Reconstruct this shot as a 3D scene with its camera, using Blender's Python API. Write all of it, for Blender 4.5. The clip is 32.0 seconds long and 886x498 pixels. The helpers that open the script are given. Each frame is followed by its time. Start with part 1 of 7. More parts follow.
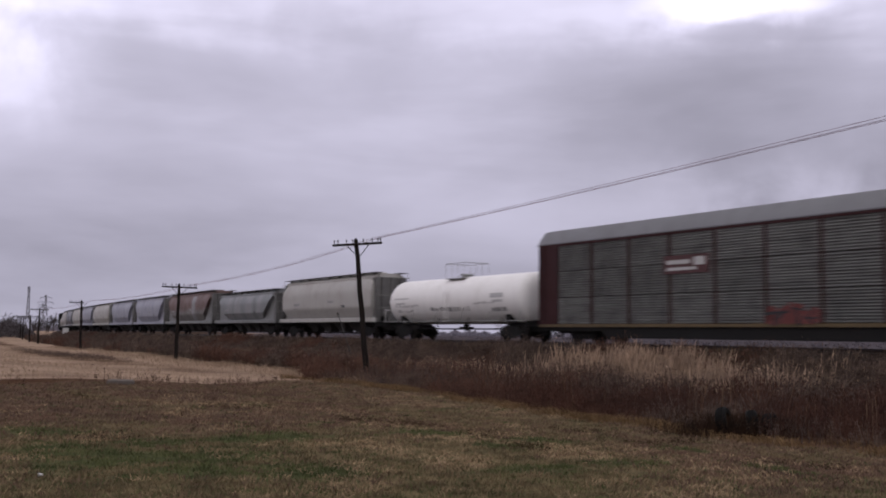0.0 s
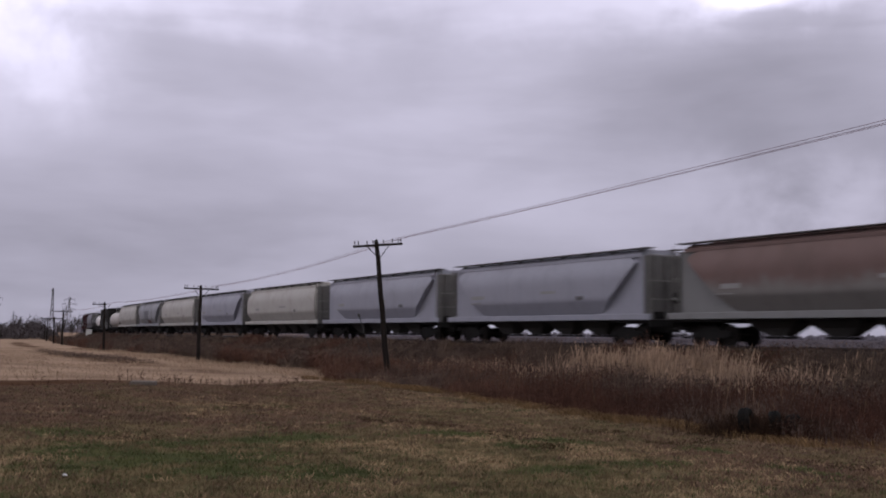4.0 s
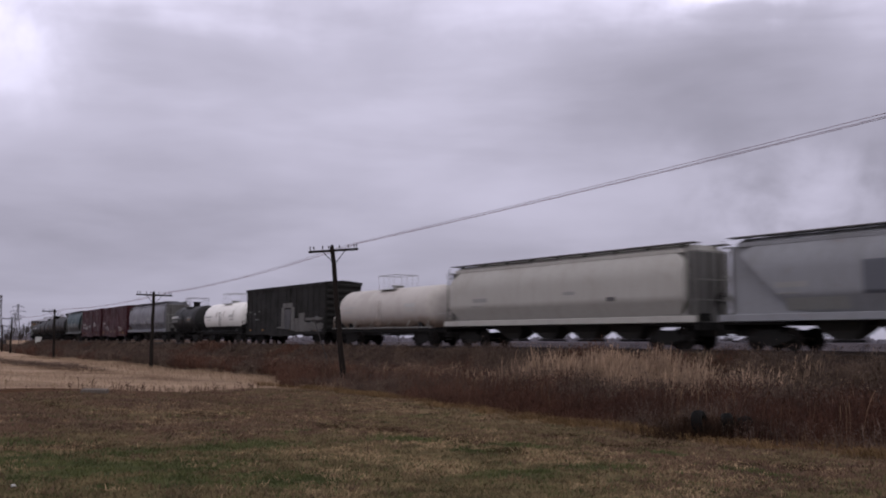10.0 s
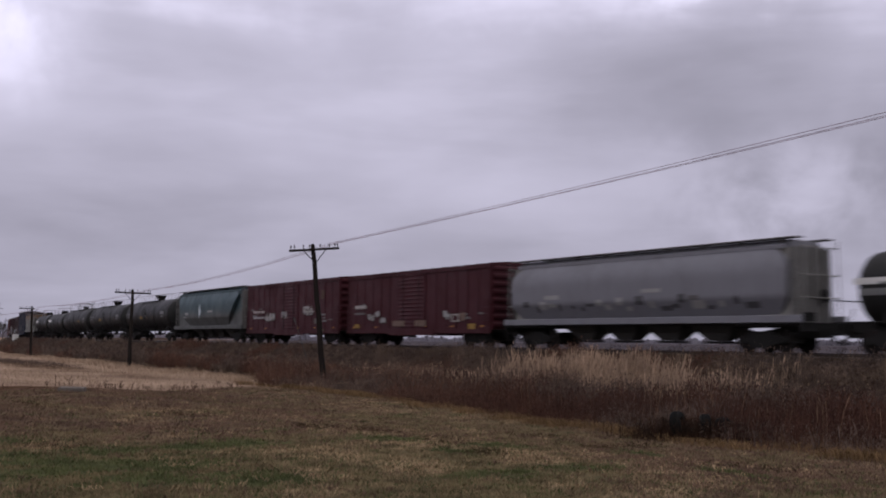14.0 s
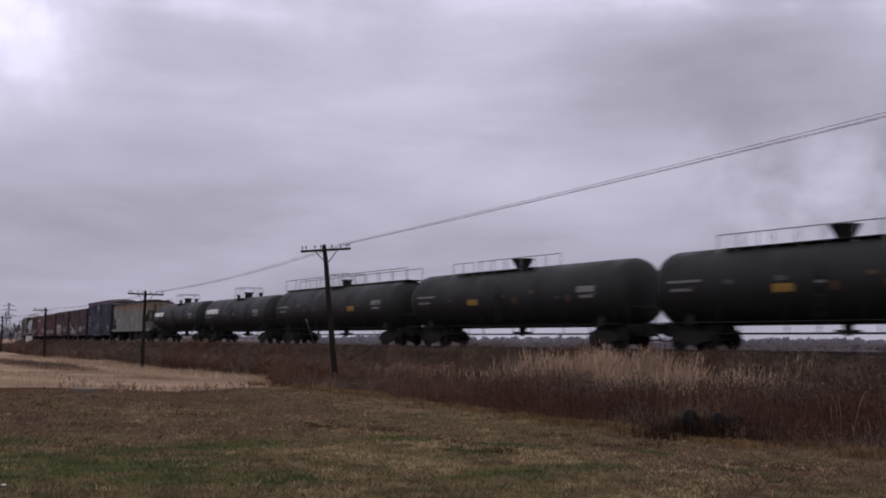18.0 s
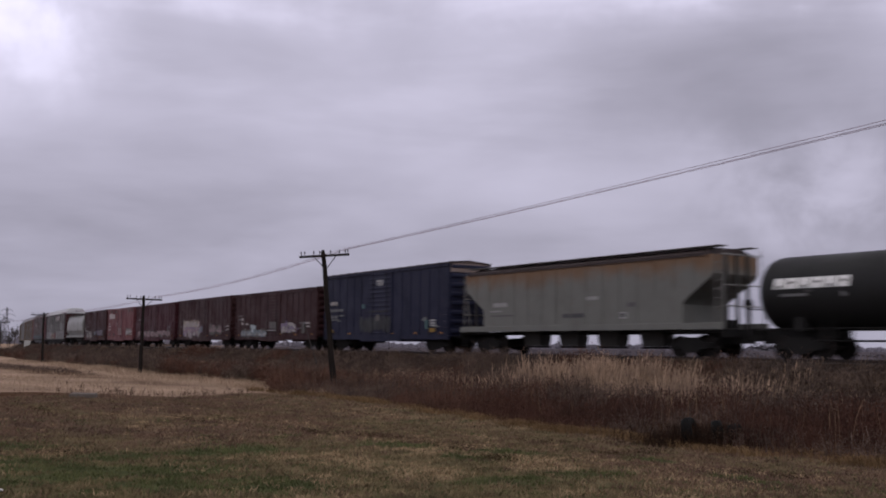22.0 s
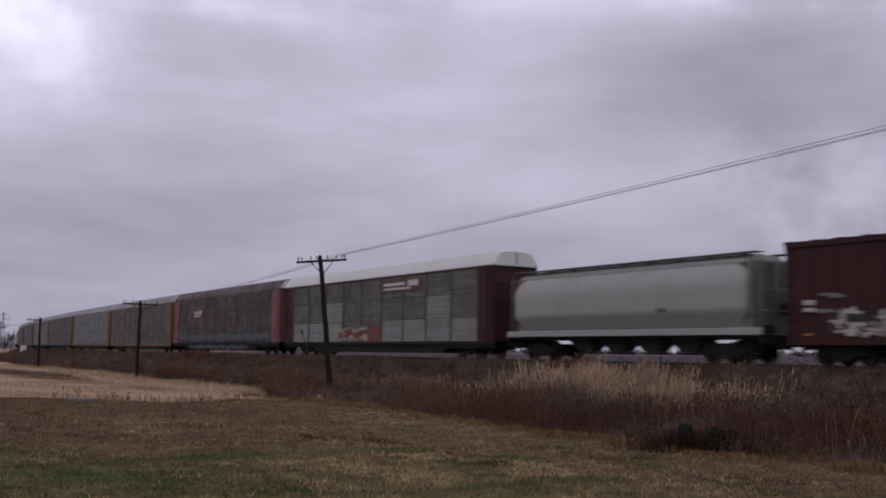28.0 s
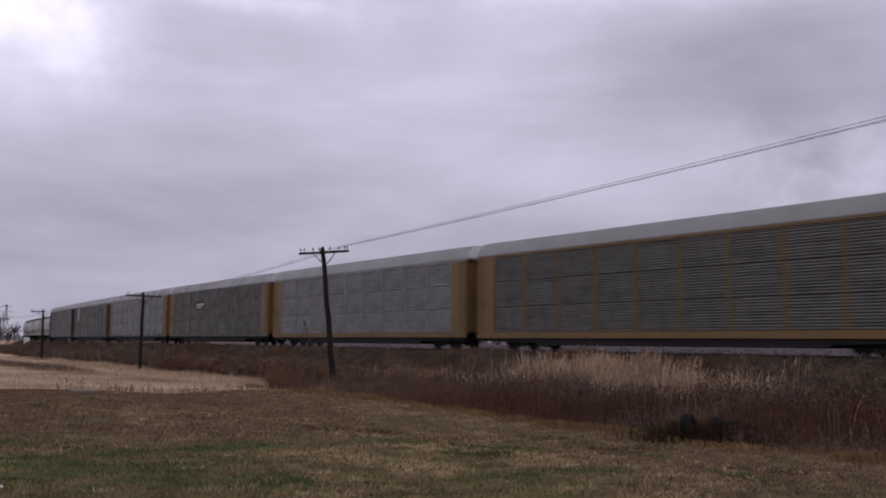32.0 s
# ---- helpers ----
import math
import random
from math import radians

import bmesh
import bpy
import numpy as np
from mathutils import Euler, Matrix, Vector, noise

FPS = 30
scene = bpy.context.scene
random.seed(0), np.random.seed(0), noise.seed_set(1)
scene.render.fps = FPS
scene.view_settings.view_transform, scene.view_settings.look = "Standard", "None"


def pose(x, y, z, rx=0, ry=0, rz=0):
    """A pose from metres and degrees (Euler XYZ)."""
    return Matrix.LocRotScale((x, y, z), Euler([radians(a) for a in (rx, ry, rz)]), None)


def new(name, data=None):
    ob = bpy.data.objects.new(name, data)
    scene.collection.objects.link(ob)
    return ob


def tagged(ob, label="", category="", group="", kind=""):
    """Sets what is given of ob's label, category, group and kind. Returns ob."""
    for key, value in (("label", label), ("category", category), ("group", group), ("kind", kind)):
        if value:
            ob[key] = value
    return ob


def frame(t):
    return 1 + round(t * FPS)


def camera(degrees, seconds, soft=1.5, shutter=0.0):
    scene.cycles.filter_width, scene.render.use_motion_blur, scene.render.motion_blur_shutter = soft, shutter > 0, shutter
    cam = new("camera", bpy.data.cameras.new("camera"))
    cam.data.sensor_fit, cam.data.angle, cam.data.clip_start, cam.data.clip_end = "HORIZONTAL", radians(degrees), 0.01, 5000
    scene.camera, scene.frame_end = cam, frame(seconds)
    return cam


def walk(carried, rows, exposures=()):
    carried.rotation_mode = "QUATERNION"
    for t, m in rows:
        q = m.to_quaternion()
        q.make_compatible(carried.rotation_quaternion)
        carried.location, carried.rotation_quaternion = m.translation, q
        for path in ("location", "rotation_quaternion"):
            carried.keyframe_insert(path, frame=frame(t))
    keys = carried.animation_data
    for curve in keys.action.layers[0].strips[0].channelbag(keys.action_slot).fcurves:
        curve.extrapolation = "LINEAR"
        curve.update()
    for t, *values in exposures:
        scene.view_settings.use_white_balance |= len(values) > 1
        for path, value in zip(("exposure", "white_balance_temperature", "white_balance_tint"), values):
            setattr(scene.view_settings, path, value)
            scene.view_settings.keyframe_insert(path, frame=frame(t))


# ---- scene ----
EYE = 2.35            # height of the lens over the low ground by the poles
RAIL = EYE - 0.37     # top of the rails
cam = camera(48.82, 32.0, soft=1.9, shutter=0.5)
TURNS = [
    (0, 94.99, -0.72, 1.88),
    (0.5, 95.00, -0.65, 2.06),
    (1, 94.92, -0.80, 2.29),
    (1.5, 94.99, -0.84, 2.39),
    (2, 95.08, -0.91, 2.63),
    (2.5, 95.09, -0.71, 3.23),
    (3, 95.00, -0.72, 3.66),
    (3.5, 94.97, -0.63, 3.13),
    (5.5, 95.29, -0.55, 3.03),
    (6, 95.15, -0.50, 2.69),
    (6.5, 95.02, -0.27, 2.34),
    (7, 94.85, -0.15, 2.02),
    (7.5, 94.70, -0.15, 1.60),
    (8, 94.60, -0.20, 1.22),
    (8.5, 94.58, -0.10, 1.02),
    (9, 94.81, -0.19, 0.92),
    (9.5, 95.10, -0.23, 0.72),
    (10, 95.34, -0.23, 0.53),
    (10.5, 95.43, -0.34, 0.38),
    (11, 95.46, -0.42, 0.25),
    (11.5, 95.38, -0.34, 0.16),
    (12, 95.45, -0.29, 0.04),
    (12.5, 95.61, -0.52, -0.26),
    (13, 95.63, -0.46, -0.56),
    (13.5, 95.62, -0.46, -0.67),
    (14, 95.34, -0.57, -0.62),
    (14.5, 94.98, -0.76, -0.45),
    (15, 94.88, -0.61, -0.08),
    (15.5, 95.01, -0.68, 0.18),
    (17.5, 95.50, -0.43, 0.07),
    (18, 95.33, -0.34, 0.07),
    (18.5, 95.35, -0.43, -0.02),
    (19, 95.47, -0.43, -0.05),
    (19.5, 95.71, -0.62, -0.07),
    (20, 95.92, -0.57, 0.04),
    (20.5, 95.78, -0.52, 0.02),
    (21, 95.70, -0.34, 0.02),
    (21.5, 95.63, -0.54, -0.01),
    (22, 95.69, -0.55, -0.02),
    (22.5, 95.69, -0.53, -0.02),
    (23, 95.67, -0.58, -0.10),
    (23.5, 95.68, -0.54, -0.12),
    (24, 95.60, -0.46, -0.03),
    (24.5, 95.39, -0.52, 0.08),
    (26.5, 95.73, -0.79, -0.14),
    (27, 95.77, -0.77, -0.19),
    (27.5, 95.84, -0.71, -0.20),
    (28, 96.01, -0.62, -0.20),
    (28.5, 96.08, -0.50, -0.17),
    (29, 95.77, -0.62, -0.18),
    (29.5, 95.43, -0.51, -0.13),
    (30, 95.23, -0.42, -0.09),
    (30.5, 95.19, -0.38, -0.05),
    (31, 95.24, -0.51, 0.01),
    (31.5, 95.32, -0.60, 0.04),
    (32, 95.49, -0.52, -0.05),
]
walk(cam, [(t, pose(0, 0, EYE, rx, ry, rz)) for t, rx, ry, rz in TURNS], [(0, 0.03), (1, -0.09), (2, -0.06), (7, -0.05), (9, 0.02), (13, -0.05), (15, 0.05), (19, 0.0), (21, -0.04), (24, 0.03), (28, -0.06), (30, 0.10), (31, 0.14), (32, 0.10)])


# ---- helpers of the scene ----
def part(name, bm, material, parent=None, label=""):
    """Links a bmesh as one mesh object, under a thing or a part."""
    me = bpy.data.meshes.new(name)
    bm.to_mesh(me)
    bm.free()
    return mesh_part(name, me, material, parent, label)


def mesh_part(name, me, material, parent=None, label="", m=None):
    if not me.materials:
        me.materials.append(material)
    ob = new(name, me)
    if m is not None:
        ob.matrix_basis = m
    if parent is not None:
        ob.parent = parent
    if label:
        tagged(ob, label)
    return ob


def box(bm, x0, x1, y0, y1, z0, z1):
    v = [bm.verts.new((x, y, z)) for z in (z0, z1) for x, y in ((x0, y0), (x1, y0), (x1, y1), (x0, y1))]
    for f in ((3, 2, 1, 0), (4, 5, 6, 7), (0, 1, 5, 4), (1, 2, 6, 5), (2, 3, 7, 6), (3, 0, 4, 7)):
        bm.faces.new([v[i] for i in f])
    return v


def rod(bm, a, b, r0, r1=None, n=8):
    """A round bar from a to b, tapered when r1 is given."""
    a, b = Vector(a), Vector(b)
    q = (b - a).to_track_quat("Z", "Y")
    rings = []
    for p, r in ((a, r0), (b, r0 if r1 is None else r1)):
        rings.append([bm.verts.new(p + q @ Vector((r * math.cos(2 * math.pi * i / n), r * math.sin(2 * math.pi * i / n), 0))) for i in range(n)])
    for i in range(n):
        bm.faces.new((rings[0][i], rings[0][(i + 1) % n], rings[1][(i + 1) % n], rings[1][i]))
    bm.faces.new(rings[0][::-1])
    bm.faces.new(rings[1])


def prism(bm, points, y0, y1):
    """A plate whose outline lies in the x-z plane, from y0 to y1."""
    a = [bm.verts.new((x, y0, z)) for x, z in points]
    b = [bm.verts.new((x, y1, z)) for x, z in points]
    n = len(points)
    bm.faces.new(a)
    bm.faces.new(b[::-1])
    for i in range(n):
        bm.faces.new((a[(i + 1) % n], a[i], b[i], b[(i + 1) % n]))


def skin(bm, rings, closed=True, caps=True):
    """Joins rings of equal length into a surface."""
    vs = [[bm.verts.new(p) for p in ring] for ring in rings]
    n = len(vs[0])
    for a, b in zip(vs, vs[1:]):
        for i in range(n if closed else n - 1):
            j = (i + 1) % n
            bm.faces.new((a[i], a[j], b[j], b[i]))
    if caps:
        bm.faces.new(vs[0][::-1])
        bm.faces.new(vs[-1])
    return vs


def smooth(ob, angle=40):
    for p in ob.data.polygons:
        p.use_smooth = True
    ob.data.set_sharp_from_angle(angle=radians(angle))
    return ob


def thing(name, label, category, group="", kind="", m=None):
    ob = new(name)
    if m is not None:
        ob.matrix_basis = m
    return tagged(ob, label, category, group, kind)


# ---- the line of the track ----
STEP = 5.0
ARC = np.arange(-900, 1400 + STEP, STEP)
BEND = np.interp(ARC, [-900, -120, -40, 80, 160, 260, 1400], [0, 0, 0.00075, 0.00075, 0.00061, 0.00067, 0.00067])
TURN = -np.concatenate([[0], np.cumsum((BEND[1:] + BEND[:-1]) / 2 * STEP)])
ZERO = int(np.argmin(abs(ARC)))
TURN += 0.59354 - TURN[ZERO]
WAY_X = np.concatenate([[0], np.cumsum((-np.sin(TURN[1:]) - np.sin(TURN[:-1])) / 2 * STEP)])
WAY_Y = np.concatenate([[0], np.cumsum((np.cos(TURN[1:]) + np.cos(TURN[:-1])) / 2 * STEP)])
HALF = 1.55           # from the near sides of the cars to the middle of the track
WAY_X += 3.485 - WAY_X[ZERO] + HALF * math.cos(0.59354)
WAY_Y += 53.16 - WAY_Y[ZERO] + HALF * math.sin(0.59354)


def at(s, off=0.0):
    """Place and heading of the track s metres up the line; off: metres from its middle towards the camera's side."""
    a = float(np.interp(s, ARC, TURN))
    return (float(np.interp(s, ARC, WAY_X)) - off * math.cos(a), float(np.interp(s, ARC, WAY_Y)) - off * math.sin(a), a)


def from_track(xs, ys):
    """Signed distance from the middle of the track, positive on the camera's side, and the metres along it."""
    xs, ys = np.asarray(xs, float), np.asarray(ys, float)
    keep = (ARC >= -400) & (ARC <= 900)
    px, py, pa, ps = WAY_X[keep], WAY_Y[keep], TURN[keep], ARC[keep]
    best = np.full(xs.shape, 1e18)
    d, s = np.zeros(xs.shape), np.zeros(xs.shape)
    for x, y, a, q in zip(px, py, pa, ps):
        dx, dy = xs - x, ys - y
        r = dx * dx + dy * dy
        near = r < best
        best = np.where(near, r, best)
        d = np.where(near, -(dx * math.cos(a) + dy * math.sin(a)), d)
        s = np.where(near, q - dx * math.sin(a) + dy * math.cos(a), s)
    return d, s


def ground_z(xs, ys):
    """Height of the open ground: level field, rising gently to the mown bank by the camera."""
    d, s = from_track(xs, ys)
    rise = np.clip((d - 13.0) / 18.0, 0, 1)
    rise = rise * rise * (3 - 2 * rise) * np.clip((120 - s) / 100, 0, 1)
    rough = 0.10 * np.sin(xs * 0.21 + 1.3) * np.sin(ys * 0.17) + 0.05 * np.sin(xs * 0.53 + ys * 0.41)
    return 0.55 * rise + rough * np.clip((np.hypot(xs, ys) - 4) / 10, 0, 1) * np.clip((d - 5) / 6, 0, 1)


# ---- sky and light ----
world = bpy.data.worlds.new("overcast")
scene.world = world
world.use_nodes = True
sky = world.node_tree.nodes.new("ShaderNodeTexSky")
sky.sky_type, sky.sun_disc, sky.sun_elevation, sky.sun_rotation = "NISHITA", False, radians(25), radians(200)
world.node_tree.links.new(sky.outputs[0], world.node_tree.nodes["Background"].inputs[0])
world.node_tree.nodes["Background"].inputs[1].default_value = 0.08


class Nodes:
    """Short hand for building a node tree."""

    def __init__(self, name):
        self.m = bpy.data.materials.new(name)
        self.m.use_nodes = True
        self.t = self.m.node_tree
        self.t.nodes.clear()
        self.out = self.t.nodes.new("ShaderNodeOutputMaterial")

    def node(self, kind, operation="", blend_type="", interpolation_type=""):
        n = self.t.nodes.new("ShaderNode" + kind)
        if operation:
            n.operation = operation
        if blend_type:
            n.data_type, n.blend_type = "RGBA", blend_type
        if interpolation_type:
            n.interpolation_type = interpolation_type
        return n

    def link(self, a, b):
        self.t.links.new(a, b)

    def put(self, socket, value):
        if isinstance(value, bpy.types.NodeSocket):
            self.link(value, socket)
        else:
            socket.default_value = (*value, 1) if isinstance(value, tuple) and len(value) == 3 and socket.type == "RGBA" else value

    def math(self, op, a, b=0.0, c=0.0):
        n = self.node("Math", operation=op)
        for i, v in enumerate((a, b, c)):
            self.put(n.inputs[i], v)
        return n.outputs[0]

    def coords(self, scale=(1, 1, 1), kind="Object"):
        c, m = self.node("TexCoord"), self.node("Mapping")
        self.link(c.outputs[kind], m.inputs[0])
        m.inputs["Scale"].default_value = scale
        return m.outputs[0]

    def noise(self, vector, scale, detail=3.0, rough=0.55, distortion=0.0):
        n = self.node("TexNoise")
        self.link(vector, n.inputs["Vector"])
        n.inputs["Scale"].default_value, n.inputs["Detail"].default_value = scale, detail
        n.inputs["Roughness"].default_value, n.inputs["Distortion"].default_value = rough, distortion
        return n.outputs["Fac"]

    def span(self, value, a, b, c=0.0, d=1.0):
        n = self.node("MapRange", interpolation_type="SMOOTHSTEP")
        for key, v in (("Value", value), ("From Min", a), ("From Max", b), ("To Min", c), ("To Max", d)):
            self.put(n.inputs[key], v)
        return n.outputs[0]

    def mix(self, fac, a, b, how="MIX"):
        n = self.node("Mix", blend_type=how)
        self.put(n.inputs[0], fac)
        self.put(n.inputs[6], a)
        self.put(n.inputs[7], b)
        return n.outputs[2]

    def surface(self, colour, rough=0.6, metal=0.0, height=None, bump=0.3, dist=0.02, gloss=0.3):
        b = self.node("BsdfPrincipled")
        self.put(b.inputs["Base Color"], colour)
        self.put(b.inputs["Roughness"], rough)
        self.put(b.inputs["Metallic"], metal)
        b.inputs["Specular IOR Level"].default_value = gloss
        if height is not None:
            n = self.node("Bump")
            n.inputs["Strength"].default_value, n.inputs["Distance"].default_value = bump, dist
            self.link(height, n.inputs["Height"])
            self.link(n.outputs[0], b.inputs["Normal"])
        self.link(b.outputs[0], self.out.inputs[0])
        return self.m


def cloud_material():
    n = Nodes("cloud_cover")
    p = n.coords()
    sep = n.node("SeparateXYZ")
    n.link(p, sep.inputs[0])
    x, y, z = sep.outputs
    # clouds lie in a layer: spread the pattern towards the horizon
    low = n.math("ADD", n.math("MAXIMUM", z, 0.0), 0.20)
    flat = n.node("CombineXYZ")
    n.link(n.math("DIVIDE", x, low), flat.inputs[0])
    n.link(n.math("DIVIDE", y, low), flat.inputs[1])
    big = n.noise(flat.outputs[0], 0.5, 2.0, 0.5, 0.2)
    mid = n.noise(flat.outputs[0], 1.5, 4.0, 0.5, 0.25)
    long = n.node("Mapping")
    n.link(p, long.inputs[0])
    long.inputs["Scale"].default_value = (1, 1, 4.2)
    fine = n.noise(long.outputs[0], 3.0, 4.0, 0.5, 0.4)
    billow = n.noise(p, 11.0, 4.0, 0.5, 0.15)
    bend = n.node("VectorMath", operation="MULTIPLY_ADD")
    noisy = n.node("TexNoise")
    n.link(p, noisy.inputs["Vector"])
    noisy.inputs["Scale"].default_value, noisy.inputs["Detail"].default_value = 6.0, 4.0
    n.link(noisy.outputs["Color"], bend.inputs[0])
    bend.inputs[1].default_value = (0.13, 0.13, 0.13)
    n.link(p, bend.inputs[2])

    def near(place, inner, outer, squash=1.0):
        """One at a place of the sky, falling to nought round it; squash flattens the patch."""
        m = n.node("Mapping")
        n.link(bend.outputs[0], m.inputs[0])
        m.inputs["Scale"].default_value = (1, 1, squash)
        d = n.node("VectorMath", operation="DISTANCE")
        n.link(m.outputs[0], d.inputs[0])
        d.inputs[1].default_value = (place[0] + 0.065, place[1] + 0.065, (place[2] + 0.065) * squash)
        return n.span(d.outputs["Value"], inner, outer, 1.0, 0.0)

    streaks = n.node("Mapping")
    n.link(p, streaks.inputs[0])
    streaks.inputs["Scale"].default_value = (1, 1, 4.6)
    wisps = n.noise(streaks.outputs[0], 4.6, 4.0, 0.52, 0.12)
    light = n.span(z, 0.0, 0.34, 0.408, 0.568)
    light = n.math("ADD", light, n.math("MULTIPLY", n.span(wisps, 0.48, 0.74), n.span(z, 0.08, 0.24, 0.012, 0.050)))
    light = n.math("ADD", light, n.span(wisps, 0.32, 0.50, -0.016, 0.0))
    light = n.math("ADD", light, n.span(big, 0.3, 0.7, -0.04, 0.04))
    light = n.math("ADD", light, n.span(mid, 0.28, 0.72, -0.03, 0.03))
    light = n.math("ADD", light, n.span(fine, 0.30, 0.70, -0.028, 0.036))
    light = n.math("ADD", light, n.span(billow, 0.3, 0.7, -0.008, 0.008))
    # a heavy grey mass, with lighter broken cloud above and below it
    light = n.math("ADD", light, n.math("MULTIPLY", near((0.25, 0.930, 0.225), 0.02, 0.36, 2.4), -0.165))
    light = n.math("ADD", light, n.math("MULTIPLY", near((-0.42, 0.90, 0.015), 0.03, 0.19, 1.5), -0.035))
    puffs = n.noise(p, 13.0, 4.0, 0.52, 0.25)
    low_patch = near((0.285, 0.945, 0.108), 0.01, 0.17, 1.9)
    light = n.math("ADD", light, n.math("MULTIPLY", low_patch, n.span(puffs, 0.34, 0.68, -0.045, 0.13)))
    light = n.math("ADD", light, n.math("MULTIPLY", near((0.43, 0.90, 0.135), 0.01, 0.19, 1.3), n.span(puffs, 0.30, 0.70, -0.10, -0.04)))
    ragged = n.math("ADD", n.math("ADD", z, n.span(billow, 0.25, 0.75, -0.012, 0.012)), n.span(fine, 0.3, 0.7, -0.018, 0.018))
    strip = n.math("MULTIPLY", n.span(ragged, 0.268, 0.322), n.span(mid, 0.36, 0.60, 0.35, 1.0))
    light = n.math("ADD", light, n.math("MULTIPLY", strip, 0.22))
    light = n.math("ADD", light, n.math("MULTIPLY", n.math("MULTIPLY", n.span(ragged, 0.288, 0.318), near((0.255, 0.91, 0.335), 0.03, 0.15, 1.3)), 0.60))
    left = n.math("MULTIPLY", near((-0.460, 0.850, 0.285), 0.01, 0.15), n.span(puffs, 0.25, 0.66, 0.35, 1.0))
    light = n.math("ADD", light, n.math("MULTIPLY", left, 0.52))
    # the cover is thinner and lighter overhead and behind the camera
    light = n.math("ADD", light, n.math("MULTIPLY", n.span(z, 0.34, 0.75), 0.25))
    light = n.math("ADD", light, n.span(y, 0.15, -0.55, 0.0, 0.40))
    tint = n.node("CombineColor")
    n.link(n.math("MULTIPLY", light, 1.01), tint.inputs[0])
    n.link(n.math("MULTIPLY", light, 0.97), tint.inputs[1])
    # sunlight behind the cover makes it less blue overhead and behind the camera
    warm = n.math("MAXIMUM", n.span(z, 0.36, 0.80), n.span(y, 0.2, -0.4))
    n.link(n.math("MULTIPLY", light, n.span(warm, 0.0, 1.0, 1.225, 1.03)), tint.inputs[2])
    e = n.node("Emission")
    n.link(tint.outputs[0], e.inputs[0])
    e.inputs[1].default_value = 1.0
    n.link(e.outputs[0], n.out.inputs[0])
    n.m.cycles.emission_sampling = "NONE"
    return n.m


def sky_dome():
    bm = bmesh.new()
    rings = []
    for e in np.linspace(-14, 89.5, 44):
        rings.append([(math.cos(radians(e)) * math.cos(2 * math.pi * i / 96), math.cos(radians(e)) * math.sin(2 * math.pi * i / 96), math.sin(radians(e))) for i in range(96)])
    vs = skin(bm, rings, True, False)
    bm.faces.new(vs[-1])
    ob = part("backdrop", bm, cloud_material())
    smooth(ob, 180)
    ob.scale = (4300, 4300, 4300)
    return tagged(ob, "grey overcast sky with slow drifting layered clouds", "sky", kind="structure")


dome = sky_dome()


# ---- materials ----
def paint(name, colour, grime=(0.05, 0.045, 0.04), dirt=0.5, rust=0.15, rough=0.55, metal=0.0, streak=1.0, gloss=0.3):
    """Weathered paint on steel: rain streaks, road dirt in patches, specks of rust."""
    n = Nodes(name)
    p = n.coords((1, 1, 1))
    streaks = n.noise(n.coords((2.2, 2.2, 0.16)), 2.0, 4.0, 0.65)
    patches = n.noise(p, 0.55, 4.0, 0.6, 0.4)
    fine = n.noise(p, 9.0, 3.0, 0.6)
    c = n.mix(n.span(streaks, 0.42, 0.80, 0.0, 0.55 * dirt * streak), colour, grime)
    c = n.mix(n.span(patches, 0.45, 0.78, 0.0, 0.55 * dirt), c, grime)
    c = n.mix(n.span(fine, 0.35, 0.75, 0.0, 0.16), c, tuple(v * 0.6 for v in colour))
    spots = n.math("MULTIPLY", n.span(n.noise(p, 3.4, 5.0, 0.7), 0.60, 0.72), rust)
    c = n.mix(spots, c, (0.13, 0.055, 0.03))
    return n.surface(c, n.span(patches, 0.3, 0.8, rough - 0.1, min(1.0, rough + 0.2)), metal, fine, 0.12, 0.01, gloss)


def stained(name, colour, other, low, high, ragged=0.9, dirt=0.5, rust=0.2, streaky=1.0):
    """Paint of one colour that gives way to another, in ragged runs, between two heights over the rail."""
    n = Nodes(name)
    p = n.coords()
    sep = n.node("SeparateXYZ")
    n.link(p, sep.inputs[0])
    runs = n.noise(n.coords((1.5 * streaky, 1.5, 0.35)), 1.3, 5.0, 0.62, 0.2)
    patches = n.noise(p, 0.7, 4.0, 0.6, 0.4)
    fine = n.noise(p, 9.0, 3.0, 0.6)
    edge = n.math("ADD", sep.outputs[2], n.math("MULTIPLY", n.math("SUBTRACT", n.math("ADD", runs, patches), 1.0), ragged * 2.2))
    c = n.mix(n.span(edge, low, high), colour, other)
    c = n.mix(n.span(patches, 0.42, 0.75, 0.0, 0.45 * dirt), c, (0.055, 0.050, 0.047))
    c = n.mix(n.span(runs, 0.50, 0.80, 0.0, 0.5 * dirt), c, (0.075, 0.068, 0.062))
    c = n.mix(n.math("MULTIPLY", n.span(n.noise(p, 3.4, 5.0, 0.7), 0.58, 0.72), rust), c, (0.13, 0.055, 0.03))
    return n.surface(c, n.span(patches, 0.3, 0.8, 0.5, 0.8), 0.0, fine, 0.15, 0.01, 0.25)


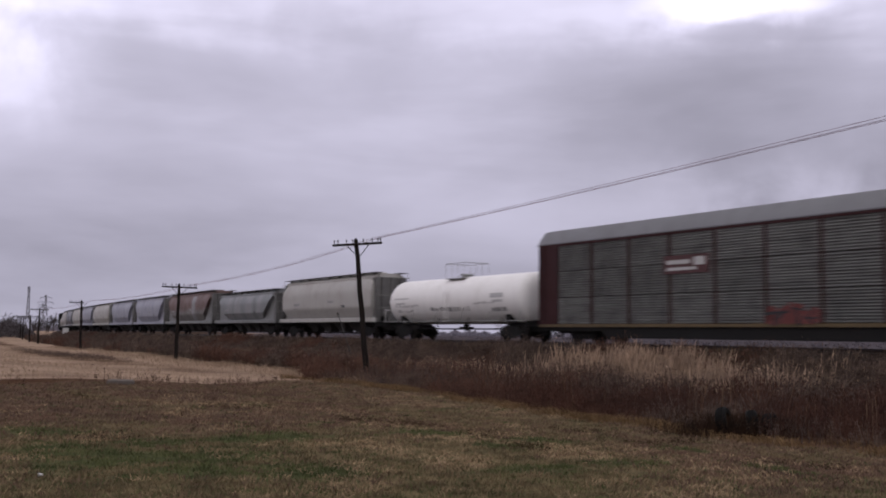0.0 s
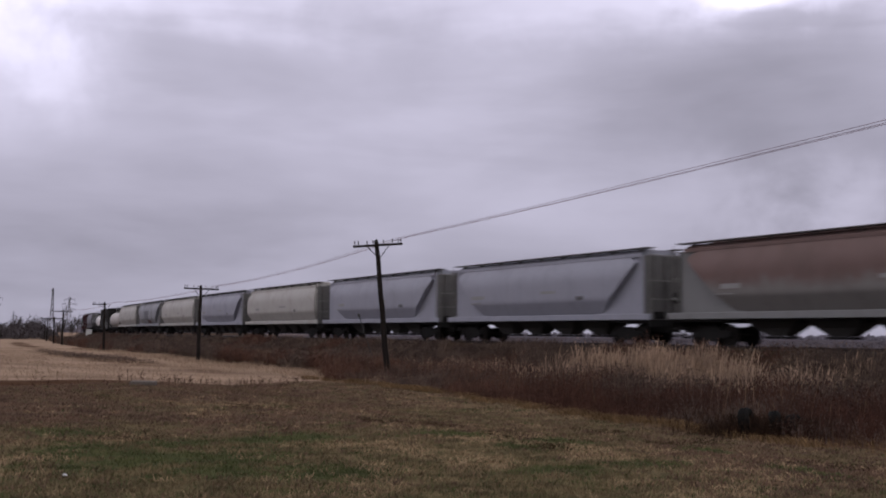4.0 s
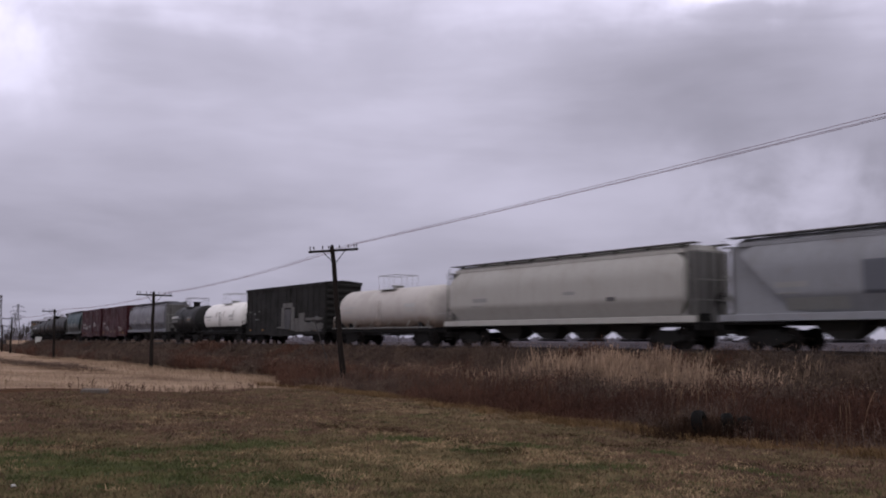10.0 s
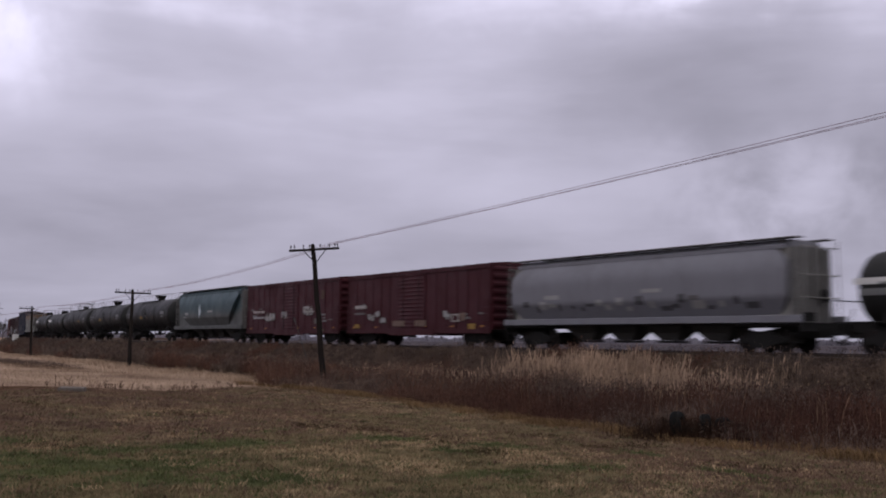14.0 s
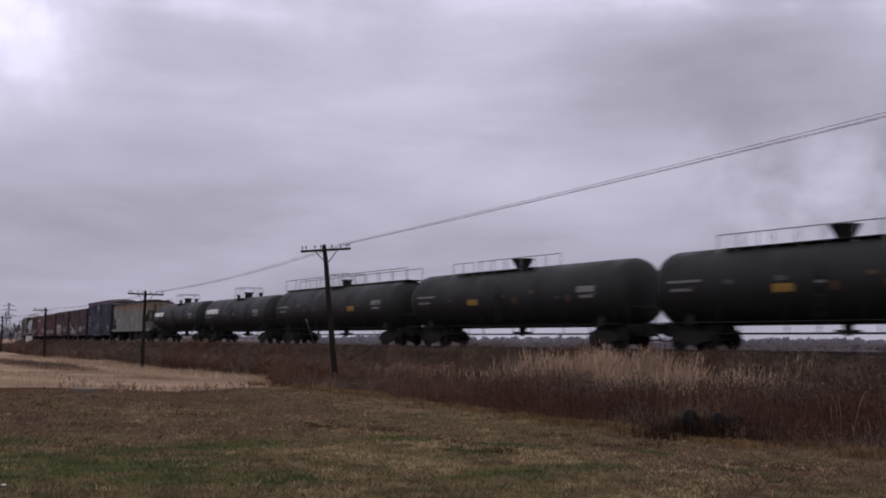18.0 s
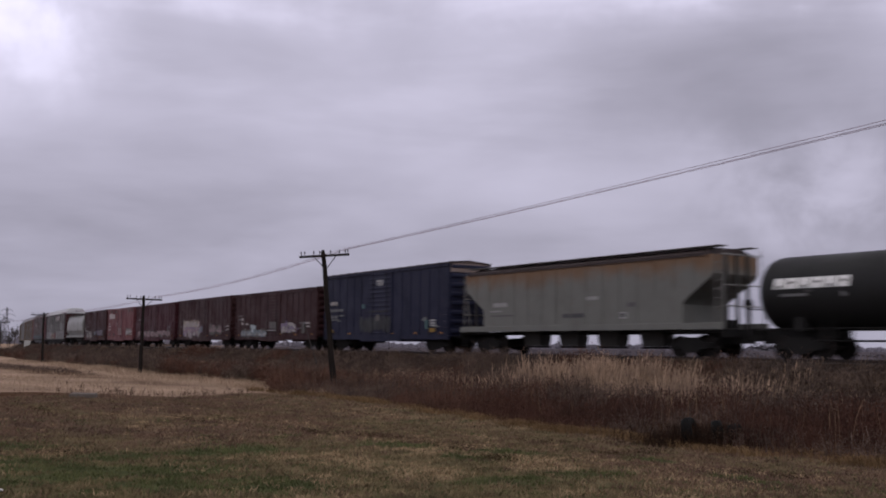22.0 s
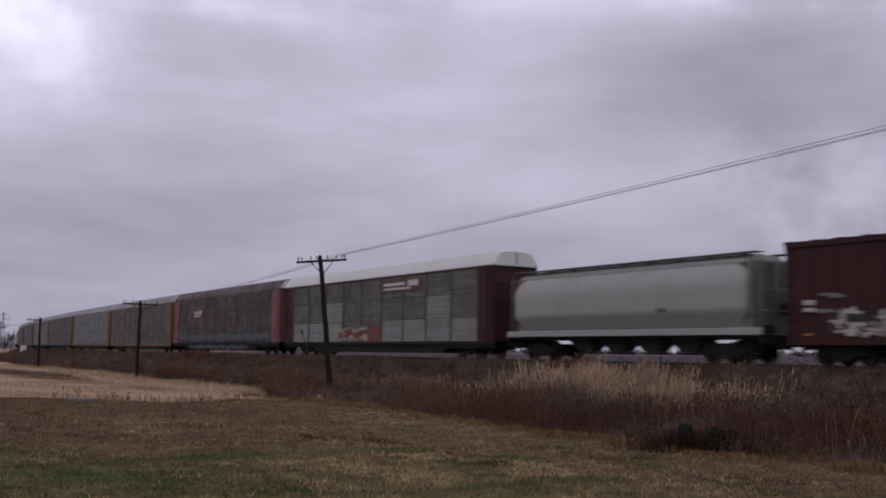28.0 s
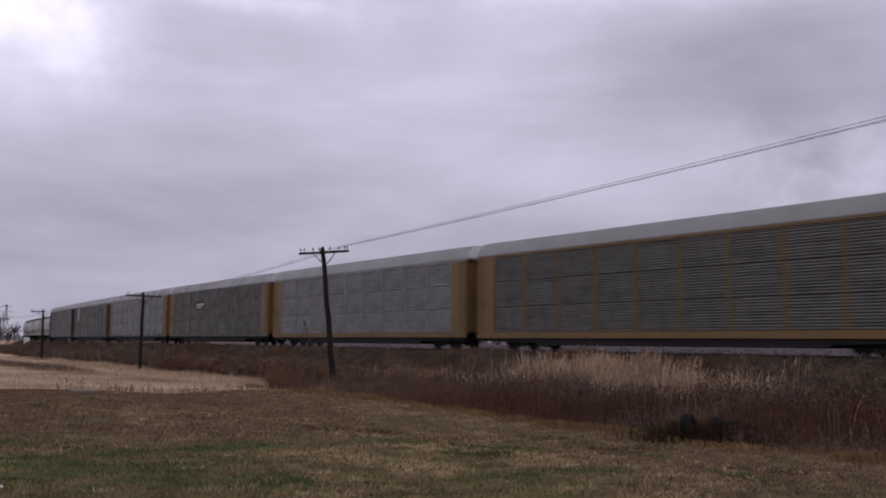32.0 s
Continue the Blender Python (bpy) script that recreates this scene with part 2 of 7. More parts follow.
def sheet_paint(name, colour, grime, spread=0.35, metal=0.2, rust=0.15, own=1.0):
    """Ridged steel sheets, each weathered in its own way, with level scuffs, dents and dull runs."""
    n = Nodes(name)
    lot = n.node("ObjectInfo").outputs["Random"]
    move = n.node("VectorMath", operation="ADD")
    n.link(n.coords(), move.inputs[0])
    shift = n.node("CombineXYZ")
    n.link(n.math("MULTIPLY", lot, 61.0 * own), shift.inputs[0])
    n.link(n.math("MULTIPLY", lot, 23.0 * own), shift.inputs[2])
    n.link(shift.outputs[0], move.inputs[1])

    def stretched(scale):
        m = n.node("Mapping")
        n.link(move.outputs[0], m.inputs[0])
        m.inputs["Scale"].default_value = scale
        return m.outputs[0]

    scuffs = n.noise(stretched((0.55, 1, 7.0)), 1.6, 4.0, 0.65)
    bands = n.noise(stretched((0.12, 1, 3.0)), 1.4, 3.0, 0.6)
    blotch = n.noise(stretched((1, 1, 0.7)), 1.1, 4.0, 0.6, 0.3)
    c = n.mix(n.span(lot, 0.0, 1.0, 0.0, spread), colour, tuple(v * 0.45 for v in colour))
    c = n.mix(n.span(scuffs, 0.56, 0.72, 0.0, 0.75), c, tuple(min(0.6, v * 1.9 + 0.01) for v in colour))
    c = n.mix(n.span(bands, 0.46, 0.66, 0.0, 0.65), c, grime)
    c = n.mix(n.span(blotch, 0.48, 0.72, 0.0, 0.55), c, grime)
    c = n.mix(n.math("MULTIPLY", n.span(n.noise(move.outputs[0], 3.0, 5.0, 0.7), 0.60, 0.72), rust), c, (0.12, 0.055, 0.035))
    return n.surface(c, n.span(blotch, 0.3, 0.8, 0.42, 0.75), metal, scuffs, 0.25, 0.02, 0.3)


def soil(name, stops, scale, rough=0.95, bump=0.6, dist=0.05):
    """Loose ground in patches of several colours."""
    n = Nodes(name)
    p = n.coords()
    big = n.noise(p, scale, 4.0, 0.6, 0.6)
    mid = n.noise(p, scale * 7, 4.0, 0.65)
    fine = n.noise(p, scale * 60, 3.0, 0.7)
    c = n.mix(n.span(big, 0.36, 0.64), stops[0], stops[1])
    c = n.mix(n.span(mid, 0.42, 0.72), c, stops[2])
    c = n.mix(n.span(fine, 0.35, 0.75, 0.0, 0.5), c, tuple(v * 0.45 for v in stops[1]))
    return n.surface(c, rough, 0.0, fine, bump, dist, 0.02)


def straw(name, a, b, dark=0.5, scale=0.4):
    """Dry stalks: every one a little different, in drifts of two colours."""
    n = Nodes(name)
    g = n.node("NewGeometry")
    drift = n.noise(n.coords(), scale, 3.0, 0.6)
    c = n.mix(n.span(drift, 0.38, 0.62), a, b)
    c = n.mix(n.span(g.outputs["Random Per Island"], 0.0, 1.0, 0.0, dark), c, tuple(v * 0.25 for v in a))
    return n.surface(c, 0.9, gloss=0.04)


M_STEEL = paint("dark_running_gear", (0.0145, 0.0138, 0.0142), grime=(0.022, 0.020, 0.0195), dirt=0.5, rust=0.1, rough=0.85, gloss=0.08)
M_WHEEL = paint("wheel_steel", (0.013, 0.011, 0.011), grime=(0.02, 0.017, 0.016), dirt=0.4, rust=0.1, rough=0.8, gloss=0.1)
M_RAIL = paint("rail_steel", (0.032, 0.025, 0.023), dirt=0.4, rust=0.5, rough=0.6, metal=0.2, gloss=0.15)
M_WOOD = paint("creosoted_wood", (0.013, 0.010, 0.009), grime=(0.024, 0.02, 0.018), dirt=0.3, rust=0.0, rough=0.9, gloss=0.1)
M_GLASSY = paint("insulator_porcelain", (0.05, 0.045, 0.05), dirt=0.2, rust=0.0, rough=0.3)
M_WIRE = paint("line_wire", (0.20, 0.135, 0.165), dirt=0.2, rust=0.0, rough=0.6)
M_BALLAST = soil("ballast", ((0.040, 0.033, 0.029), (0.024, 0.020, 0.018), (0.055, 0.046, 0.040)), 2.0, 0.95, 1.0, 0.06)
M_BANK = soil("embankment_earth", ((0.075, 0.05, 0.036), (0.05, 0.032, 0.024), (0.10, 0.07, 0.05)), 0.5)
M_MARK = paint("white_lettering", (0.38, 0.37, 0.37), dirt=0.35, rust=0.05, rough=0.6)
M_YELLOW = paint("yellow_placard", (0.19, 0.11, 0.02), dirt=0.3, rust=0.05)
M_DIMORANGE = paint("dull_orange", (0.045, 0.022, 0.010), dirt=0.4, rust=0.2)
M_ORANGE = paint("reflector_orange", (0.30, 0.13, 0.03), dirt=0.2, rust=0.0)


# ---- ground, track and line ----
def tuft(xs, ys, scale, seed):
    """A smooth random field from 0 to 1, for drifts of plants."""
    v = np.zeros(len(xs))
    gen = np.random.default_rng(seed)
    for k in range(7):
        q = gen.uniform(0, 6.28, 3)
        f = scale * (0.6 + 0.35 * k)
        v += np.sin(xs * f * math.cos(q[0]) + ys * f * math.sin(q[0]) + q[1])
    return 0.5 + v / 7.5


def ground_material():
    """Mown bank by the camera, brown weeds along the line, pale stubble beyond."""
    n = Nodes("ground_cover")
    p = n.coords()
    mid = n.noise(p, 0.9, 4.0, 0.65, 0.3)
    fine = n.noise(p, 14.0, 4.0, 0.75)
    clump = n.noise(p, 1.8, 4.0, 0.65, 0.4)
    grown = n.node("Attribute")
    grown.attribute_name = "cover"
    kinds = n.node("SeparateColor")
    n.link(grown.outputs["Color"], kinds.inputs[0])
    turf = n.mix(n.span(clump, 0.38, 0.62), (0.146, 0.110, 0.062), (0.092, 0.074, 0.042))
    turf = n.mix(n.math("MULTIPLY", kinds.outputs[2], 1.0), turf, (0.265, 0.185, 0.112))
    turf = n.mix(n.math("MULTIPLY", kinds.outputs[1], 1.0), turf, n.mix(n.span(clump, 0.38, 0.62), (0.120, 0.076, 0.057), (0.082, 0.055, 0.043)))
    turf = n.mix(n.math("MULTIPLY", kinds.outputs[0], 1.0), turf, n.mix(n.span(clump, 0.38, 0.62), (0.068, 0.078, 0.035), (0.044, 0.053, 0.026)))
    turf = n.mix(n.span(fine, 0.38, 0.72, 0.0, 0.55), turf, (0.045, 0.034, 0.021))
    weeds = n.mix(n.span(mid, 0.40, 0.66), (0.055, 0.030, 0.020), (0.080, 0.050, 0.032))
    stubble = n.mix(n.span(n.noise(n.coords((0.30, 1, 1)), 0.24, 4.0, 0.6, 1.2), 0.42, 0.62), (0.285, 0.205, 0.152), (0.178, 0.126, 0.094))
    stubble = n.mix(n.span(fine, 0.40, 0.75, 0.0, 0.25), stubble, (0.16, 0.11, 0.07))
    # fields beyond the track: distance haze painted in as a violet-grey tone
    away = n.mix(n.span(mid, 0.40, 0.66), (0.058, 0.050, 0.056), (0.092, 0.080, 0.088))
    zone = n.node("Attribute")
    zone.attribute_name = "zone"
    sep = n.node("SeparateColor")
    n.link(zone.outputs["Color"], sep.inputs[0])
    wob = n.math("MULTIPLY", n.math("SUBTRACT", mid, 0.5), 0.5)
    c = n.mix(n.span(n.math("ADD", sep.outputs[0], wob), 0.42, 0.58), weeds, turf)
    c = n.mix(n.span(n.math("ADD", sep.outputs[1], wob), 0.22, 0.78), c, stubble)
    c = n.mix(sep.outputs[2], c, away)
    return n.surface(c, 0.95, 0.0, fine, 0.7, 0.05, 0.0)


def lawn_edge(s):
    """Distance from the track at which the mown bank ends."""
    s = np.asarray(s)
    return 13.4 + np.clip(-s, 0, 27) * 0.108 - np.clip(-s - 29, 0, 8) * 0.10 + 0.18 * np.sin(s * 0.9) + 0.10 * np.sin(s * 2.3 + 1)


def zones(xs, ys):
    """How much of the ground is mown turf and how much is pale stubble."""
    d, s = from_track(xs, ys)
    turf = np.clip((d - lawn_edge(s)) / 2 + 0.5, 0, 1) * np.clip((5 - (d - 12) * 0.75 - s) / 3 + 0.5, 0, 1)
    patch = np.clip(1.5 - np.hypot((s - 44) / 34, (d - 17.5 - (s - 44) * 0.03) / 3.0), 0, 1) + np.clip(1.2 - np.hypot((s - 70) / 30, (d - 25) / 2.2), 0, 1) + np.clip(1.5 - np.hypot((s - 130) / 40, (d - 17) / 2.0), 0, 1)
    stub = np.clip((d - 10.0) / 2 + 0.5, 0, 1) * (1 - turf) * np.clip((s + 4) / 3, 0, 1) * (1 - np.clip(patch, 0, 1) * (0.5 + 0.5 * tuft(np.ravel(xs), np.ravel(ys), 0.28, 41).reshape(np.shape(xs))))
    return turf, stub


def cover(xs, ys):
    """Shares of green, rusty and bleached grass in the mown bank."""
    shape = np.shape(xs)
    xs, ys = np.ravel(xs), np.ravel(ys)
    r, a = np.hypot(xs, ys), np.degrees(np.arctan2(ys, xs))
    u, v, w = tuft(xs, ys, 0.55, 22), tuft(xs, ys, 0.8, 23), tuft(xs, ys, 4.2, 24)
    a = (a + 90) % 360 - 90
    near = np.clip((20 - r) / 6, 0, 1)
    left = np.clip((a - 90) / 14, 0, 1) * np.clip(ys / 3 + 0.5, 0, 1)
    # green hollows, bleached swathes and rusty drifts that lie in the bank
    def spots(places):
        v = np.zeros(len(xs))
        for px, py, wide in places:
            v = np.maximum(v, np.exp(-(np.hypot((xs - px) * 0.85, (ys - py) * 0.75) / wide) ** 2))
        return v

    lush = spots(((-6.2, 14.7, 0.8), (-5.6, 14.2, 0.7), (-5.2, 12.7, 0.8), (-5.4, 16.0, 0.7), (-4.5, 13.4, 0.9), (-3.7, 12.6, 0.8), (-3.6, 17.7, 0.7), (-3.8, 13.9, 0.7), (-4.2, 17.1, 0.5),
                  (-2.3, 12.7, 0.8), (-0.9, 19.5, 0.7), (0.9, 18.7, 0.6), (0.5, 17.0, 0.5), (1.5, 19.4, 0.6), (2.4, 14.6, 0.6), (4.1, 19.7, 0.6), (0.8, 13.6, 0.7), (4.6, 15.1, 0.6), (-7.4, 17.0, 0.7)))
    bleached = spots(((-7.8, 25.2, 0.9), (-6.7, 25.3, 0.8), (-5.6, 25.5, 0.9), (-6.6, 22.7, 0.7), (-2.6, 16.7, 0.6), (-2.0, 16.8, 0.5), (-1.1, 15.5, 0.7), (-0.3, 14.4, 0.6), (1.4, 16.6, 0.5),
                      (1.8, 15.7, 0.6), (3.4, 14.5, 0.7), (3.8, 13.4, 0.7), (6.5, 16.6, 0.4)))
    green = np.clip((lush * 0.72 - bleached * 0.30 + (u * 0.4 + w * 0.6) * 0.75 - 0.50) * 2.4, 0.05 + 0.14 * near, 0.92)
    green = np.where(ys > 5, green, 0.15)
    rusty = np.clip((r - 16) / 6, 0.12, 1) * (0.34 + 0.56 * left) * np.clip(0.45 + v, 0.3, 1) * (1 - green) * (1 - 0.6 * bleached)
    rusty = np.maximum(rusty, np.clip((xs - 1.5) / 3, 0, 0.75) * np.clip(0.35 + v, 0.3, 1) * (1 - green) * np.clip(ys / 3, 0, 1))
    pale = np.clip((v * 0.55 + w * 0.45 - 0.54 + 0.06 * (1 - left) + bleached * 0.42) * 3.0, 0.02, 0.75) * (1 - green) * (1 - rusty)
    return green.reshape(shape), rusty.reshape(shape), pale.reshape(shape)


def ground():
    radii = np.concatenate([[0.3], np.geomspace(1.0, 130, 150), np.geomspace(140, 4200, 50)])
    view = np.radians(np.linspace(50, 130, 241))
    rest = np.radians(np.linspace(130, 410, 90))[1:-1]
    ang = np.concatenate([view, rest])
    rr, aa = np.meshgrid(radii, ang, indexing="ij")
    xs, ys = rr * np.cos(aa), rr * np.sin(aa)
    zs = ground_z(xs, ys)
    zs = np.where(rr > 600, zs * 0, zs)
    n, m = rr.shape
    verts = np.stack([xs, ys, zs], -1).reshape(-1, 3).tolist()
    faces = [(i * m + j, i * m + (j + 1) % m, (i + 1) * m + (j + 1) % m, (i + 1) * m + j) for i in range(n - 1) for j in range(m)]
    faces.append(tuple(range(m))[::-1])
    me = bpy.data.meshes.new("ground")
    me.from_pydata(verts, [], [f[::-1] for f in faces])
    turf, stub = zones(xs, ys)
    col = me.color_attributes.new("zone", "FLOAT_COLOR", "POINT")
    away = np.clip((-from_track(xs, ys)[0] - 6) / 12, 0, 1)
    col.data.foreach_set("color", np.stack([turf, stub, away, turf * 0 + 1], -1).reshape(-1))
    col = me.color_attributes.new("cover", "FLOAT_COLOR", "POINT")
    col.data.foreach_set("color", np.stack([*cover(xs, ys), turf * 0 + 1], -1).reshape(-1))
    me.polygons.foreach_set("use_smooth", [True] * len(me.polygons))
    me.update()
    return tagged(mesh_part("ground", me, ground_material()), "brown autumn grass, weeds and pale stubble field", "ground", kind="structure")


def sweep(bm, profile, s0, s1, step=6.0):
    """Sweeps an outline (offset towards the camera's side, height) along the track."""
    rings = []
    for s in np.arange(s0, s1 + step, step):
        ring = []
        for o, z in profile:
            x, y, a = at(s, o)
            ring.append((x, y, z))
        rings.append(ring)
    skin(bm, rings, True, True)


def railway():
    bm = bmesh.new()
    sweep(bm, [(-6.2, -0.3), (-2.6, RAIL - 0.42), (2.6, RAIL - 0.42), (6.2, -0.3)], -300, 1000)
    bank = tagged(part("embankment", bm, M_BANK), "low earth embankment grown over with dead weeds", "embankment", kind="structure")
    bm = bmesh.new()
    sweep(bm, [(-2.9, RAIL - 0.6), (-1.75, RAIL - 0.14), (1.75, RAIL - 0.14), (2.9, RAIL - 0.6)], -300, 1000)
    tagged(part("track_bed", bm, M_BALLAST), "grey crushed stone ballast under the track", "track bed", kind="structure")
    for o in (0.755, -0.755):
        bm = bmesh.new()
        t = RAIL
        sweep(bm, [(o - 0.07, t - 0.16), (o - 0.07, t - 0.14), (o - 0.012, t - 0.12), (o - 0.012, t - 0.04), (o - 0.037, t - 0.03), (o - 0.037, t),
                   (o + 0.037, t), (o + 0.037, t - 0.03), (o + 0.012, t - 0.04), (o + 0.012, t - 0.12), (o + 0.07, t - 0.14), (o + 0.07, t - 0.16)], -300, 1000)
        tagged(part("rail", bm, M_RAIL), "worn steel rail on wooden sleepers", "rail", "rails of the track")
    bm = bmesh.new()
    for k in range(-120, 420):
        s = k * 0.55
        x, y, a = at(s)
        vs = box(bm, -0.11, 0.11, -1.3, 1.3, RAIL - 0.32, RAIL - 0.135)
        bmesh.ops.transform(bm, matrix=pose(x, y, 0, 0, 0, math.degrees(a) + 90), verts=vs)
    tagged(part("sleepers", bm, M_WOOD), "dark creosoted wooden sleepers set in ballast", "sleepers", kind="stuff")
    return bank


ground()
railway()

OUT = 11.0            # the pole line's distance from the track
POLES = [  # metres up the line, height, lean
    (3.2, 7.30, -6.3), (35.3, 6.10, 0.6), (79.0, 5.95, -0.8), (130.0, 5.9, 0.5), (152.0, 5.0, 0.0), (186.0, 5.2, 1.0), (225.0, 5.6, 0.0)]
PINS = (-1.32, -1.12, -0.62, -0.28, 0.34, 0.86, 1.20, 1.35)


def pole_thing(x, y, a, height, lean, right=1.42):
    """An old line pole with one arm; its y axis points away from the camera's side."""
    z = float(ground_z(np.array([x]), np.array([y]))[0]) - 0.1
    ob = thing("utility_pole", "leaning weathered dark wooden line pole with one crossarm" if lean else "weathered dark wooden line pole with one crossarm",
               "utility pole", "poles along the railway", m=Matrix.Translation((x, y, z)) @ pose(0, 0, 0, 0, 0, math.degrees(a)) @ pose(0, 0, 0, 0, lean, 0))
    bm = bmesh.new()
    rings = []
    for k in range(9):
        f = k / 8
        r = 0.165 - 0.055 * f
        w = 0.015 * math.sin(k * 2.1)
        rings.append([(r * math.cos(i * math.pi / 6) + w, r * math.sin(i * math.pi / 6) - w, f * height) for i in range(12)])
    rings.append([(0.05 * math.cos(i * math.pi / 6), 0.05 * math.sin(i * math.pi / 6), height + 0.10) for i in range(12)])
    skin(bm, rings)
    smooth(part("shaft", bm, M_WOOD, ob))
    bm = bmesh.new()
    box(bm, -1.42, right, -0.20, -0.10, height - 0.27, height - 0.15)
    bmesh.ops.bevel(bm, geom=bm.edges[:], offset=0.012, segments=1, affect="EDGES")
    arm = part("crossarm", bm, M_WOOD, ob)
    for side in (-1, 1):
        bm = bmesh.new()
        rod(bm, (side * 0.62, -0.16, height - 0.27), (side * 0.08, -0.15, height - 0.83), 0.022, n=6)
        part("brace", bm, M_STEEL, ob)
    for p in PINS:
        if p > right:
            continue
        bm = bmesh.new()
        rod(bm, (p, -0.15, height - 0.16), (p, -0.15, height - 0.01), 0.018, n=6)
        rod(bm, (p, -0.15, height - 0.06), (p, -0.15, height), 0.042, 0.038, n=8)
        rod(bm, (p, -0.15, height), (p, -0.15, height + 0.06), 0.038, 0.025, n=8)
        part("insulator", bm, M_GLASSY, arm)
    return ob


def pole_line():
    ends = []
    for s, height, lean in ((-34.0, 9.0, 0.8),) + tuple(POLES):
        x, y, a = at(s, OUT)
        if lean < -5:
            x, y = x + 0.62, y - 0.10
        pole_thing(x, y, a, height, lean, 0.25 if s == 79.0 else 1.42)
        z = float(ground_z(np.array([x]), np.array([y]))[0]) - 0.1
        ends.append((Matrix.Translation((x, y, z)) @ pose(0, 0, 0, 0, 0, math.degrees(a)) @ pose(0, 0, 0, 0, lean, 0), height))
    for p in PINS[5:]:
        bm = bmesh.new()
        rings = []
        for k, ((m0, h0), (m1, h1)) in enumerate(zip(ends, ends[1:])):
            a0, a1 = m0 @ Vector((p, -0.15, h0 + 0.06)), m1 @ Vector((p, -0.15, h1 + 0.06))
            side = Vector((a1.y - a0.y, a0.x - a1.x, 0)).normalized() * 0.009
            for i in range(12):
                f = i / 12
                q = a0.lerp(a1, f) - Vector((0, 0, (0.10 if k == 0 else 0.30) * 4 * f * (1 - f)))
                rings.append([q + side, q + Vector((0, 0, 0.009)), q - side, q - Vector((0, 0, 0.009))])
        skin(bm, rings)
        tagged(part("line_wire", bm, M_WIRE), "thin sagging line wire strung between the poles", "wire", "wires of the pole line")


pole_line()


# ---- rolling stock: origin at the middle of the car on the rails, x towards the head of the train, the camera's side at -y ----
def truck_parts(parent, x):
    """A two-axle truck under a car, as parts of the car."""
    for side in (-1, 1):
        bm = bmesh.new()
        y = side * 0.98
        prism(bm, [(x - 1.15, 0.62), (x - 0.75, 0.66), (x - 0.42, 0.86), (x + 0.42, 0.86), (x + 0.75, 0.66), (x + 1.15, 0.62), (x + 1.15, 0.42),
                   (x + 0.66, 0.38), (x + 0.34, 0.20), (x - 0.34, 0.20), (x - 0.66, 0.38), (x - 1.15, 0.42)], y - 0.07, y + 0.07)
        for k in (-0.16, 0, 0.16):
            rod(bm, (x + k, y, 0.26), (x + k, y, 0.60), 0.075, n=8)
        for k in (-0.89, 0.89):
            rod(bm, (x + k, y - 0.14, 0.46), (x + k, y + 0.14, 0.46), 0.13, n=10)
        part("truck_frame", bm, M_STEEL, parent)
    for k in (-0.89, 0.89):
        bm = bmesh.new()
        for side in (-1, 1):
            rod(bm, (x + k, side * 0.69, 0.46), (x + k, side * 0.82, 0.46), 0.455, 0.45, n=20)
            rod(bm, (x + k, side * 0.66, 0.46), (x + k, side * 0.69, 0.46), 0.49, n=20)
            rod(bm, (x + k, side * 0.80, 0.46), (x + k, side * 0.90, 0.46), 0.12, n=10)
        rod(bm, (x + k, -0.7, 0.46), (x + k, 0.7, 0.46), 0.08, n=8)
        part("wheelset", bm, M_WHEEL, parent)
    bm = bmesh.new()
    box(bm, x - 0.22, x + 0.22, -0.95, 0.95, 0.55, 0.82)
    rod(bm, (x, 0, 0.7), (x, 0, 1.0), 0.2, n=10)
    part("bolster", bm, M_STEEL, parent)


def coupler_parts(parent, half, gap):
    for e in (-1, 1):
        bm = bmesh.new()
        box(bm, min(e * (half - 0.5), e * (half + gap / 2 - 0.15)), max(e * (half - 0.5), e * (half + gap / 2 - 0.15)), -0.10, 0.10, 0.74, 0.98)
        box(bm, min(e * (half + gap / 2 - 0.2), e * (half + gap / 2 - 0.02)), max(e * (half + gap / 2 - 0.2), e * (half + gap / 2 - 0.02)), -0.2, 0.2, 0.70, 1.02)
        rod(bm, (e * (half + 0.05), 0.3, 0.8), (e * (half + gap / 2 - 0.03), 0.12, 0.45), 0.035, n=6)
        part("coupler", bm, M_STEEL, parent)
        bm = bmesh.new()
        box(bm, min(e * (half - 1.9), e * (half + 0.12)), max(e * (half - 1.9), e * (half + 0.12)), -0.32, 0.32, 0.60, 1.06)
        part("draft_sill", bm, M_STEEL, parent)
        bm = bmesh.new()
        for k in (0.12, 0.62):
            rod(bm, (e * (half - k), -1.44, 0.42), (e * (half - k), -1.44, 1.12), 0.022, n=5)
        rod(bm, (e * (half - 0.12), -1.44, 0.42), (e * (half - 0.62), -1.44, 0.42), 0.028, n=5)
        rod(bm, (e * (half - 0.12), -1.44, 0.76), (e * (half - 0.62), -1.44, 0.76), 0.022, n=5)
        part("stirrup_step", bm, M_STEEL, parent)
        bm = bmesh.new()
        hang = [(e * (half + 0.02), 0.34, 0.72), (e * (half + 0.12), 0.36, 0.48), (e * (half + gap / 2 - 0.08), 0.33, 0.34), (e * (half + gap / 2), 0.30, 0.38)]
        for p0, p1 in zip(hang, hang[1:]):
            rod(bm, p0, p1, 0.03, n=6)
        part("air_hose", bm, M_STEEL, parent)


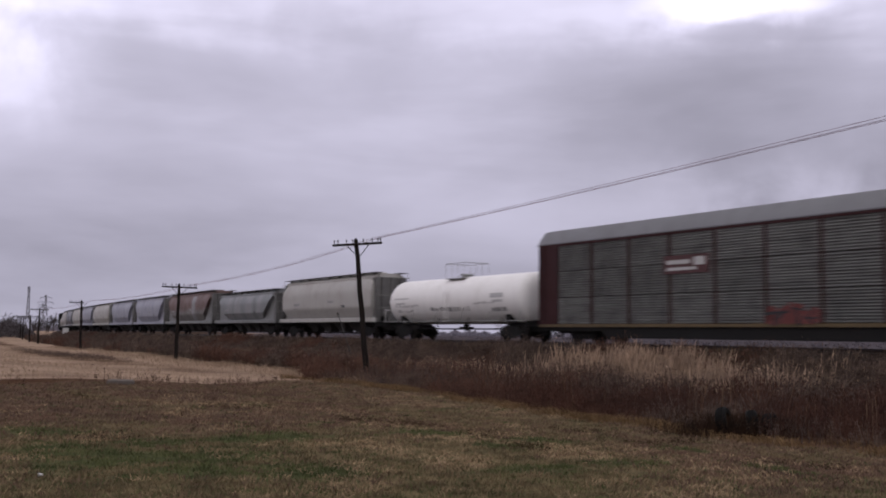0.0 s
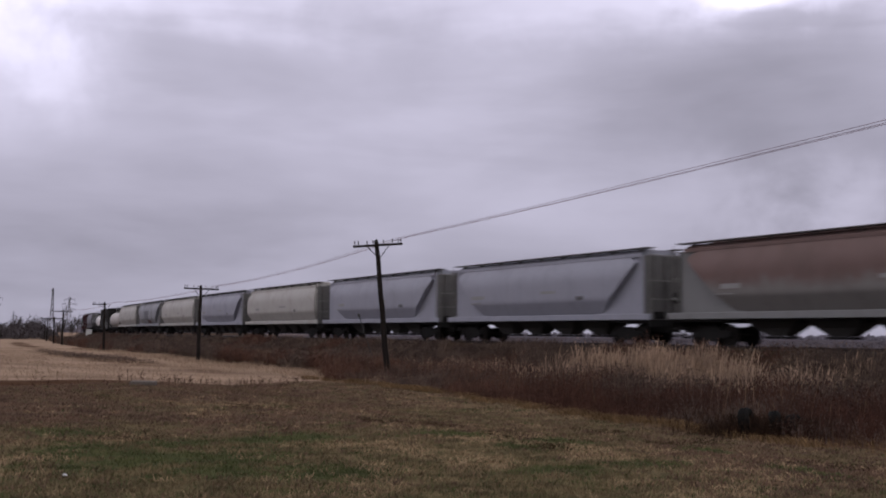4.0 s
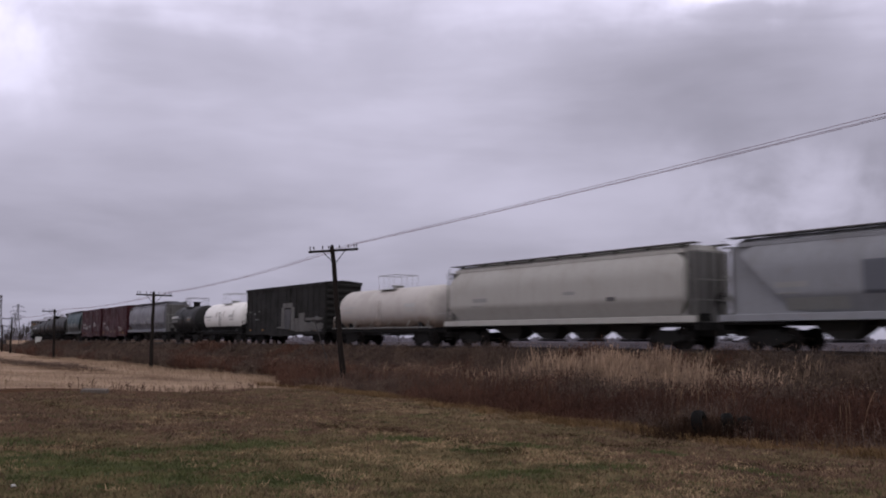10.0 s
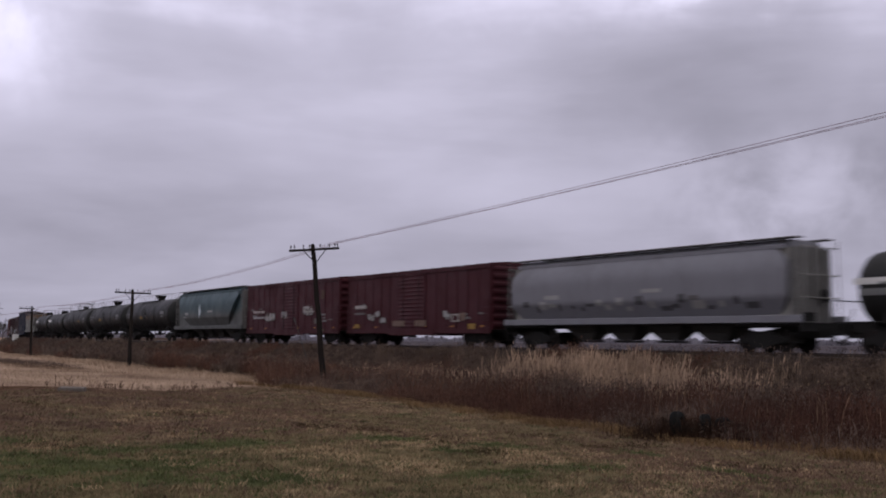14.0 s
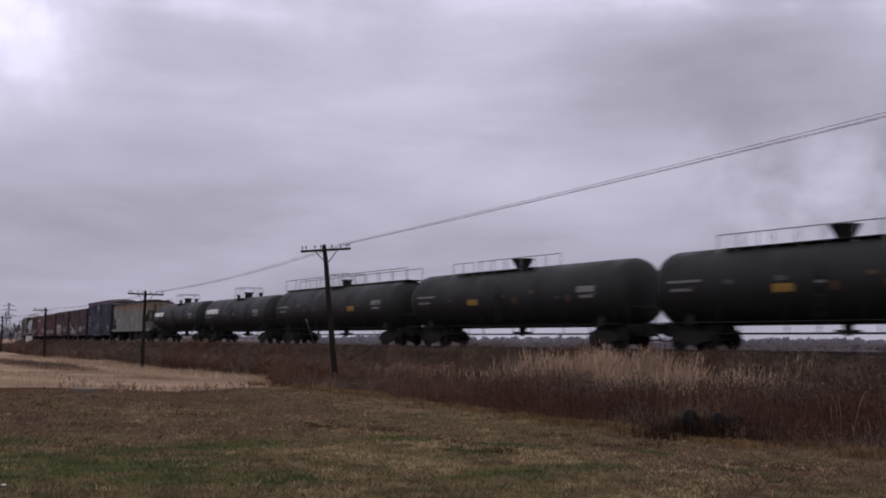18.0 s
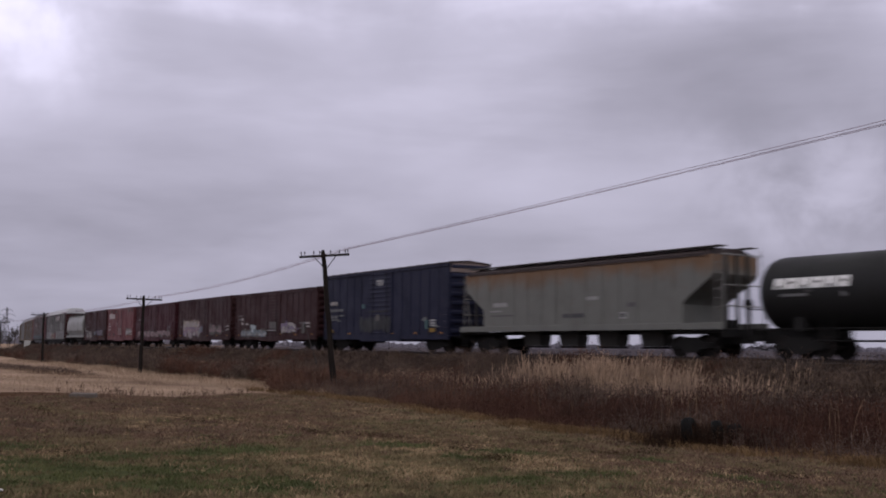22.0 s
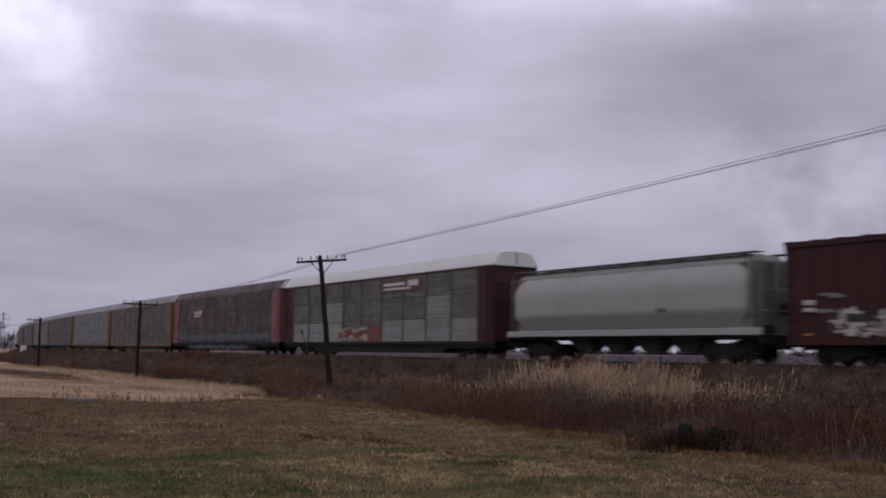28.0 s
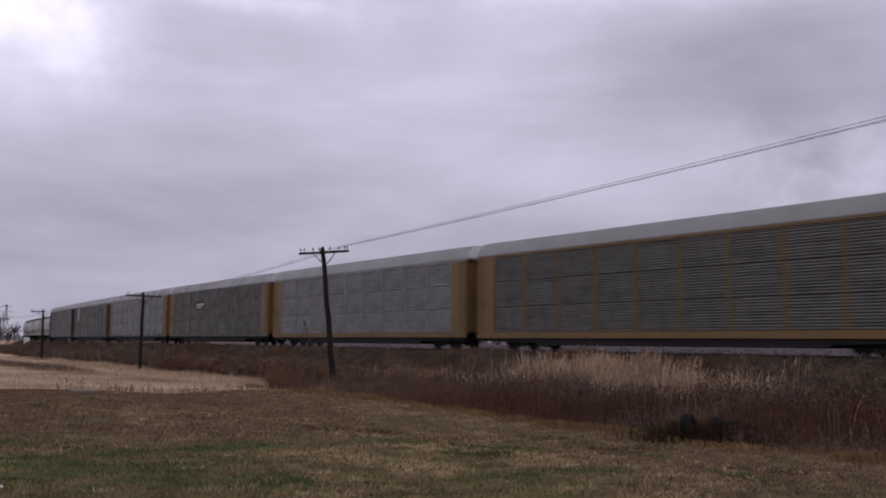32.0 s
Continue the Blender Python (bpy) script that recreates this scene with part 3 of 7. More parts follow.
def ladder(parent, x, y, z0, z1, material, across=0.42, along_x=True, step=0.38):
    bm = bmesh.new()
    d = across / 2
    ends = ((x - d, y), (x + d, y)) if along_x else ((x, y - d), (x, y + d))
    for px, py in ends:
        rod(bm, (px, py, z0), (px, py, z1), 0.022, n=5)
    for k in range(int((z1 - z0) / step)):
        z = z0 + 0.2 + k * step
        rod(bm, (*ends[0], z), (*ends[1], z), 0.016, n=5)
    return part("ladder", bm, material, parent)


def marks(parent, rng, x0, x1, z0, z1, y, count, material, big=False):
    """Small stencilled data that cannot be read: plain bars."""
    for _ in range(count):
        bm = bmesh.new()
        w = rng.uniform(0.25, 0.9) * (1.6 if big else 1)
        h = rng.uniform(0.06, 0.14) * (2.0 if big else 1)
        x, z = rng.uniform(x0, x1 - w), rng.uniform(z0, z1 - h)
        box(bm, x, x + w, y - 0.004, y + 0.012, z, z + h)
        part("stencil", bm, material, parent)


def sprayed(parent, rng, x0, x1, z0, z1, y, materials):
    """Sprayed scrawl that cannot be read: filled blots under looping bands, one part for each colour."""
    n = max(2, round((x1 - x0) / 0.62))
    for layer, material in enumerate(materials):
        bm = bmesh.new()
        for k in range(n):
            cx = x0 + (x1 - x0) * (k + 0.5) / n + rng.uniform(-0.12, 0.12)
            cz, hh = (z0 + z1) / 2 + rng.uniform(-0.08, 0.08), (z1 - z0) / 2 * rng.uniform(0.6, 1.0)
            ww = (x1 - x0) / n * rng.uniform(0.35, 0.62)
            yy = y - 0.003 * layer - 0.0004 * k
            if layer == 0:
                ring = []
                for i in range(14):
                    a = 2 * math.pi * i / 14
                    q = rng.uniform(0.7, 1.1)
                    ring.append(bm.verts.new((cx + ww * 1.15 * q * math.cos(a), yy, cz + hh * q * math.copysign(abs(math.sin(a)) ** 0.6, math.sin(a)))))
                bm.faces.new(ring)
            else:
                for i in range(4 if layer == 1 else 3):
                    thick = rng.uniform(0.07, 0.15) if layer == 1 else rng.uniform(0.04, 0.08)
                    px, qx = cx + ww * rng.uniform(-1, 1), cx + ww * rng.uniform(-1, 1)
                    pz, qz = cz + hh * rng.uniform(-1, 0.2), cz + hh * rng.uniform(-0.2, 1)
                    if i % 2:
                        pz, qz = (pz + qz) / 2, (pz + qz) / 2 + rng.uniform(-0.1, 0.1)
                        px, qx = cx - ww * 1.1, cx + ww * 1.1
                    d = Vector((qz - pz, 0, px - qx)).normalized() * thick
                    bm.faces.new([bm.verts.new(v) for v in ((px - d.x, yy, pz - d.z), (px + d.x, yy, pz + d.z), (qx + d.x * 0.6, yy, qz + d.z * 0.6), (qx - d.x * 0.6, yy, qz - d.z * 0.6))])
        tagged(part("spray_paint", bm, material, parent), kind="stuff")


def plate_mark(parent, name, x0, x1, z0, z1, y, material, label=""):
    bm = bmesh.new()
    box(bm, x0, x1, y - 0.006, y + 0.02, z0, z1)
    return part(name, bm, material, parent, label)


SIDES = {}


def side_patch(car, name, x0, x1, z0, z1, material, label="", out=0.014):
    """A painted patch that follows the curved side of a car."""
    wide = SIDES[car]
    bm = bmesh.new()
    zs = np.linspace(z0, z1, 26)
    skin(bm, [[(x, -wide(z) - out, z) for z in zs] for x in (x0, x1)], False, False)
    return part(name, bm, material, car, label)


def hopper_car(label, length, colour, style="slope", sill=None, top=4.55, rng=None, bays=4, roof=None, straight=False):
    """A covered hopper: shell with sloped ends, roof with hatches and walkway, sills, discharge bays, ladders, trucks."""
    car = thing("covered_hopper", label, "freight car", "cars of the train")
    half = length / 2
    lighter = sill or colour
    roof = roof or colour
    z0, z1 = 1.48, top - 0.40

    def wide(z):
        """Half width of the shell at a height."""
        f = (z - z0) / (z1 - z0)
        if straight:
            return 1.5
        return 1.55 - 0.40 * max(0.0, 5 / 18 - f) * 18 / 5 - 0.05 * max(0.0, 0.55 - f) - 0.34 * max(0.0, (f - 0.62) / 0.38) ** 1.9

    SIDES[car] = wide
    # metres by which the shell stops short of the end, by height
    if straight:
        reach = lambda f: 0.55 + 1.7 * min(1.0, max(0.0, 0.69 - f) / 0.38)
    elif style == "slope":
        reach = lambda f: 0.80 + 3.1 * (1 - f) ** 1.1 + 0.9 * max(0.0, f - 0.88) / 0.12
    else:
        reach = lambda f: 0.68 + 0.55 * max(0.0, 0.25 - f) / 0.25 + 0.75 * max(0.0, f - 0.74) ** 2 / 0.0676
    rows = []
    for k in range(19):
        f = k / 18
        rows.append((wide(z0 + (z1 - z0) * f), z0 + (z1 - z0) * f, half - reach(f)))
    bm = bmesh.new()
    ring = [(-e, -w, z) for w, z, e in rows] + [(-e, w, z) for w, z, e in rows[::-1]]
    ring2 = [(e, -w, z) for w, z, e in rows] + [(e, w, z) for w, z, e in rows[::-1]]
    skin(bm, [ring, ring2], True, False)
    m = len(rows)
    bm.verts.ensure_lookup_table()
    for base in (0, 2 * m):
        for i in range(m - 1):
            a, b, c, d = bm.verts[base + i], bm.verts[base + i + 1], bm.verts[base + 2 * m - 2 - i], bm.verts[base + 2 * m - 1 - i]
            bm.faces.new((a, b, c, d) if base else (d, c, b, a))
    smooth(part("shell", bm, colour, car), 30)
    if not straight:
        for k in range(1, 6):
            x = -half + 3.6 + (length - 7.2) * k / 6
            bm = bmesh.new()
            skin(bm, [[(x + d, -w - 0.006, z) for w, z, e in rows] for d in (-0.02, 0.02)], False, False)
            part("weld_seam", bm, colour, car)
    # roof
    bm = bmesh.new()
    e = half - 0.85
    w = rows[-1][0]
    skin(bm, [[(x, -w - 0.05, z1 - 0.05), (x, -w - 0.05, z1 + 0.10), (x, -0.80, top - 0.07), (x, 0.80, top - 0.07), (x, w + 0.05, z1 + 0.10), (x, w + 0.05, z1 - 0.05)] for x in (-e, e)])
    part("roof", bm, roof, car)
    for k in range(4):
        x0 = -e + 0.8 + k * (2 * e - 1.6) / 4
        bm = bmesh.new()
        box(bm, x0 + 0.06, x0 + (2 * e - 1.6) / 4 - 0.06, -0.32, 0.32, top - 0.075, top + 0.06)
        bmesh.ops.bevel(bm, geom=bm.edges[:], offset=0.03, segments=1, affect="EDGES")
        part("hatch_cover", bm, roof, car)
    for side in (-1, 1):
        bm = bmesh.new()
        box(bm, -half + 0.35, half - 0.35, side * 1.02 - 0.28, side * 1.02 + 0.28, top - 0.04, top)
        for k in range(9):
            x = -half + 1.2 + k * (length - 2.4) / 8
            box(bm, x - 0.02, x + 0.02, side * 0.92 - 0.15, side * 0.92 + 0.15, top - 0.24, top - 0.06)
        part("running_board", bm, M_WALK, car, "dark grated roof walkway")
        bm = bmesh.new()
        box(bm, -half, half, side * 1.46 - 0.07, side * 1.46 + 0.07, 1.19, 1.49)
        bmesh.ops.bevel(bm, geom=bm.edges[:], offset=0.02, segments=1, affect="EDGES")
        part("side_sill", bm, lighter, car)
    # ends: platform, bulkhead, shear plates, cage of posts, ladders
    for e in (-1, 1):
        bm = bmesh.new()
        box(bm, min(e * (half - 3.3), e * half), max(e * (half - 3.3), e * half), -1.38, 1.38, 1.08, 1.16)
        box(bm, min(e * (half - 0.12), e * half), max(e * (half - 0.12), e * half), -1.5, 1.5, 0.86, 1.2)
        part("end_platform", bm, M_STEEL, car)
        for side in (-1, 1):
            if style == "slope" and not straight:
                bm = bmesh.new()
                pts = [(half - 4.3, 1.48), (half - 0.55, 1.48), (half - 0.55, z1), (half - 1.25, z1)]
                prism(bm, [(e * px, pz) for px, pz in pts][::e], side * 1.14 - 0.02, side * 1.14 + 0.02)
                part("shear_plate", bm, lighter, car)
            elif not straight:
                bm = bmesh.new()
                pts = [(half - 2.2, 1.48), (half - 0.55, 1.48), (half - 0.55, z1), (half - 2.2, z1)]
                prism(bm, [(e * px, pz) for px, pz in pts][::e], side * 1.13 - 0.02, side * 1.13 + 0.02)
                part("shear_plate", bm, M_ENDS, car)
            for px in (0.14,):
                bm = bmesh.new()
                rod(bm, (e * (half - px), side * 1.36, 1.15), (e * (half - px), side * 1.20, top - 0.10), 0.02, n=6)
                part("corner_post", bm, M_WALK, car)
        bm = bmesh.new()
        if not straight:
            box(bm, e * (half - 0.55) - 0.03, e * (half - 0.55) + 0.03, -1.26, 1.26, 1.15, z1)
        for y in (-0.7, 0.0, 0.7):
            box(bm, e * (half - 0.47) - 0.06, e * (half - 0.47) + 0.06, y - 0.06, y + 0.06, 1.15, z1)
        part("end_bulkhead", bm, M_BAY if straight else M_CAGE, car)
        for z in (2.2, 3.1, z1):
            bm = bmesh.new()
            rod(bm, (e * (half - 0.18), -1.3, z), (e * (half - 0.18), 1.3, z), 0.028, n=5)
            part("end_rail", bm, M_ENDS, car)
        bm = bmesh.new()
        rod(bm, (e * (half - 0.40), -1.0, 1.2), (e * (half - 0.25), -1.2, 3.2), 0.03, n=5)
        part("end_brace", bm, M_ENDS, car)
        ladder(car, e * (half - 0.34), -1.38, 1.2, z1, M_WALK, 0.36)
        bm = bmesh.new()
        box(bm, e * (half - 0.25) - 0.15, e * (half - 0.25) + 0.15, -0.85, -0.45, 1.25, 1.6)
        part("brake_cylinder_box", bm, M_STEEL, car)
        bm = bmesh.new()
        rod(bm, (e * (half - 0.35), 0.55, 2.3), (e * (half - 0.30), 0.55, 2.3), 0.28, n=14)
        part("brake_wheel", bm, M_STEEL, car)
    # discharge bays, with daylight between their feet
    span = length - 7.4
    for k in range(bays):
        c = -span / 2 + span * (k + 0.5) / bays
        w0 = span / bays / 2 - (0.75 if straight else 0.22)
        bm = bmesh.new()
        skin(bm, [[(c - w, -d, z), (c + w, -d, z), (c + w, d, z), (c - w, d, z)] for w, d, z in ((w0 + 0.2, 1.36, 1.3), (w0 + 0.2, 1.34, 1.22), (w0, 0.4 if straight else 0.80, 1.14), (w0 if straight else w0 * 0.62 + 0.14, 0.36 if straight else 0.48, 0.80), (w0 * 0.9 if straight else 0.42, 0.34, 0.46))])
        bay = part("discharge_bay", bm, M_BAY, car, "dark sloped discharge hopper")
        bm = bmesh.new()
        box(bm, c - 0.44, c + 0.44, -0.55, 0.55, 0.34, 0.45)
        rod(bm, (c - 0.3, -0.75, 0.40), (c - 0.3, 0.75, 0.40), 0.03, n=5)
        part("outlet_gate", bm, M_STEEL, bay)
    bm = bmesh.new()
    box(bm, -half + 0.4, half - 0.4, -0.3, 0.3, 1.02, 1.2)
    part("centre_sill", bm, M_STEEL, car)
    for x in (-half + 2.2, half - 2.2):
        truck_parts(car, x)
    coupler_parts(car, half, 1.2)
    if straight:
        for side in (-1, 1):
            for k in range(15):
                x = -half + 1.6 + k * (length - 3.2) / 14
                bm = bmesh.new()
                box(bm, x - 0.04, x + 0.04, side * 1.5 - 0.025, side * 1.5 + 0.025, 1.5 if 2 < k < 12 else 2.9, z1)
                part("side_post", bm, colour, car)
    q = z0 + (z1 - z0) * 0.36
    side_patch(car, "stencil", -half + 2.9 + rng.uniform(0, 0.5), -half + 4.4, q, q + 0.22, M_FAINT)
    side_patch(car, "stencil", -half + 2.9, -half + 4.0, q - 0.26, q - 0.20, M_FAINT)
    side_patch(car, "stencil", rng.uniform(0.2, 1.2), 2.0, q + 0.15, q + 0.32, M_FAINT)
    side_patch(car, "stencil", half - 5.6, half - 5.0, q - 0.25, q - 0.05, M_STENCIL)
    return car


M_WALK = paint("roof_walkway", (0.12, 0.115, 0.115), dirt=0.5, rust=0.3, rough=0.7)
M_ENDS = paint("dirty_end_paint", (0.165, 0.16, 0.155), grime=(0.05, 0.045, 0.04), dirt=0.8, rust=0.3)
# bulkhead paint: grime and rust, with the end cages' shade darkened into its colour
M_CAGE = paint("grimy_shaded_end_paint", (0.105, 0.100, 0.100), grime=(0.03, 0.028, 0.027), dirt=0.8, rust=0.3)
M_BAY = paint("bay_grime", (0.034, 0.032, 0.032), dirt=0.5, rust=0.2, rough=0.75)
M_STENCIL = paint("dark_lettering", (0.07, 0.066, 0.07), dirt=0.2, rust=0.0)
M_FAINT = paint("faded_grey_lettering", (0.23, 0.225, 0.23), dirt=0.5, rust=0.0)


def tank_car(label, length, colour, lower=None, dia=2.95, rail="short", rng=None, plate=False, domes=False, dark_top=M_STEEL, top=4.35, short=0.75, plain=False, full_sill=False):
    """A tank car: barrel with dished heads, saddle frame, manway with platform, railings, ladder, trucks."""
    car = thing("tank_car", label, "freight car", "cars of the train")
    half = length / 2
    r = dia / 2 + 0.07
    cz = top - r
    body = half - short
    n = 36
    xs = [(-body, 0.0), (-body + 0.03, 0.35), (-body + 0.10, 0.62), (-body + 0.22, 0.82), (-body + 0.40, 0.945), (-body + 0.62, 0.995), (-body + 0.75, 1.0)]
    xs = xs + [(-x, q) for x, q in xs[::-1]]
    bm = bmesh.new()
    rings = [[(x, r * max(q, 0.02) * math.cos(2 * math.pi * i / n), cz + r * max(q, 0.02) * math.sin(2 * math.pi * i / n)) for i in range(n)] for x, q in xs]
    skin(bm, rings)
    barrel = smooth(part("barrel", bm, colour, car), 50)
    if lower:
        bm = bmesh.new()
        rings = []
        for x, q in xs[1:-1]:
            rings.append([(x, (r + 0.012) * q * math.cos(a), cz + (r + 0.012) * q * math.sin(a)) for a in np.linspace(math.pi * 1.17, math.pi * 1.83, 20)])
        skin(bm, rings, False, False)
        smooth(part("lower_coat", bm, lower, barrel, "black lower half of the barrel"), 50)
    for k in range(-2, 3):
        bm = bmesh.new()
        x = k * (body - 0.9) / 2.5
        skin(bm, [[(x + dx, (r + 0.01) * math.cos(2 * math.pi * i / n), cz + (r + 0.01) * math.sin(2 * math.pi * i / n)) for i in range(n)] for dx in (-0.025, 0.025)], True, False)
        part("weld_band", bm, colour, barrel)
    for e in (-1, 1):
        bm = bmesh.new()
        box(bm, min(e * (half - 3.4), e * half), max(e * (half - 3.4), e * half), -0.42, 0.42, 0.82, 1.22)
        skin(bm, [[(e * (half - 2.2) + d, -1.2, 1.1), (e * (half - 2.2) + d, -0.4, 1.1), (e * (half - 2.2) + d, 0.4, 1.1), (e * (half - 2.2) + d, 1.2, 1.1), (e * (half - 2.2) + d, 1.15, cz - r * 0.55), (e * (half - 2.2) + d, -1.15, cz - r * 0.55)] for d in (-0.25, 0.25)])
        box(bm, min(e * (half - 0.14), e * half), max(e * (half - 0.14), e * half), -1.45, 1.45, 0.95, 1.16)
        part("stub_sill", bm, lower or M_STEEL, car)
        bm = bmesh.new()
        for side in (-1, 1):
            rod(bm, (e * (half - 0.08), side * 1.4, 1.15), (e * (half - 0.08), side * 1.4, 2.0), 0.025, n=5)
        rod(bm, (e * (half - 0.08), -1.4, 2.0), (e * (half - 0.08), 1.4, 2.0), 0.025, n=5)
        part("end_rail", bm, lower or colour, car)
        bm = bmesh.new()
        rod(bm, (e * (half - 0.5), 0.8, 1.8), (e * (half - 0.45), 0.8, 1.8), 0.25, n=12)
        rod(bm, (e * (half - 0.48), 0.8, 1.0), (e * (half - 0.48), 0.8, 1.8), 0.03, n=6)
        part("handbrake", bm, M_STEEL, car)
    for side in (-1, 1):
        bm = bmesh.new()
        rod(bm, (-half + 0.2, side * (r + 0.05), 1.18), (half - 0.2, side * (r + 0.05), 1.18), 0.028, n=6)
        for k in range(6):
            x = -half + 0.8 + k * (length - 1.6) / 5
            rod(bm, (x, side * (r + 0.05), 1.18), (x, side * r * 0.86, cz - r * 0.5), 0.02, n=5)
        part("side_rail", bm, lower or (dark_top if plain else M_STEEL), car)
        bm = bmesh.new()
        rod(bm, (-half + 2.9, side * 1.1, 0.72), (half - 2.9, side * 1.1, 0.72), 0.035, n=6)
        for k in range(4):
            x = -half + 3.1 + k * (length - 6.2) / 3
            rod(bm, (x, side * 1.1, 0.72), (x, side * 1.0, cz - r * 0.7), 0.03, n=5)
        part("brake_pipe", bm, M_STEEL, car)
    if full_sill:
        bm = bmesh.new()
        box(bm, -half + 3.3, half - 3.3, -0.38, 0.38, 0.78, 1.12)
        for side in (-1, 1):
            box(bm, -half + 0.3, half - 0.3, side * 1.25 - 0.06, side * 1.25 + 0.06, 0.92, 1.10)
        part("centre_sill", bm, M_STEEL, car)
    bm = bmesh.new()
    dome_top = top + (0.10 if plain else 0.38)
    rod(bm, (0, 0, cz + r - 0.05), (0, 0, dome_top), 0.34, n=18)
    rod(bm, (0, 0, dome_top), (0, 0, dome_top + 0.08), 0.42, n=18)
    for a in range(8):
        q = a * math.pi / 4
        rod(bm, (0.40 * math.cos(q), 0.40 * math.sin(q), dome_top - 0.04), (0.40 * math.cos(q), 0.40 * math.sin(q), dome_top + 0.12), 0.03, n=5)
    if rail == "cup":
        rod(bm, (0, 0, top + 0.05), (0, 0, top + 0.52), 0.36, 0.62, n=18)
    part("manway", bm, dark_top, car)
    w = 1.05
    if rail == "cup":
        # a long walkway on one side of the manway, with a rail on each side and a lower one in front
        bm = bmesh.new()
        box(bm, -5.2, 2.2, -0.95, -0.40, top - 0.13, top - 0.09)
        part("platform", bm, dark_top, car)
        for y, x0, x1, h in ((-0.92, -5.5, -3.4, 0.50), (-0.92, -2.6, 2.2, 0.50), (0.92, -5.5, 2.2, 0.75)):
            bm = bmesh.new()
            count = max(2, round((x1 - x0) / 1.3))
            for i in range(count + 1):
                x = x0 + (x1 - x0) * i / count
                rod(bm, (x, y, top - 0.3), (x, y, top + h), 0.022, n=5)
            rod(bm, (x0, y, top + h), (x1, y, top + h), 0.028, n=5)
            part("platform_railing", bm, M_RAILING, car)
        bm = bmesh.new()
        rod(bm, (2.2, -0.92, top + 0.50), (2.2, 0.92, top + 0.75), 0.026, n=5)
        part("end_railing", bm, M_RAILING, car)
    elif rail:
        bm = bmesh.new()
        box(bm, -w, w, -0.95, -0.45, top - 0.14, top - 0.10)
        box(bm, -w, w, 0.45, 0.95, top - 0.14, top - 0.10)
        part("platform", bm, dark_top, car)
        bm = bmesh.new()
        for side in (-1, 1):
            for x in (-w, -w / 3, w / 3, w):
                rod(bm, (x, side * 0.92, top - 0.12), (x, side * 0.92, top + 0.85), 0.012 if plain else 0.022, n=5)
            rod(bm, (-w, side * 0.92, top + 0.85), (w, side * 0.92, top + 0.85), 0.014 if plain else 0.026, n=5)
        for x in (-w, w):
            rod(bm, (x, -0.92, top + 0.85), (x, 0.92, top + 0.85), 0.026, n=5)
        part("platform_railing", bm, P_PALE if plain else M_RAILING, car)
    if rail == "long":
        for side in (-1, 1):
            bm = bmesh.new()
            k = 10
            for i in range(k + 1):
                x = -body + 0.25 + i * (2 * body - 0.5) / k
                rod(bm, (x, side * 0.62, top - 0.05), (x, side * 0.62, top + 0.78), 0.024, n=5)
            rod(bm, (-body + 0.25, side * 0.62, top + 0.78), (body - 0.25, side * 0.62, top + 0.78), 0.03, n=5)
            part("top_railing", bm, M_RAILING, car, "light grey tubular railing along the top")
        bm = bmesh.new()
        box(bm, -body + 0.2, body - 0.2, -0.62, 0.62, top - 0.06, top + 0.0)
        part("top_walkway", bm, dark_top, car)
    if domes:
        for x in (-2.6, 2.9):
            bm = bmesh.new()
            rod(bm, (x, 0, top - 0.05), (x, 0, top + 0.24), 0.14, n=10)
            rod(bm, (x, 0, top + 0.24), (x, 0, top + 0.34), 0.20, n=10)
            part("valve", bm, dark_top, car)
    ladder(car, 0.0, -r - 0.06, 1.2, cz + r * 0.4, lower or colour, 0.45)
    bm = bmesh.new()
    rod(bm, (0, 0, cz - r + 0.1), (0, 0, 0.62), 0.22, 0.14, n=12)
    box(bm, -0.35, 0.35, -0.35, 0.35, 0.72, 0.86)
    part("bottom_outlet", bm, M_STEEL, car)
    for x in (-half + 2.1, half - 2.1):
        truck_parts(car, x)
    coupler_parts(car, half, 1.2)
    SIDES[car] = lambda z: math.sqrt(max(0.01, r * r - (z - cz) ** 2))
    # stencils follow the side of the barrel
    spots = [(-body + 1.2, -body + 3.1, 0.10, 0.16), (-body + 1.4, -body + 2.6, -0.12, -0.05), (body - 3.2, body - 1.9, 0.02, 0.20), (body - 3.0, body - 2.0, -0.15, -0.06)]
    for x0, x1, a0, a1 in spots:
        bm = bmesh.new()
        skin(bm, [[(x, -(r + 0.016) * math.cos(a), cz + (r + 0.016) * math.sin(a)) for a in np.linspace(a0, a1, 3)] for x in (x0, x1)], False, False)
        part("stencil", bm, M_GHOST if plain else M_DULL, car)
    # rows of small faded placards along the barrel
    if not plain:
        for k in range(7):
            x0, a0 = -body + 2.2 + k * (2 * body - 4.6) / 6 + rng.uniform(-0.3, 0.3), rng.uniform(-0.18, 0.12)
            bm = bmesh.new()
            skin(bm, [[(x, -(r + 0.017) * math.cos(a), cz + (r + 0.017) * math.sin(a)) for a in np.linspace(a0, a0 + rng.uniform(0.05, 0.14), 3)] for x in (x0, x0 + rng.uniform(0.2, 0.6))], False, False)
            part("placard", bm, rng.choice((M_FAINTDARK, M_FAINTDARK, M_DIMORANGE, M_DULL)), car)
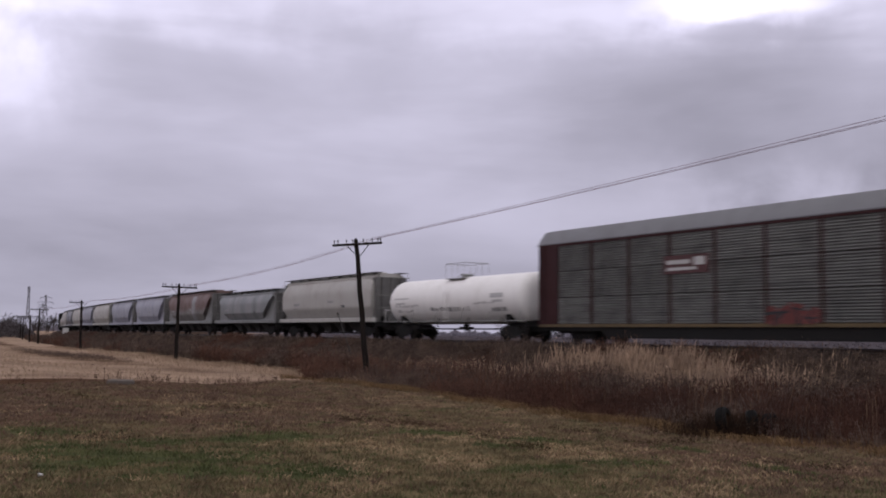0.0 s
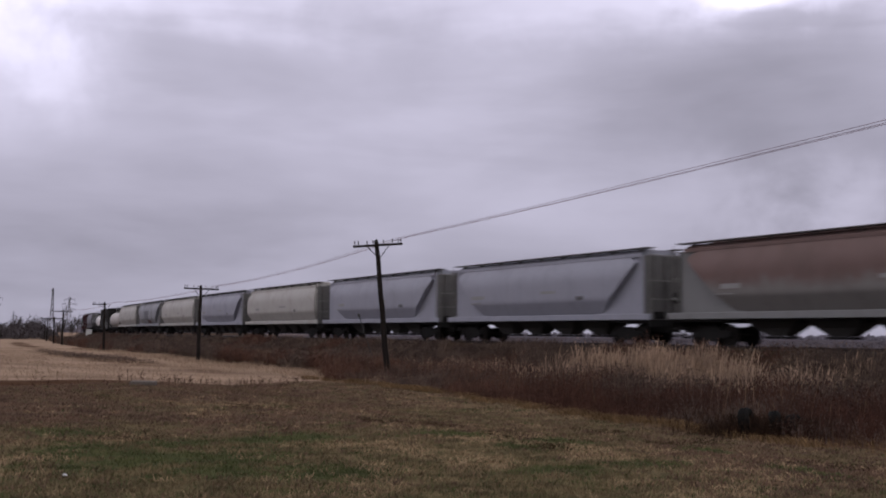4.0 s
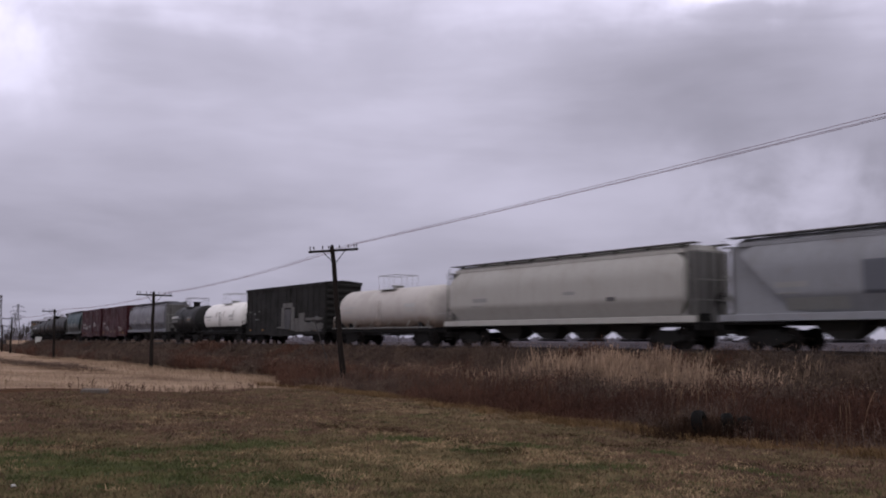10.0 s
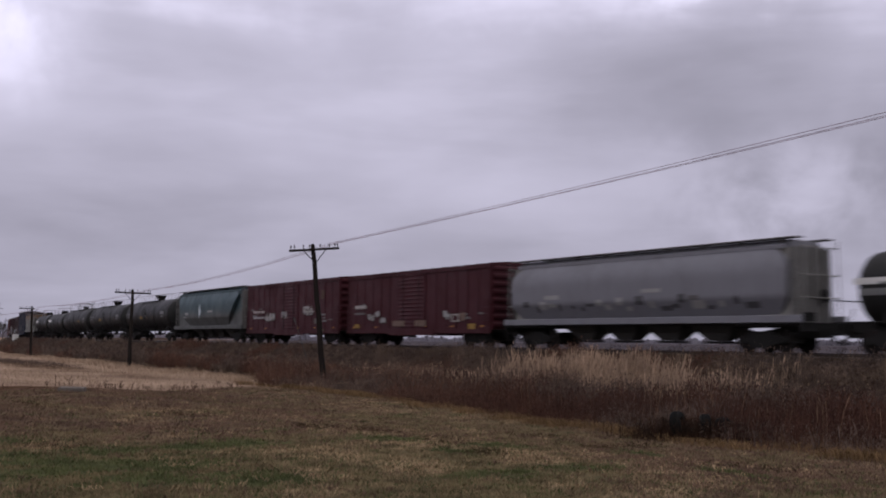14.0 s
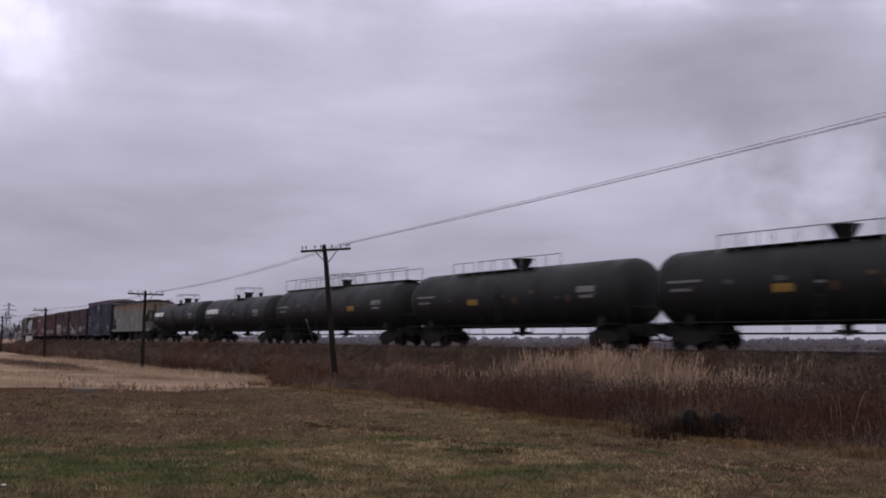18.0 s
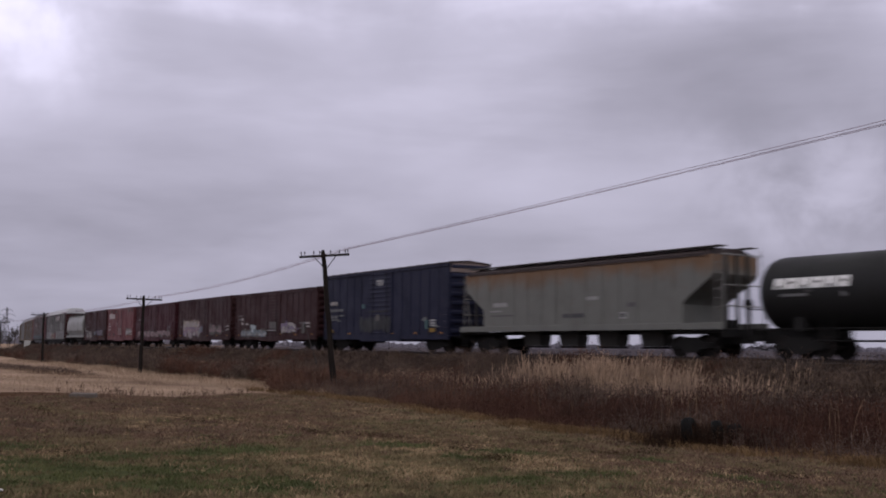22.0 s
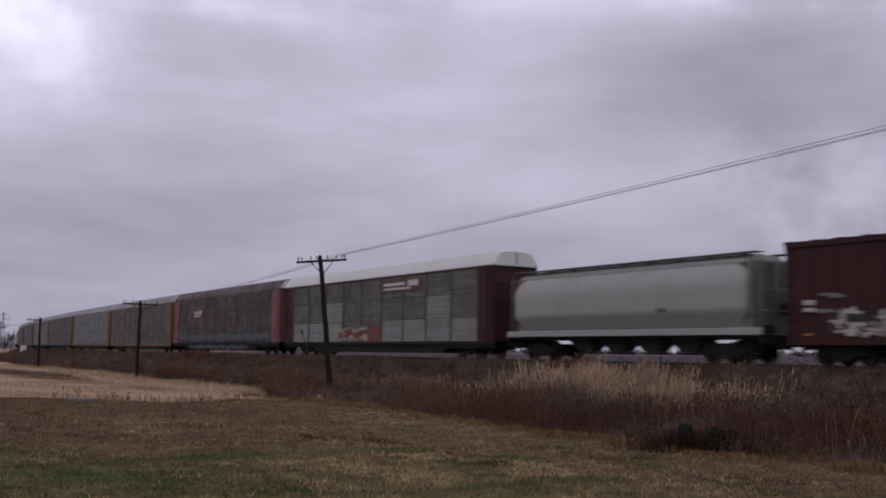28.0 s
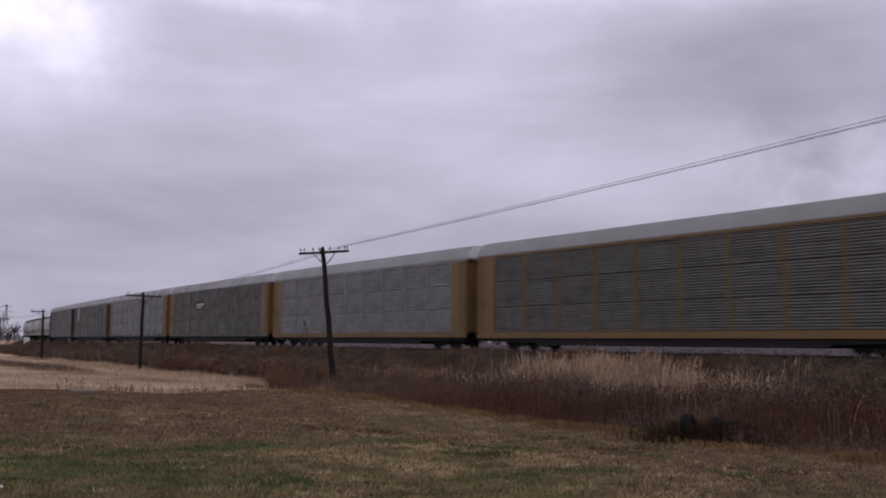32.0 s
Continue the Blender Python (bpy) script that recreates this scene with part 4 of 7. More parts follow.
    if plate:
        for k in range(6):
            x0 = -body + 1.1 + k * 0.56
            bm = bmesh.new()
            skin(bm, [[(x, -(r + 0.018) * math.cos(a), cz + (r + 0.018) * math.sin(a)) for a in np.linspace(0.08, 0.36, 4)] for x in (x0, x0 + 0.50)], False, False)
            part("sign_bar", bm, M_SIGNWHITE, car, "white painted block of a sign")
            bm = bmesh.new()
            skin(bm, [[(x, -(r + 0.026) * math.cos(a), cz + (r + 0.026) * math.sin(a)) for a in (np.linspace(0.20, 0.27, 3) if k % 2 else np.linspace(0.09, 0.17, 3))] for x in (x0 + 0.15, x0 + 0.34)], False, False)
            part("sign_gap", bm, colour, car)
    return car


M_GHOST = paint("washed_out_lettering", (0.37, 0.365, 0.37), grime=(0.26, 0.25, 0.24), dirt=0.5, rust=0.0)
M_SIGNWHITE = paint("bright_white_sign", (0.62, 0.61, 0.61), dirt=0.2, rust=0.02, rough=0.6)
M_FAINTDARK = paint("sooty_lettering", (0.034, 0.033, 0.034), dirt=0.3, rust=0.0)
M_RAILING = paint("galvanised_railing", (0.22, 0.21, 0.23), dirt=0.3, rust=0.1, rough=0.5, metal=0.2)
M_DULL = paint("faded_lettering", (0.115, 0.115, 0.12), dirt=0.3, rust=0.0)


def box_car(label, length, colour, top=4.7, rng=None, roof=None, doors=1, ribs=16, door=None):
    """A boxcar: sheet sides with ribs, sliding doors, corrugated ends, ribbed roof, sills, trucks."""
    car = thing("box_car", label, "freight car", "cars of the train")
    half = length / 2
    roof = roof or colour
    z0, z1 = 1.0, top - 0.22
    bm = bmesh.new()
    box(bm, -half, half, -1.46, 1.46, z0, z1)
    part("body", bm, colour, car)
    for side in (-1, 1):
        for k in range(ribs):
            x = -half + 0.12 + k * (length - 0.24) / (ribs - 1)
            if abs(x) < 1.7 * doors:
                continue
            bm = bmesh.new()
            box(bm, x - 0.06, x + 0.06, side * 1.465 - 0.03, side * 1.465 + 0.008, z0, z1)
            part("side_rib", bm, colour, car)
        for d in range(doors):
            c = (d - (doors - 1) / 2) * 3.2
            bm = bmesh.new()
            box(bm, c - 1.55, c + 1.55, side * 1.49 - 0.03, side * 1.49 + 0.03, z0 + 0.05, z1 - 0.05)
            leaf = part("sliding_door", bm, door or colour, car)
            for k in range(14):
                z = z0 + 0.2 + k * (z1 - z0 - 0.4) / 13
                bm = bmesh.new()
                skin(bm, [[(x, side * 1.515, z - 0.07), (x, side * 1.545, z - 0.02), (x, side * 1.545, z + 0.02), (x, side * 1.515, z + 0.07)] for x in (c - 1.42, c + 1.42)])
                part("door_rib", bm, door or colour, leaf)
            for x in (c - 0.9, c + 0.9):
                bm = bmesh.new()
                rod(bm, (x, side * 1.56, z0 + 0.1), (x, side * 1.56, z1 - 0.1), 0.02, n=5)
                part("lock_bar", bm, M_STEEL, leaf)
        bm = bmesh.new()
        box(bm, -half, half, side * 1.47 - 0.06, side * 1.47 + 0.06, z0 - 0.22, z0 + 0.04)
        box(bm, -2.6 * doors, 2.6 * doors, side * 1.50 - 0.07, side * 1.50 + 0.07, z0 - 0.34, z0 + 0.02)
        part("side_sill", bm, colour, car)
        bm = bmesh.new()
        box(bm, -half, half, side * 1.50 - 0.05, side * 1.50 + 0.05, z1 - 0.12, z1 + 0.06)
        part("top_chord", bm, colour, car)
    for e in (-1, 1):
        for k in range(8):
            z = z0 + 0.25 + k * (z1 - z0 - 0.4) / 7
            bm = bmesh.new()
            skin(bm, [[(e * half, y, z - 0.17), (e * (half + 0.11), y, z - 0.06), (e * (half + 0.11), y, z + 0.06), (e * half, y, z + 0.17)] for y in (-1.36, 1.36)])
            part("end_rib", bm, colour, car)
        ladder(car, e * (half - 0.35), -1.56, z0 - 0.1, z0 + 1.7, colour, 0.42)
        bm = bmesh.new()
        box(bm, min(e * half, e * (half + 0.25)), max(e * half, e * (half + 0.25)), -1.2, 1.2, z0 - 0.12, z0 - 0.06)
        part("end_sill", bm, M_STEEL, car)
    bm = bmesh.new()
    skin(bm, [[(x, -1.56, z1 + 0.04), (x, -1.56, z1 + 0.09), (x, 0, top), (x, 1.56, z1 + 0.09), (x, 1.56, z1 + 0.04)] for x in (-half - 0.06, half + 0.06)])
    part("roof", bm, roof, car)
    for k in range(15):
        x = -half + 0.1 + k * (length - 0.2) / 14
        bm = bmesh.new()
        skin(bm, [[(x + d, -1.57, z1 + 0.06), (x + d, -1.57, z1 + 0.13), (x + d, 0, top + 0.04), (x + d, 1.57, z1 + 0.13), (x + d, 1.57, z1 + 0.06)] for d in (-0.05, 0.05)])
        part("roof_rib", bm, roof, car)
    bm = bmesh.new()
    box(bm, -half + 0.3, half - 0.3, -0.3, 0.3, 0.78, z0)
    box(bm, -1.9, -0.9, -1.1, -0.5, 0.55, 0.95)
    part("underframe", bm, M_STEEL, car)
    for x in (-half + 2.1, half - 2.1):
        truck_parts(car, x)
    coupler_parts(car, half, 1.2)
    marks(car, rng, -half + 0.7, -half + 3.2, z0 + 0.9, z0 + 1.9, -1.50, 4, M_DULL)
    marks(car, rng, half - 3.4, half - 0.6, z0 + 0.5, z0 + 1.2, -1.50, 4, M_DULL)
    for k in range(6):
        bm = bmesh.new()
        x = -half + 0.8 + k * (length - 1.8) / 5
        box(bm, x, x + 0.30, -1.505, -1.48, z0 + 0.14, z0 + 0.22)
        part("reflector", bm, M_ORANGE, car)
    return car


def wave_mesh(name, w, h, ridges, depth):
    """A sheet of steel with level ridges, standing in the x-z plane and facing -y."""
    verts, faces = [], []
    n = ridges * 4
    for i in range(n + 1):
        d = (0, depth, depth, 0)[i % 4]
        verts += [(-w / 2, -d, h * i / n), (w / 2, -d, h * i / n)]
    for i in range(n):
        faces.append((2 * i, 2 * i + 1, 2 * i + 3, 2 * i + 2))
    base = len(verts)
    verts += [(-w / 2, 0.02, 0), (w / 2, 0.02, 0), (w / 2, 0.02, h), (-w / 2, 0.02, h)]
    faces.append((base + 3, base + 2, base + 1, base))
    me = bpy.data.meshes.new(name)
    me.from_pydata(verts, [], faces)
    return me


SIDE_PANELS = {}


def bright_mesh(key, material):
    """The same ridged sheet in another finish, for replaced panels."""
    new_key = (*key, material.name)
    if new_key not in SIDE_PANELS:
        SIDE_PANELS[new_key] = SIDE_PANELS[key].copy()
        SIDE_PANELS[new_key].materials[0] = material
    return SIDE_PANELS[new_key]


def auto_rack(label, colour, sill, end, panel, roof, posts=9, length=27.4, sheet=None, fresh=(), top=6.1, post=None, deep=0.80):
    """An enclosed auto carrier: flat car, ridged side sheets between posts, end bulkheads with doors, arched roof."""
    car = thing("auto_rack", label, "freight car", "cars of the train")
    half = length / 2
    z0, z1 = 0.97, 5.12
    bm = bmesh.new()
    box(bm, -half, half, -1.25, 1.25, 0.92, 1.05)
    box(bm, -half + 0.4, half - 0.4, -0.35, 0.35, 0.50, 0.93)
    part("deck", bm, M_STEEL, car)
    inner = half - 1.55
    gap = 2 * inner / posts
    for side in (-1, 1):
        bm = bmesh.new()
        box(bm, -half, half, side * 1.46 - 0.05, side * 1.46 + 0.05, deep, 0.98)
        part("side_sill", bm, sill, car)
        bm = bmesh.new()
        prism(bm, [(-half + 0.1, deep - 0.004), (-half + 0.1, deep - 0.18), (-half + 4.9, deep - 0.22), (-half + 5.3, 0.28), (half - 5.3, 0.28), (half - 4.9, deep - 0.22), (half - 0.1, deep - 0.18), (half - 0.1, deep - 0.004)], side * 1.36 - 0.05, side * 1.36 + 0.05)
        part("skirt", bm, M_STEEL, car, "black fish-bellied girder under the side sill")
        bm = bmesh.new()
        box(bm, -half, half, side * 1.47 - 0.05, side * 1.47 + 0.05, z1 - 0.02, z1 + 0.13)
        part("top_chord", bm, colour, car)
        for k in range(posts + 1):
            x = -inner + k * gap
            bm = bmesh.new()
            box(bm, x - 0.075, x + 0.075, side * 1.48 - 0.04, side * 1.48 + 0.035, z0, z1)
            part("side_post", bm, post or colour, car)
        key = (round(gap, 3), panel.name)
        if key not in SIDE_PANELS:
            SIDE_PANELS[key] = wave_mesh("side_sheet", gap - 0.03, (z1 - z0) / 3 - 0.032, 11, 0.042)
            SIDE_PANELS[key].materials.append(panel)
        for k in range(posts):
            for row in range(3):
                m = pose(-inner + (k + 0.5) * gap, side * 1.455, z0 + row * (z1 - z0) / 3 + 0.018, 0, 0, 0 if side < 0 else 180)
                mesh_part("side_sheet", bright_mesh(key, sheet) if sheet and side < 0 and (k, row) in fresh else SIDE_PANELS[key], panel, car, m=m)
        for e in (-1, 1):
            bm = bmesh.new()
            box(bm, min(e * inner, e * half), max(e * inner, e * half), side * 1.48 - 0.04, side * 1.48 + 0.04, z0, z1)
            part("end_bulkhead", bm, end, car)
    for e in (-1, 1):
        for y0, y1 in ((-1.42, -0.02), (0.02, 1.42)):
            bm = bmesh.new()
            box(bm, min(e * (half - 0.06), e * half), max(e * (half - 0.06), e * half), y0, y1, z0, z1 + 0.095)
            for z in (2.0, 3.1, 4.2):
                box(bm, min(e * half, e * (half + 0.04)), max(e * half, e * (half + 0.04)), y0 + 0.1, y1 - 0.1, z - 0.05, z + 0.05)
            part("end_door", bm, end, car)
        ladder(car, e * (half - 0.35), -1.58, 0.9, 5.1, end, 0.4)
    # arched roof with closed ends
    bm = bmesh.new()
    arch = [(-1.53, z1 + 0.10), (-1.53, z1 + 0.16), (-1.38, z1 + 0.48), (-1.10, top - 0.12), (-0.6, top - 0.02), (0, top), (0.6, top - 0.02), (1.10, top - 0.12), (1.38, z1 + 0.48), (1.53, z1 + 0.16), (1.53, z1 + 0.10)]
    rings = []
    for x, q in ((-half - 0.05, 0.80), (-half - 0.02, 0.90), (-half + 0.10, 0.97), (-half + 0.35, 1.0), (half - 0.35, 1.0), (half - 0.10, 0.97), (half + 0.02, 0.90), (half + 0.05, 0.80)):
        rings.append([(x, y, z1 + 0.10 + (z - z1 - 0.10) * q) for y, z in arch])
    skin(bm, rings)
    smooth(part("roof", bm, roof, car), 25)
    for e in (-1, 1):
        bm = bmesh.new()
        box(bm, min(e * (half + 0.03), e * (half + 0.09)), max(e * (half + 0.03), e * (half + 0.09)), -0.03, 0.03, z1 + 0.12, top - 0.18)
        part("end_seam", bm, M_STEEL, car)
        bm = bmesh.new()
        hood = [(y * 0.97, z1 + 0.11 + (z - z1 - 0.10) * 0.90) for y, z in arch[1:-1]]
        skin(bm, [[(e * half + e * d, y, z) for y, z in hood][::e] for d in ((0.04, 0.065) if e > 0 else (0.065, 0.04))])
        part("roof_end", bm, P_WHITEROOF, car, "pale end panel of the roof")
        bm = bmesh.new()
        box(bm, min(e * (half - 0.1), e * (half + 0.2)), max(e * (half - 0.1), e * (half + 0.2)), -1.5, 1.5, z1 + 0.06, z1 + 0.12)
        part("end_ledge", bm, roof, car)
    n = 22
    for k in range(n):
        x = -half + 0.7 + k * (length - 1.4) / (n - 1)
        bm = bmesh.new()
        skin(bm, [[(x + d, y * 1.004, z + 0.018) for y, z in arch[1:-1]] for d in (-0.035, 0.035)], False, False)
        part("roof_seam", bm, roof, car)
    for x in (-half + 3.2, half - 3.2):
        truck_parts(car, x)
    coupler_parts(car, half, 1.1)
    return car


# ---- the train ----
rng = random.Random(5)
P_LAV = paint("lavender_grey_paint", (0.245, 0.247, 0.298), grime=(0.12, 0.11, 0.11), dirt=0.35, rust=0.08)
P_CREAM = paint("cream_grey_paint", (0.340, 0.326, 0.314), grime=(0.15, 0.125, 0.10), dirt=0.4, rust=0.08)
P_SILVER = paint("silver_grey_paint", (0.200, 0.203, 0.228), grime=(0.10, 0.092, 0.09), dirt=0.55, rust=0.45)
P_WHITE = paint("white_paint", (0.66, 0.64, 0.64), grime=(0.25, 0.22, 0.20), dirt=0.28, rust=0.05)
P_BEIGE = stained("beige_paint_rusting_below", (0.19, 0.135, 0.108), (0.385, 0.355, 0.345), 1.25, 2.05, 0.30, 0.3, 0.2, 1.6)
P_GREY = paint("grey_paint", (0.17, 0.175, 0.185), grime=(0.09, 0.085, 0.08), dirt=0.45, rust=0.15)
P_PALE = paint("pale_sill_paint", (0.225, 0.225, 0.228), grime=(0.14, 0.12, 0.11), dirt=0.4, rust=0.1)
P_RUSTY = stained("faded_red_over_grey_paint", (0.146, 0.137, 0.134), (0.124, 0.080, 0.075), 2.3, 3.1, 0.5, 0.55, 0.3)
P_TEAL = stained("teal_over_grey_paint", (0.066, 0.068, 0.070), (0.040, 0.066, 0.080), 2.2, 3.2, 0.4, 0.5, 0.1)
P_TAN = stained("grey_paint_rusting_from_the_top", (0.118, 0.118, 0.112), (0.138, 0.080, 0.046), 3.35, 4.35, 0.55, 0.45, 0.35, 0.6)
P_SLATE = paint("slate_lavender_paint", (0.135, 0.134, 0.158), grime=(0.07, 0.066, 0.068), dirt=0.5, rust=0.08)
P_BLACK = paint("black_tank_paint", (0.0128, 0.0126, 0.0132), grime=(0.017, 0.0162, 0.016), dirt=0.6, rust=0.03, rough=0.55, gloss=0.13)
P_CHAR = paint("charcoal_paint", (0.013, 0.0125, 0.0122), grime=(0.022, 0.020, 0.018), dirt=0.5, rust=0.08, rough=0.7, gloss=0.12)
P_RED = paint("dark_red_paint", (0.038, 0.0075, 0.0115), grime=(0.025, 0.013, 0.014), dirt=0.45, rust=0.2, gloss=0.15)
P_DEEP = paint("maroon_paint", (0.032, 0.0095, 0.0105), grime=(0.02, 0.012, 0.012), dirt=0.45, rust=0.2, gloss=0.15)
P_BROWN = paint("brown_paint", (0.030, 0.0112, 0.0122), grime=(0.024, 0.015, 0.0145), dirt=0.5, rust=0.3, gloss=0.15)
P_PINK = paint("faded_red_paint", (0.115, 0.032, 0.037), grime=(0.06, 0.03, 0.03), dirt=0.4, rust=0.15)
P_ROSE = paint("rose_red_paint", (0.150, 0.050, 0.062), grime=(0.065, 0.024, 0.028), dirt=0.5, rust=0.15)
P_BLUE = paint("navy_paint", (0.0115, 0.013, 0.031), grime=(0.02, 0.018, 0.018), dirt=0.4, rust=0.15, gloss=0.15)
P_OCHRE = paint("ochre_yellow_paint", (0.112, 0.066, 0.026), grime=(0.060, 0.036, 0.021), dirt=0.6, rust=0.3)
P_SHEET = sheet_paint("weathered_silver_sheet", (0.124, 0.123, 0.120), (0.056, 0.055, 0.055), 0.45, 0.2, 0.15)
P_BRIGHT = sheet_paint("bright_silver_sheet", (0.160, 0.161, 0.170), (0.095, 0.092, 0.093), 0.06, 0.25, 0.05, 0.03)
P_DIM = sheet_paint("sooty_silver_sheet", (0.086, 0.083, 0.081), (0.048, 0.045, 0.044), 0.14, 0.2, 0.12, 0.3)
P_FRESH = sheet_paint("replaced_silver_sheet", (0.215, 0.215, 0.220), (0.14, 0.135, 0.135), 0.15, 0.15, 0.05)
P_WHITEROOF = paint("white_roof", (0.40, 0.40, 0.425), grime=(0.28, 0.27, 0.27), dirt=0.3, rust=0.05)
P_SOOT = paint("sooty_brown_roof", (0.026, 0.0155, 0.0150), grime=(0.032, 0.026, 0.024), dirt=0.4, rust=0.3)
P_FADED = paint("faded_pink_post_paint", (0.090, 0.038, 0.042), grime=(0.05, 0.04, 0.038), dirt=0.5, rust=0.2)
P_SILL = paint("dull_ochre_sill", (0.095, 0.064, 0.030), grime=(0.03, 0.025, 0.02), dirt=0.6, rust=0.3)
P_MID = paint("mid_grey_paint", (0.165, 0.165, 0.17), grime=(0.09, 0.085, 0.08), dirt=0.5, rust=0.15)
P_GRIMY = sheet_paint("grimy_dark_sheet", (0.078, 0.069, 0.065), (0.030, 0.026, 0.025), 0.4, 0.15, 0.3)
P_POST = paint("dull_maroon_post", (0.060, 0.046, 0.045), grime=(0.04, 0.036, 0.034), dirt=0.5, rust=0.2)
P_ROOF = paint("galvanised_roof", (0.145, 0.145, 0.157), grime=(0.14, 0.13, 0.13), dirt=0.3, rust=0.05, rough=0.5, metal=0.2)

LENGTHS = [28.5, 17.9, 19.4, 18.8, 21.1, 20.0, 20.5, 20.6, 20.0, 20.7, 19.7, 21.0, 15.1, 17.4, 12.9, 11.7, 19.5, 17.5, 17.9, 19.6, 19.4, 20.7,
           21.2, 17.9, 18.2, 20.3, 17.6, 18.0, 16.9, 17.6, 15.5, 16.8, 17.6, 28.6, 28.6, 28.4, 28.5, 28.5, 28.5, 28.5, 28.5, 18.3, 18.8, 18.6, 18.6]
CARS = []


def add(ob):
    CARS.append(ob)
    return ob


def hop(label, colour, **more):
    return add(hopper_car(label, LENGTHS[len(CARS)] - 1.2, colour, rng=rng, **more))


def tank(label, colour, **more):
    return add(tank_car(label, LENGTHS[len(CARS)] - 1.2, colour, rng=rng, **more))


def boxc(label, colour, **more):
    return add(box_car(label, LENGTHS[len(CARS)] - 1.2, colour, rng=rng, **more))


def rack(label, colour, sill, end, panel, roof=P_ROOF, **more):
    return add(auto_rack(label, colour, sill, end, panel, roof, length=LENGTHS[len(CARS)] - 1.1, **more))


rack("enclosed auto carrier with grey ridged sides and maroon posts", P_DEEP, P_SILL, P_DEEP, P_SHEET, deep=0.83)
tank("white tank car with grey streaks and a top platform", P_WHITE, dia=2.85, top=4, short=0.4, plain=True, dark_top=P_PALE)
hop("large cream covered hopper with rounded ends", P_CREAM, style="round", top=4.78)
hop("grey covered hopper with pale streaked panels", P_GREY, sill=P_MID, top=4.25)
hop("grey covered hopper with faded red-brown sides", P_RUSTY, sill=P_MID, top=4.75)
hop("lavender-grey covered hopper with sloped ends", P_LAV, top=4.75)
hop("lavender-grey covered hopper with sloped ends", P_LAV, top=4.75)
hop("cream covered hopper with rounded ends", P_CREAM, style="round", top=4.75)
hop("lavender-grey covered hopper with sloped ends", P_LAV, top=4.75)
hop("cream covered hopper with rounded ends", P_CREAM, style="round", top=4.75)
hop("silver-grey covered hopper with a dark repainted square", P_SILVER, top=4.76)
hop("cream-white covered hopper with rounded ends", P_CREAM, style="round", top=4.78)
tank("beige tank car with rust streaks", P_BEIGE, dia=2.8, top=3.9, short=0.4, plain=True, dark_top=P_PALE, full_sill=True)
boxc("charcoal boxcar with pale sprayed scrawl", P_CHAR, top=4.8)
tank("white tank car with a black lower half", P_WHITE, lower=P_BLACK, dia=2.85, top=3.85, short=0.35, plain=True, dark_top=P_PALE, full_sill=True)
tank("short black tank car with a tall railing", P_BLACK, dia=2.75, top=3.85)
hop("slate-grey covered hopper with dark sprayed scrawl", P_SLATE, style="round", top=4.6)
boxc("dark red boxcar with white sprayed scrawl", P_RED, top=4.76)
boxc("dark red boxcar with white stencils", P_RED, top=4.82)
hop("teal covered hopper with a pale diamond mark", P_TEAL, top=4.88)
tank("long black tank car with a funnel-shaped manway", P_BLACK, dia=3.25, rail="cup", short=0.2, top=4.45)
tank("long black tank car with a funnel-shaped manway", P_BLACK, dia=3.2, rail="cup", short=0.2, top=4.4)
tank("long black tank car with a railing along its top", P_BLACK, dia=3.15, rail="long", short=0.2, top=4.3)
tank("black tank car with a white name board", P_BLACK, dia=2.95, short=0.22, plate=True, domes=True, top=4.1)
tank("black tank car with a white name board", P_BLACK, dia=2.9, short=0.22, plate=True, domes=True, top=4.15)
hop("tan rust-stained covered hopper with straight ribbed sides", P_TAN, straight=True, top=4.82, roof=P_SOOT)
boxc("tall navy boxcar with white stencils", P_BLUE, roof=P_SOOT, top=5.5)
boxc("brown boxcar with pale sprayed scrawl", P_BROWN, top=4.8)
boxc("brown boxcar with pale sprayed scrawl", P_BROWN, top=4.84)
boxc("dark red boxcar with white sprayed scrawl", P_RED, top=4.8)
boxc("faded red boxcar with pale scrawl", P_PINK, top=4.82)
boxc("maroon boxcar with white sprayed scrawl", P_DEEP, top=4.92)
hop("pale grey covered hopper with rounded ends", P_PALE, style="round", top=4.65)
rack("enclosed auto carrier with weathered silver sides and maroon ends", P_DEEP, P_CHAR, P_DEEP, P_SHEET, P_WHITEROOF, sheet=P_FRESH, post=P_POST,
     fresh=((0, 0), (1, 0), (2, 0), (2, 1), (5, 0), (6, 0), (7, 0), (7, 1), (8, 0)))
rack("enclosed auto carrier with dark sooty sides and pink-red ends", P_FADED, P_CHAR, P_ROSE, P_GRIMY, P_SOOT)
rack("enclosed auto carrier with grey sides and ochre yellow frame", P_OCHRE, P_OCHRE, P_OCHRE, P_DIM, deep=0.66)
rack("enclosed auto carrier with bright silver sides and ochre ends", P_BRIGHT, P_OCHRE, P_OCHRE, P_BRIGHT, deep=0.70)
rack("enclosed auto carrier with dark sides and ochre ends", P_DIM, P_DIM, P_OCHRE, P_DIM)
rack("enclosed auto carrier with bright silver sides and ochre ends", P_BRIGHT, P_DIM, P_OCHRE, P_BRIGHT)
rack("enclosed auto carrier with dark sides and red-brown ends", P_DIM, P_DIM, P_BROWN, P_DIM)
rack("enclosed auto carrier with grey silver sides", P_SHEET, P_DIM, P_BROWN, P_SHEET)
for k in range(4):
    hop("pale grey covered hopper with rounded ends", P_PALE, style="round", top=4.6)



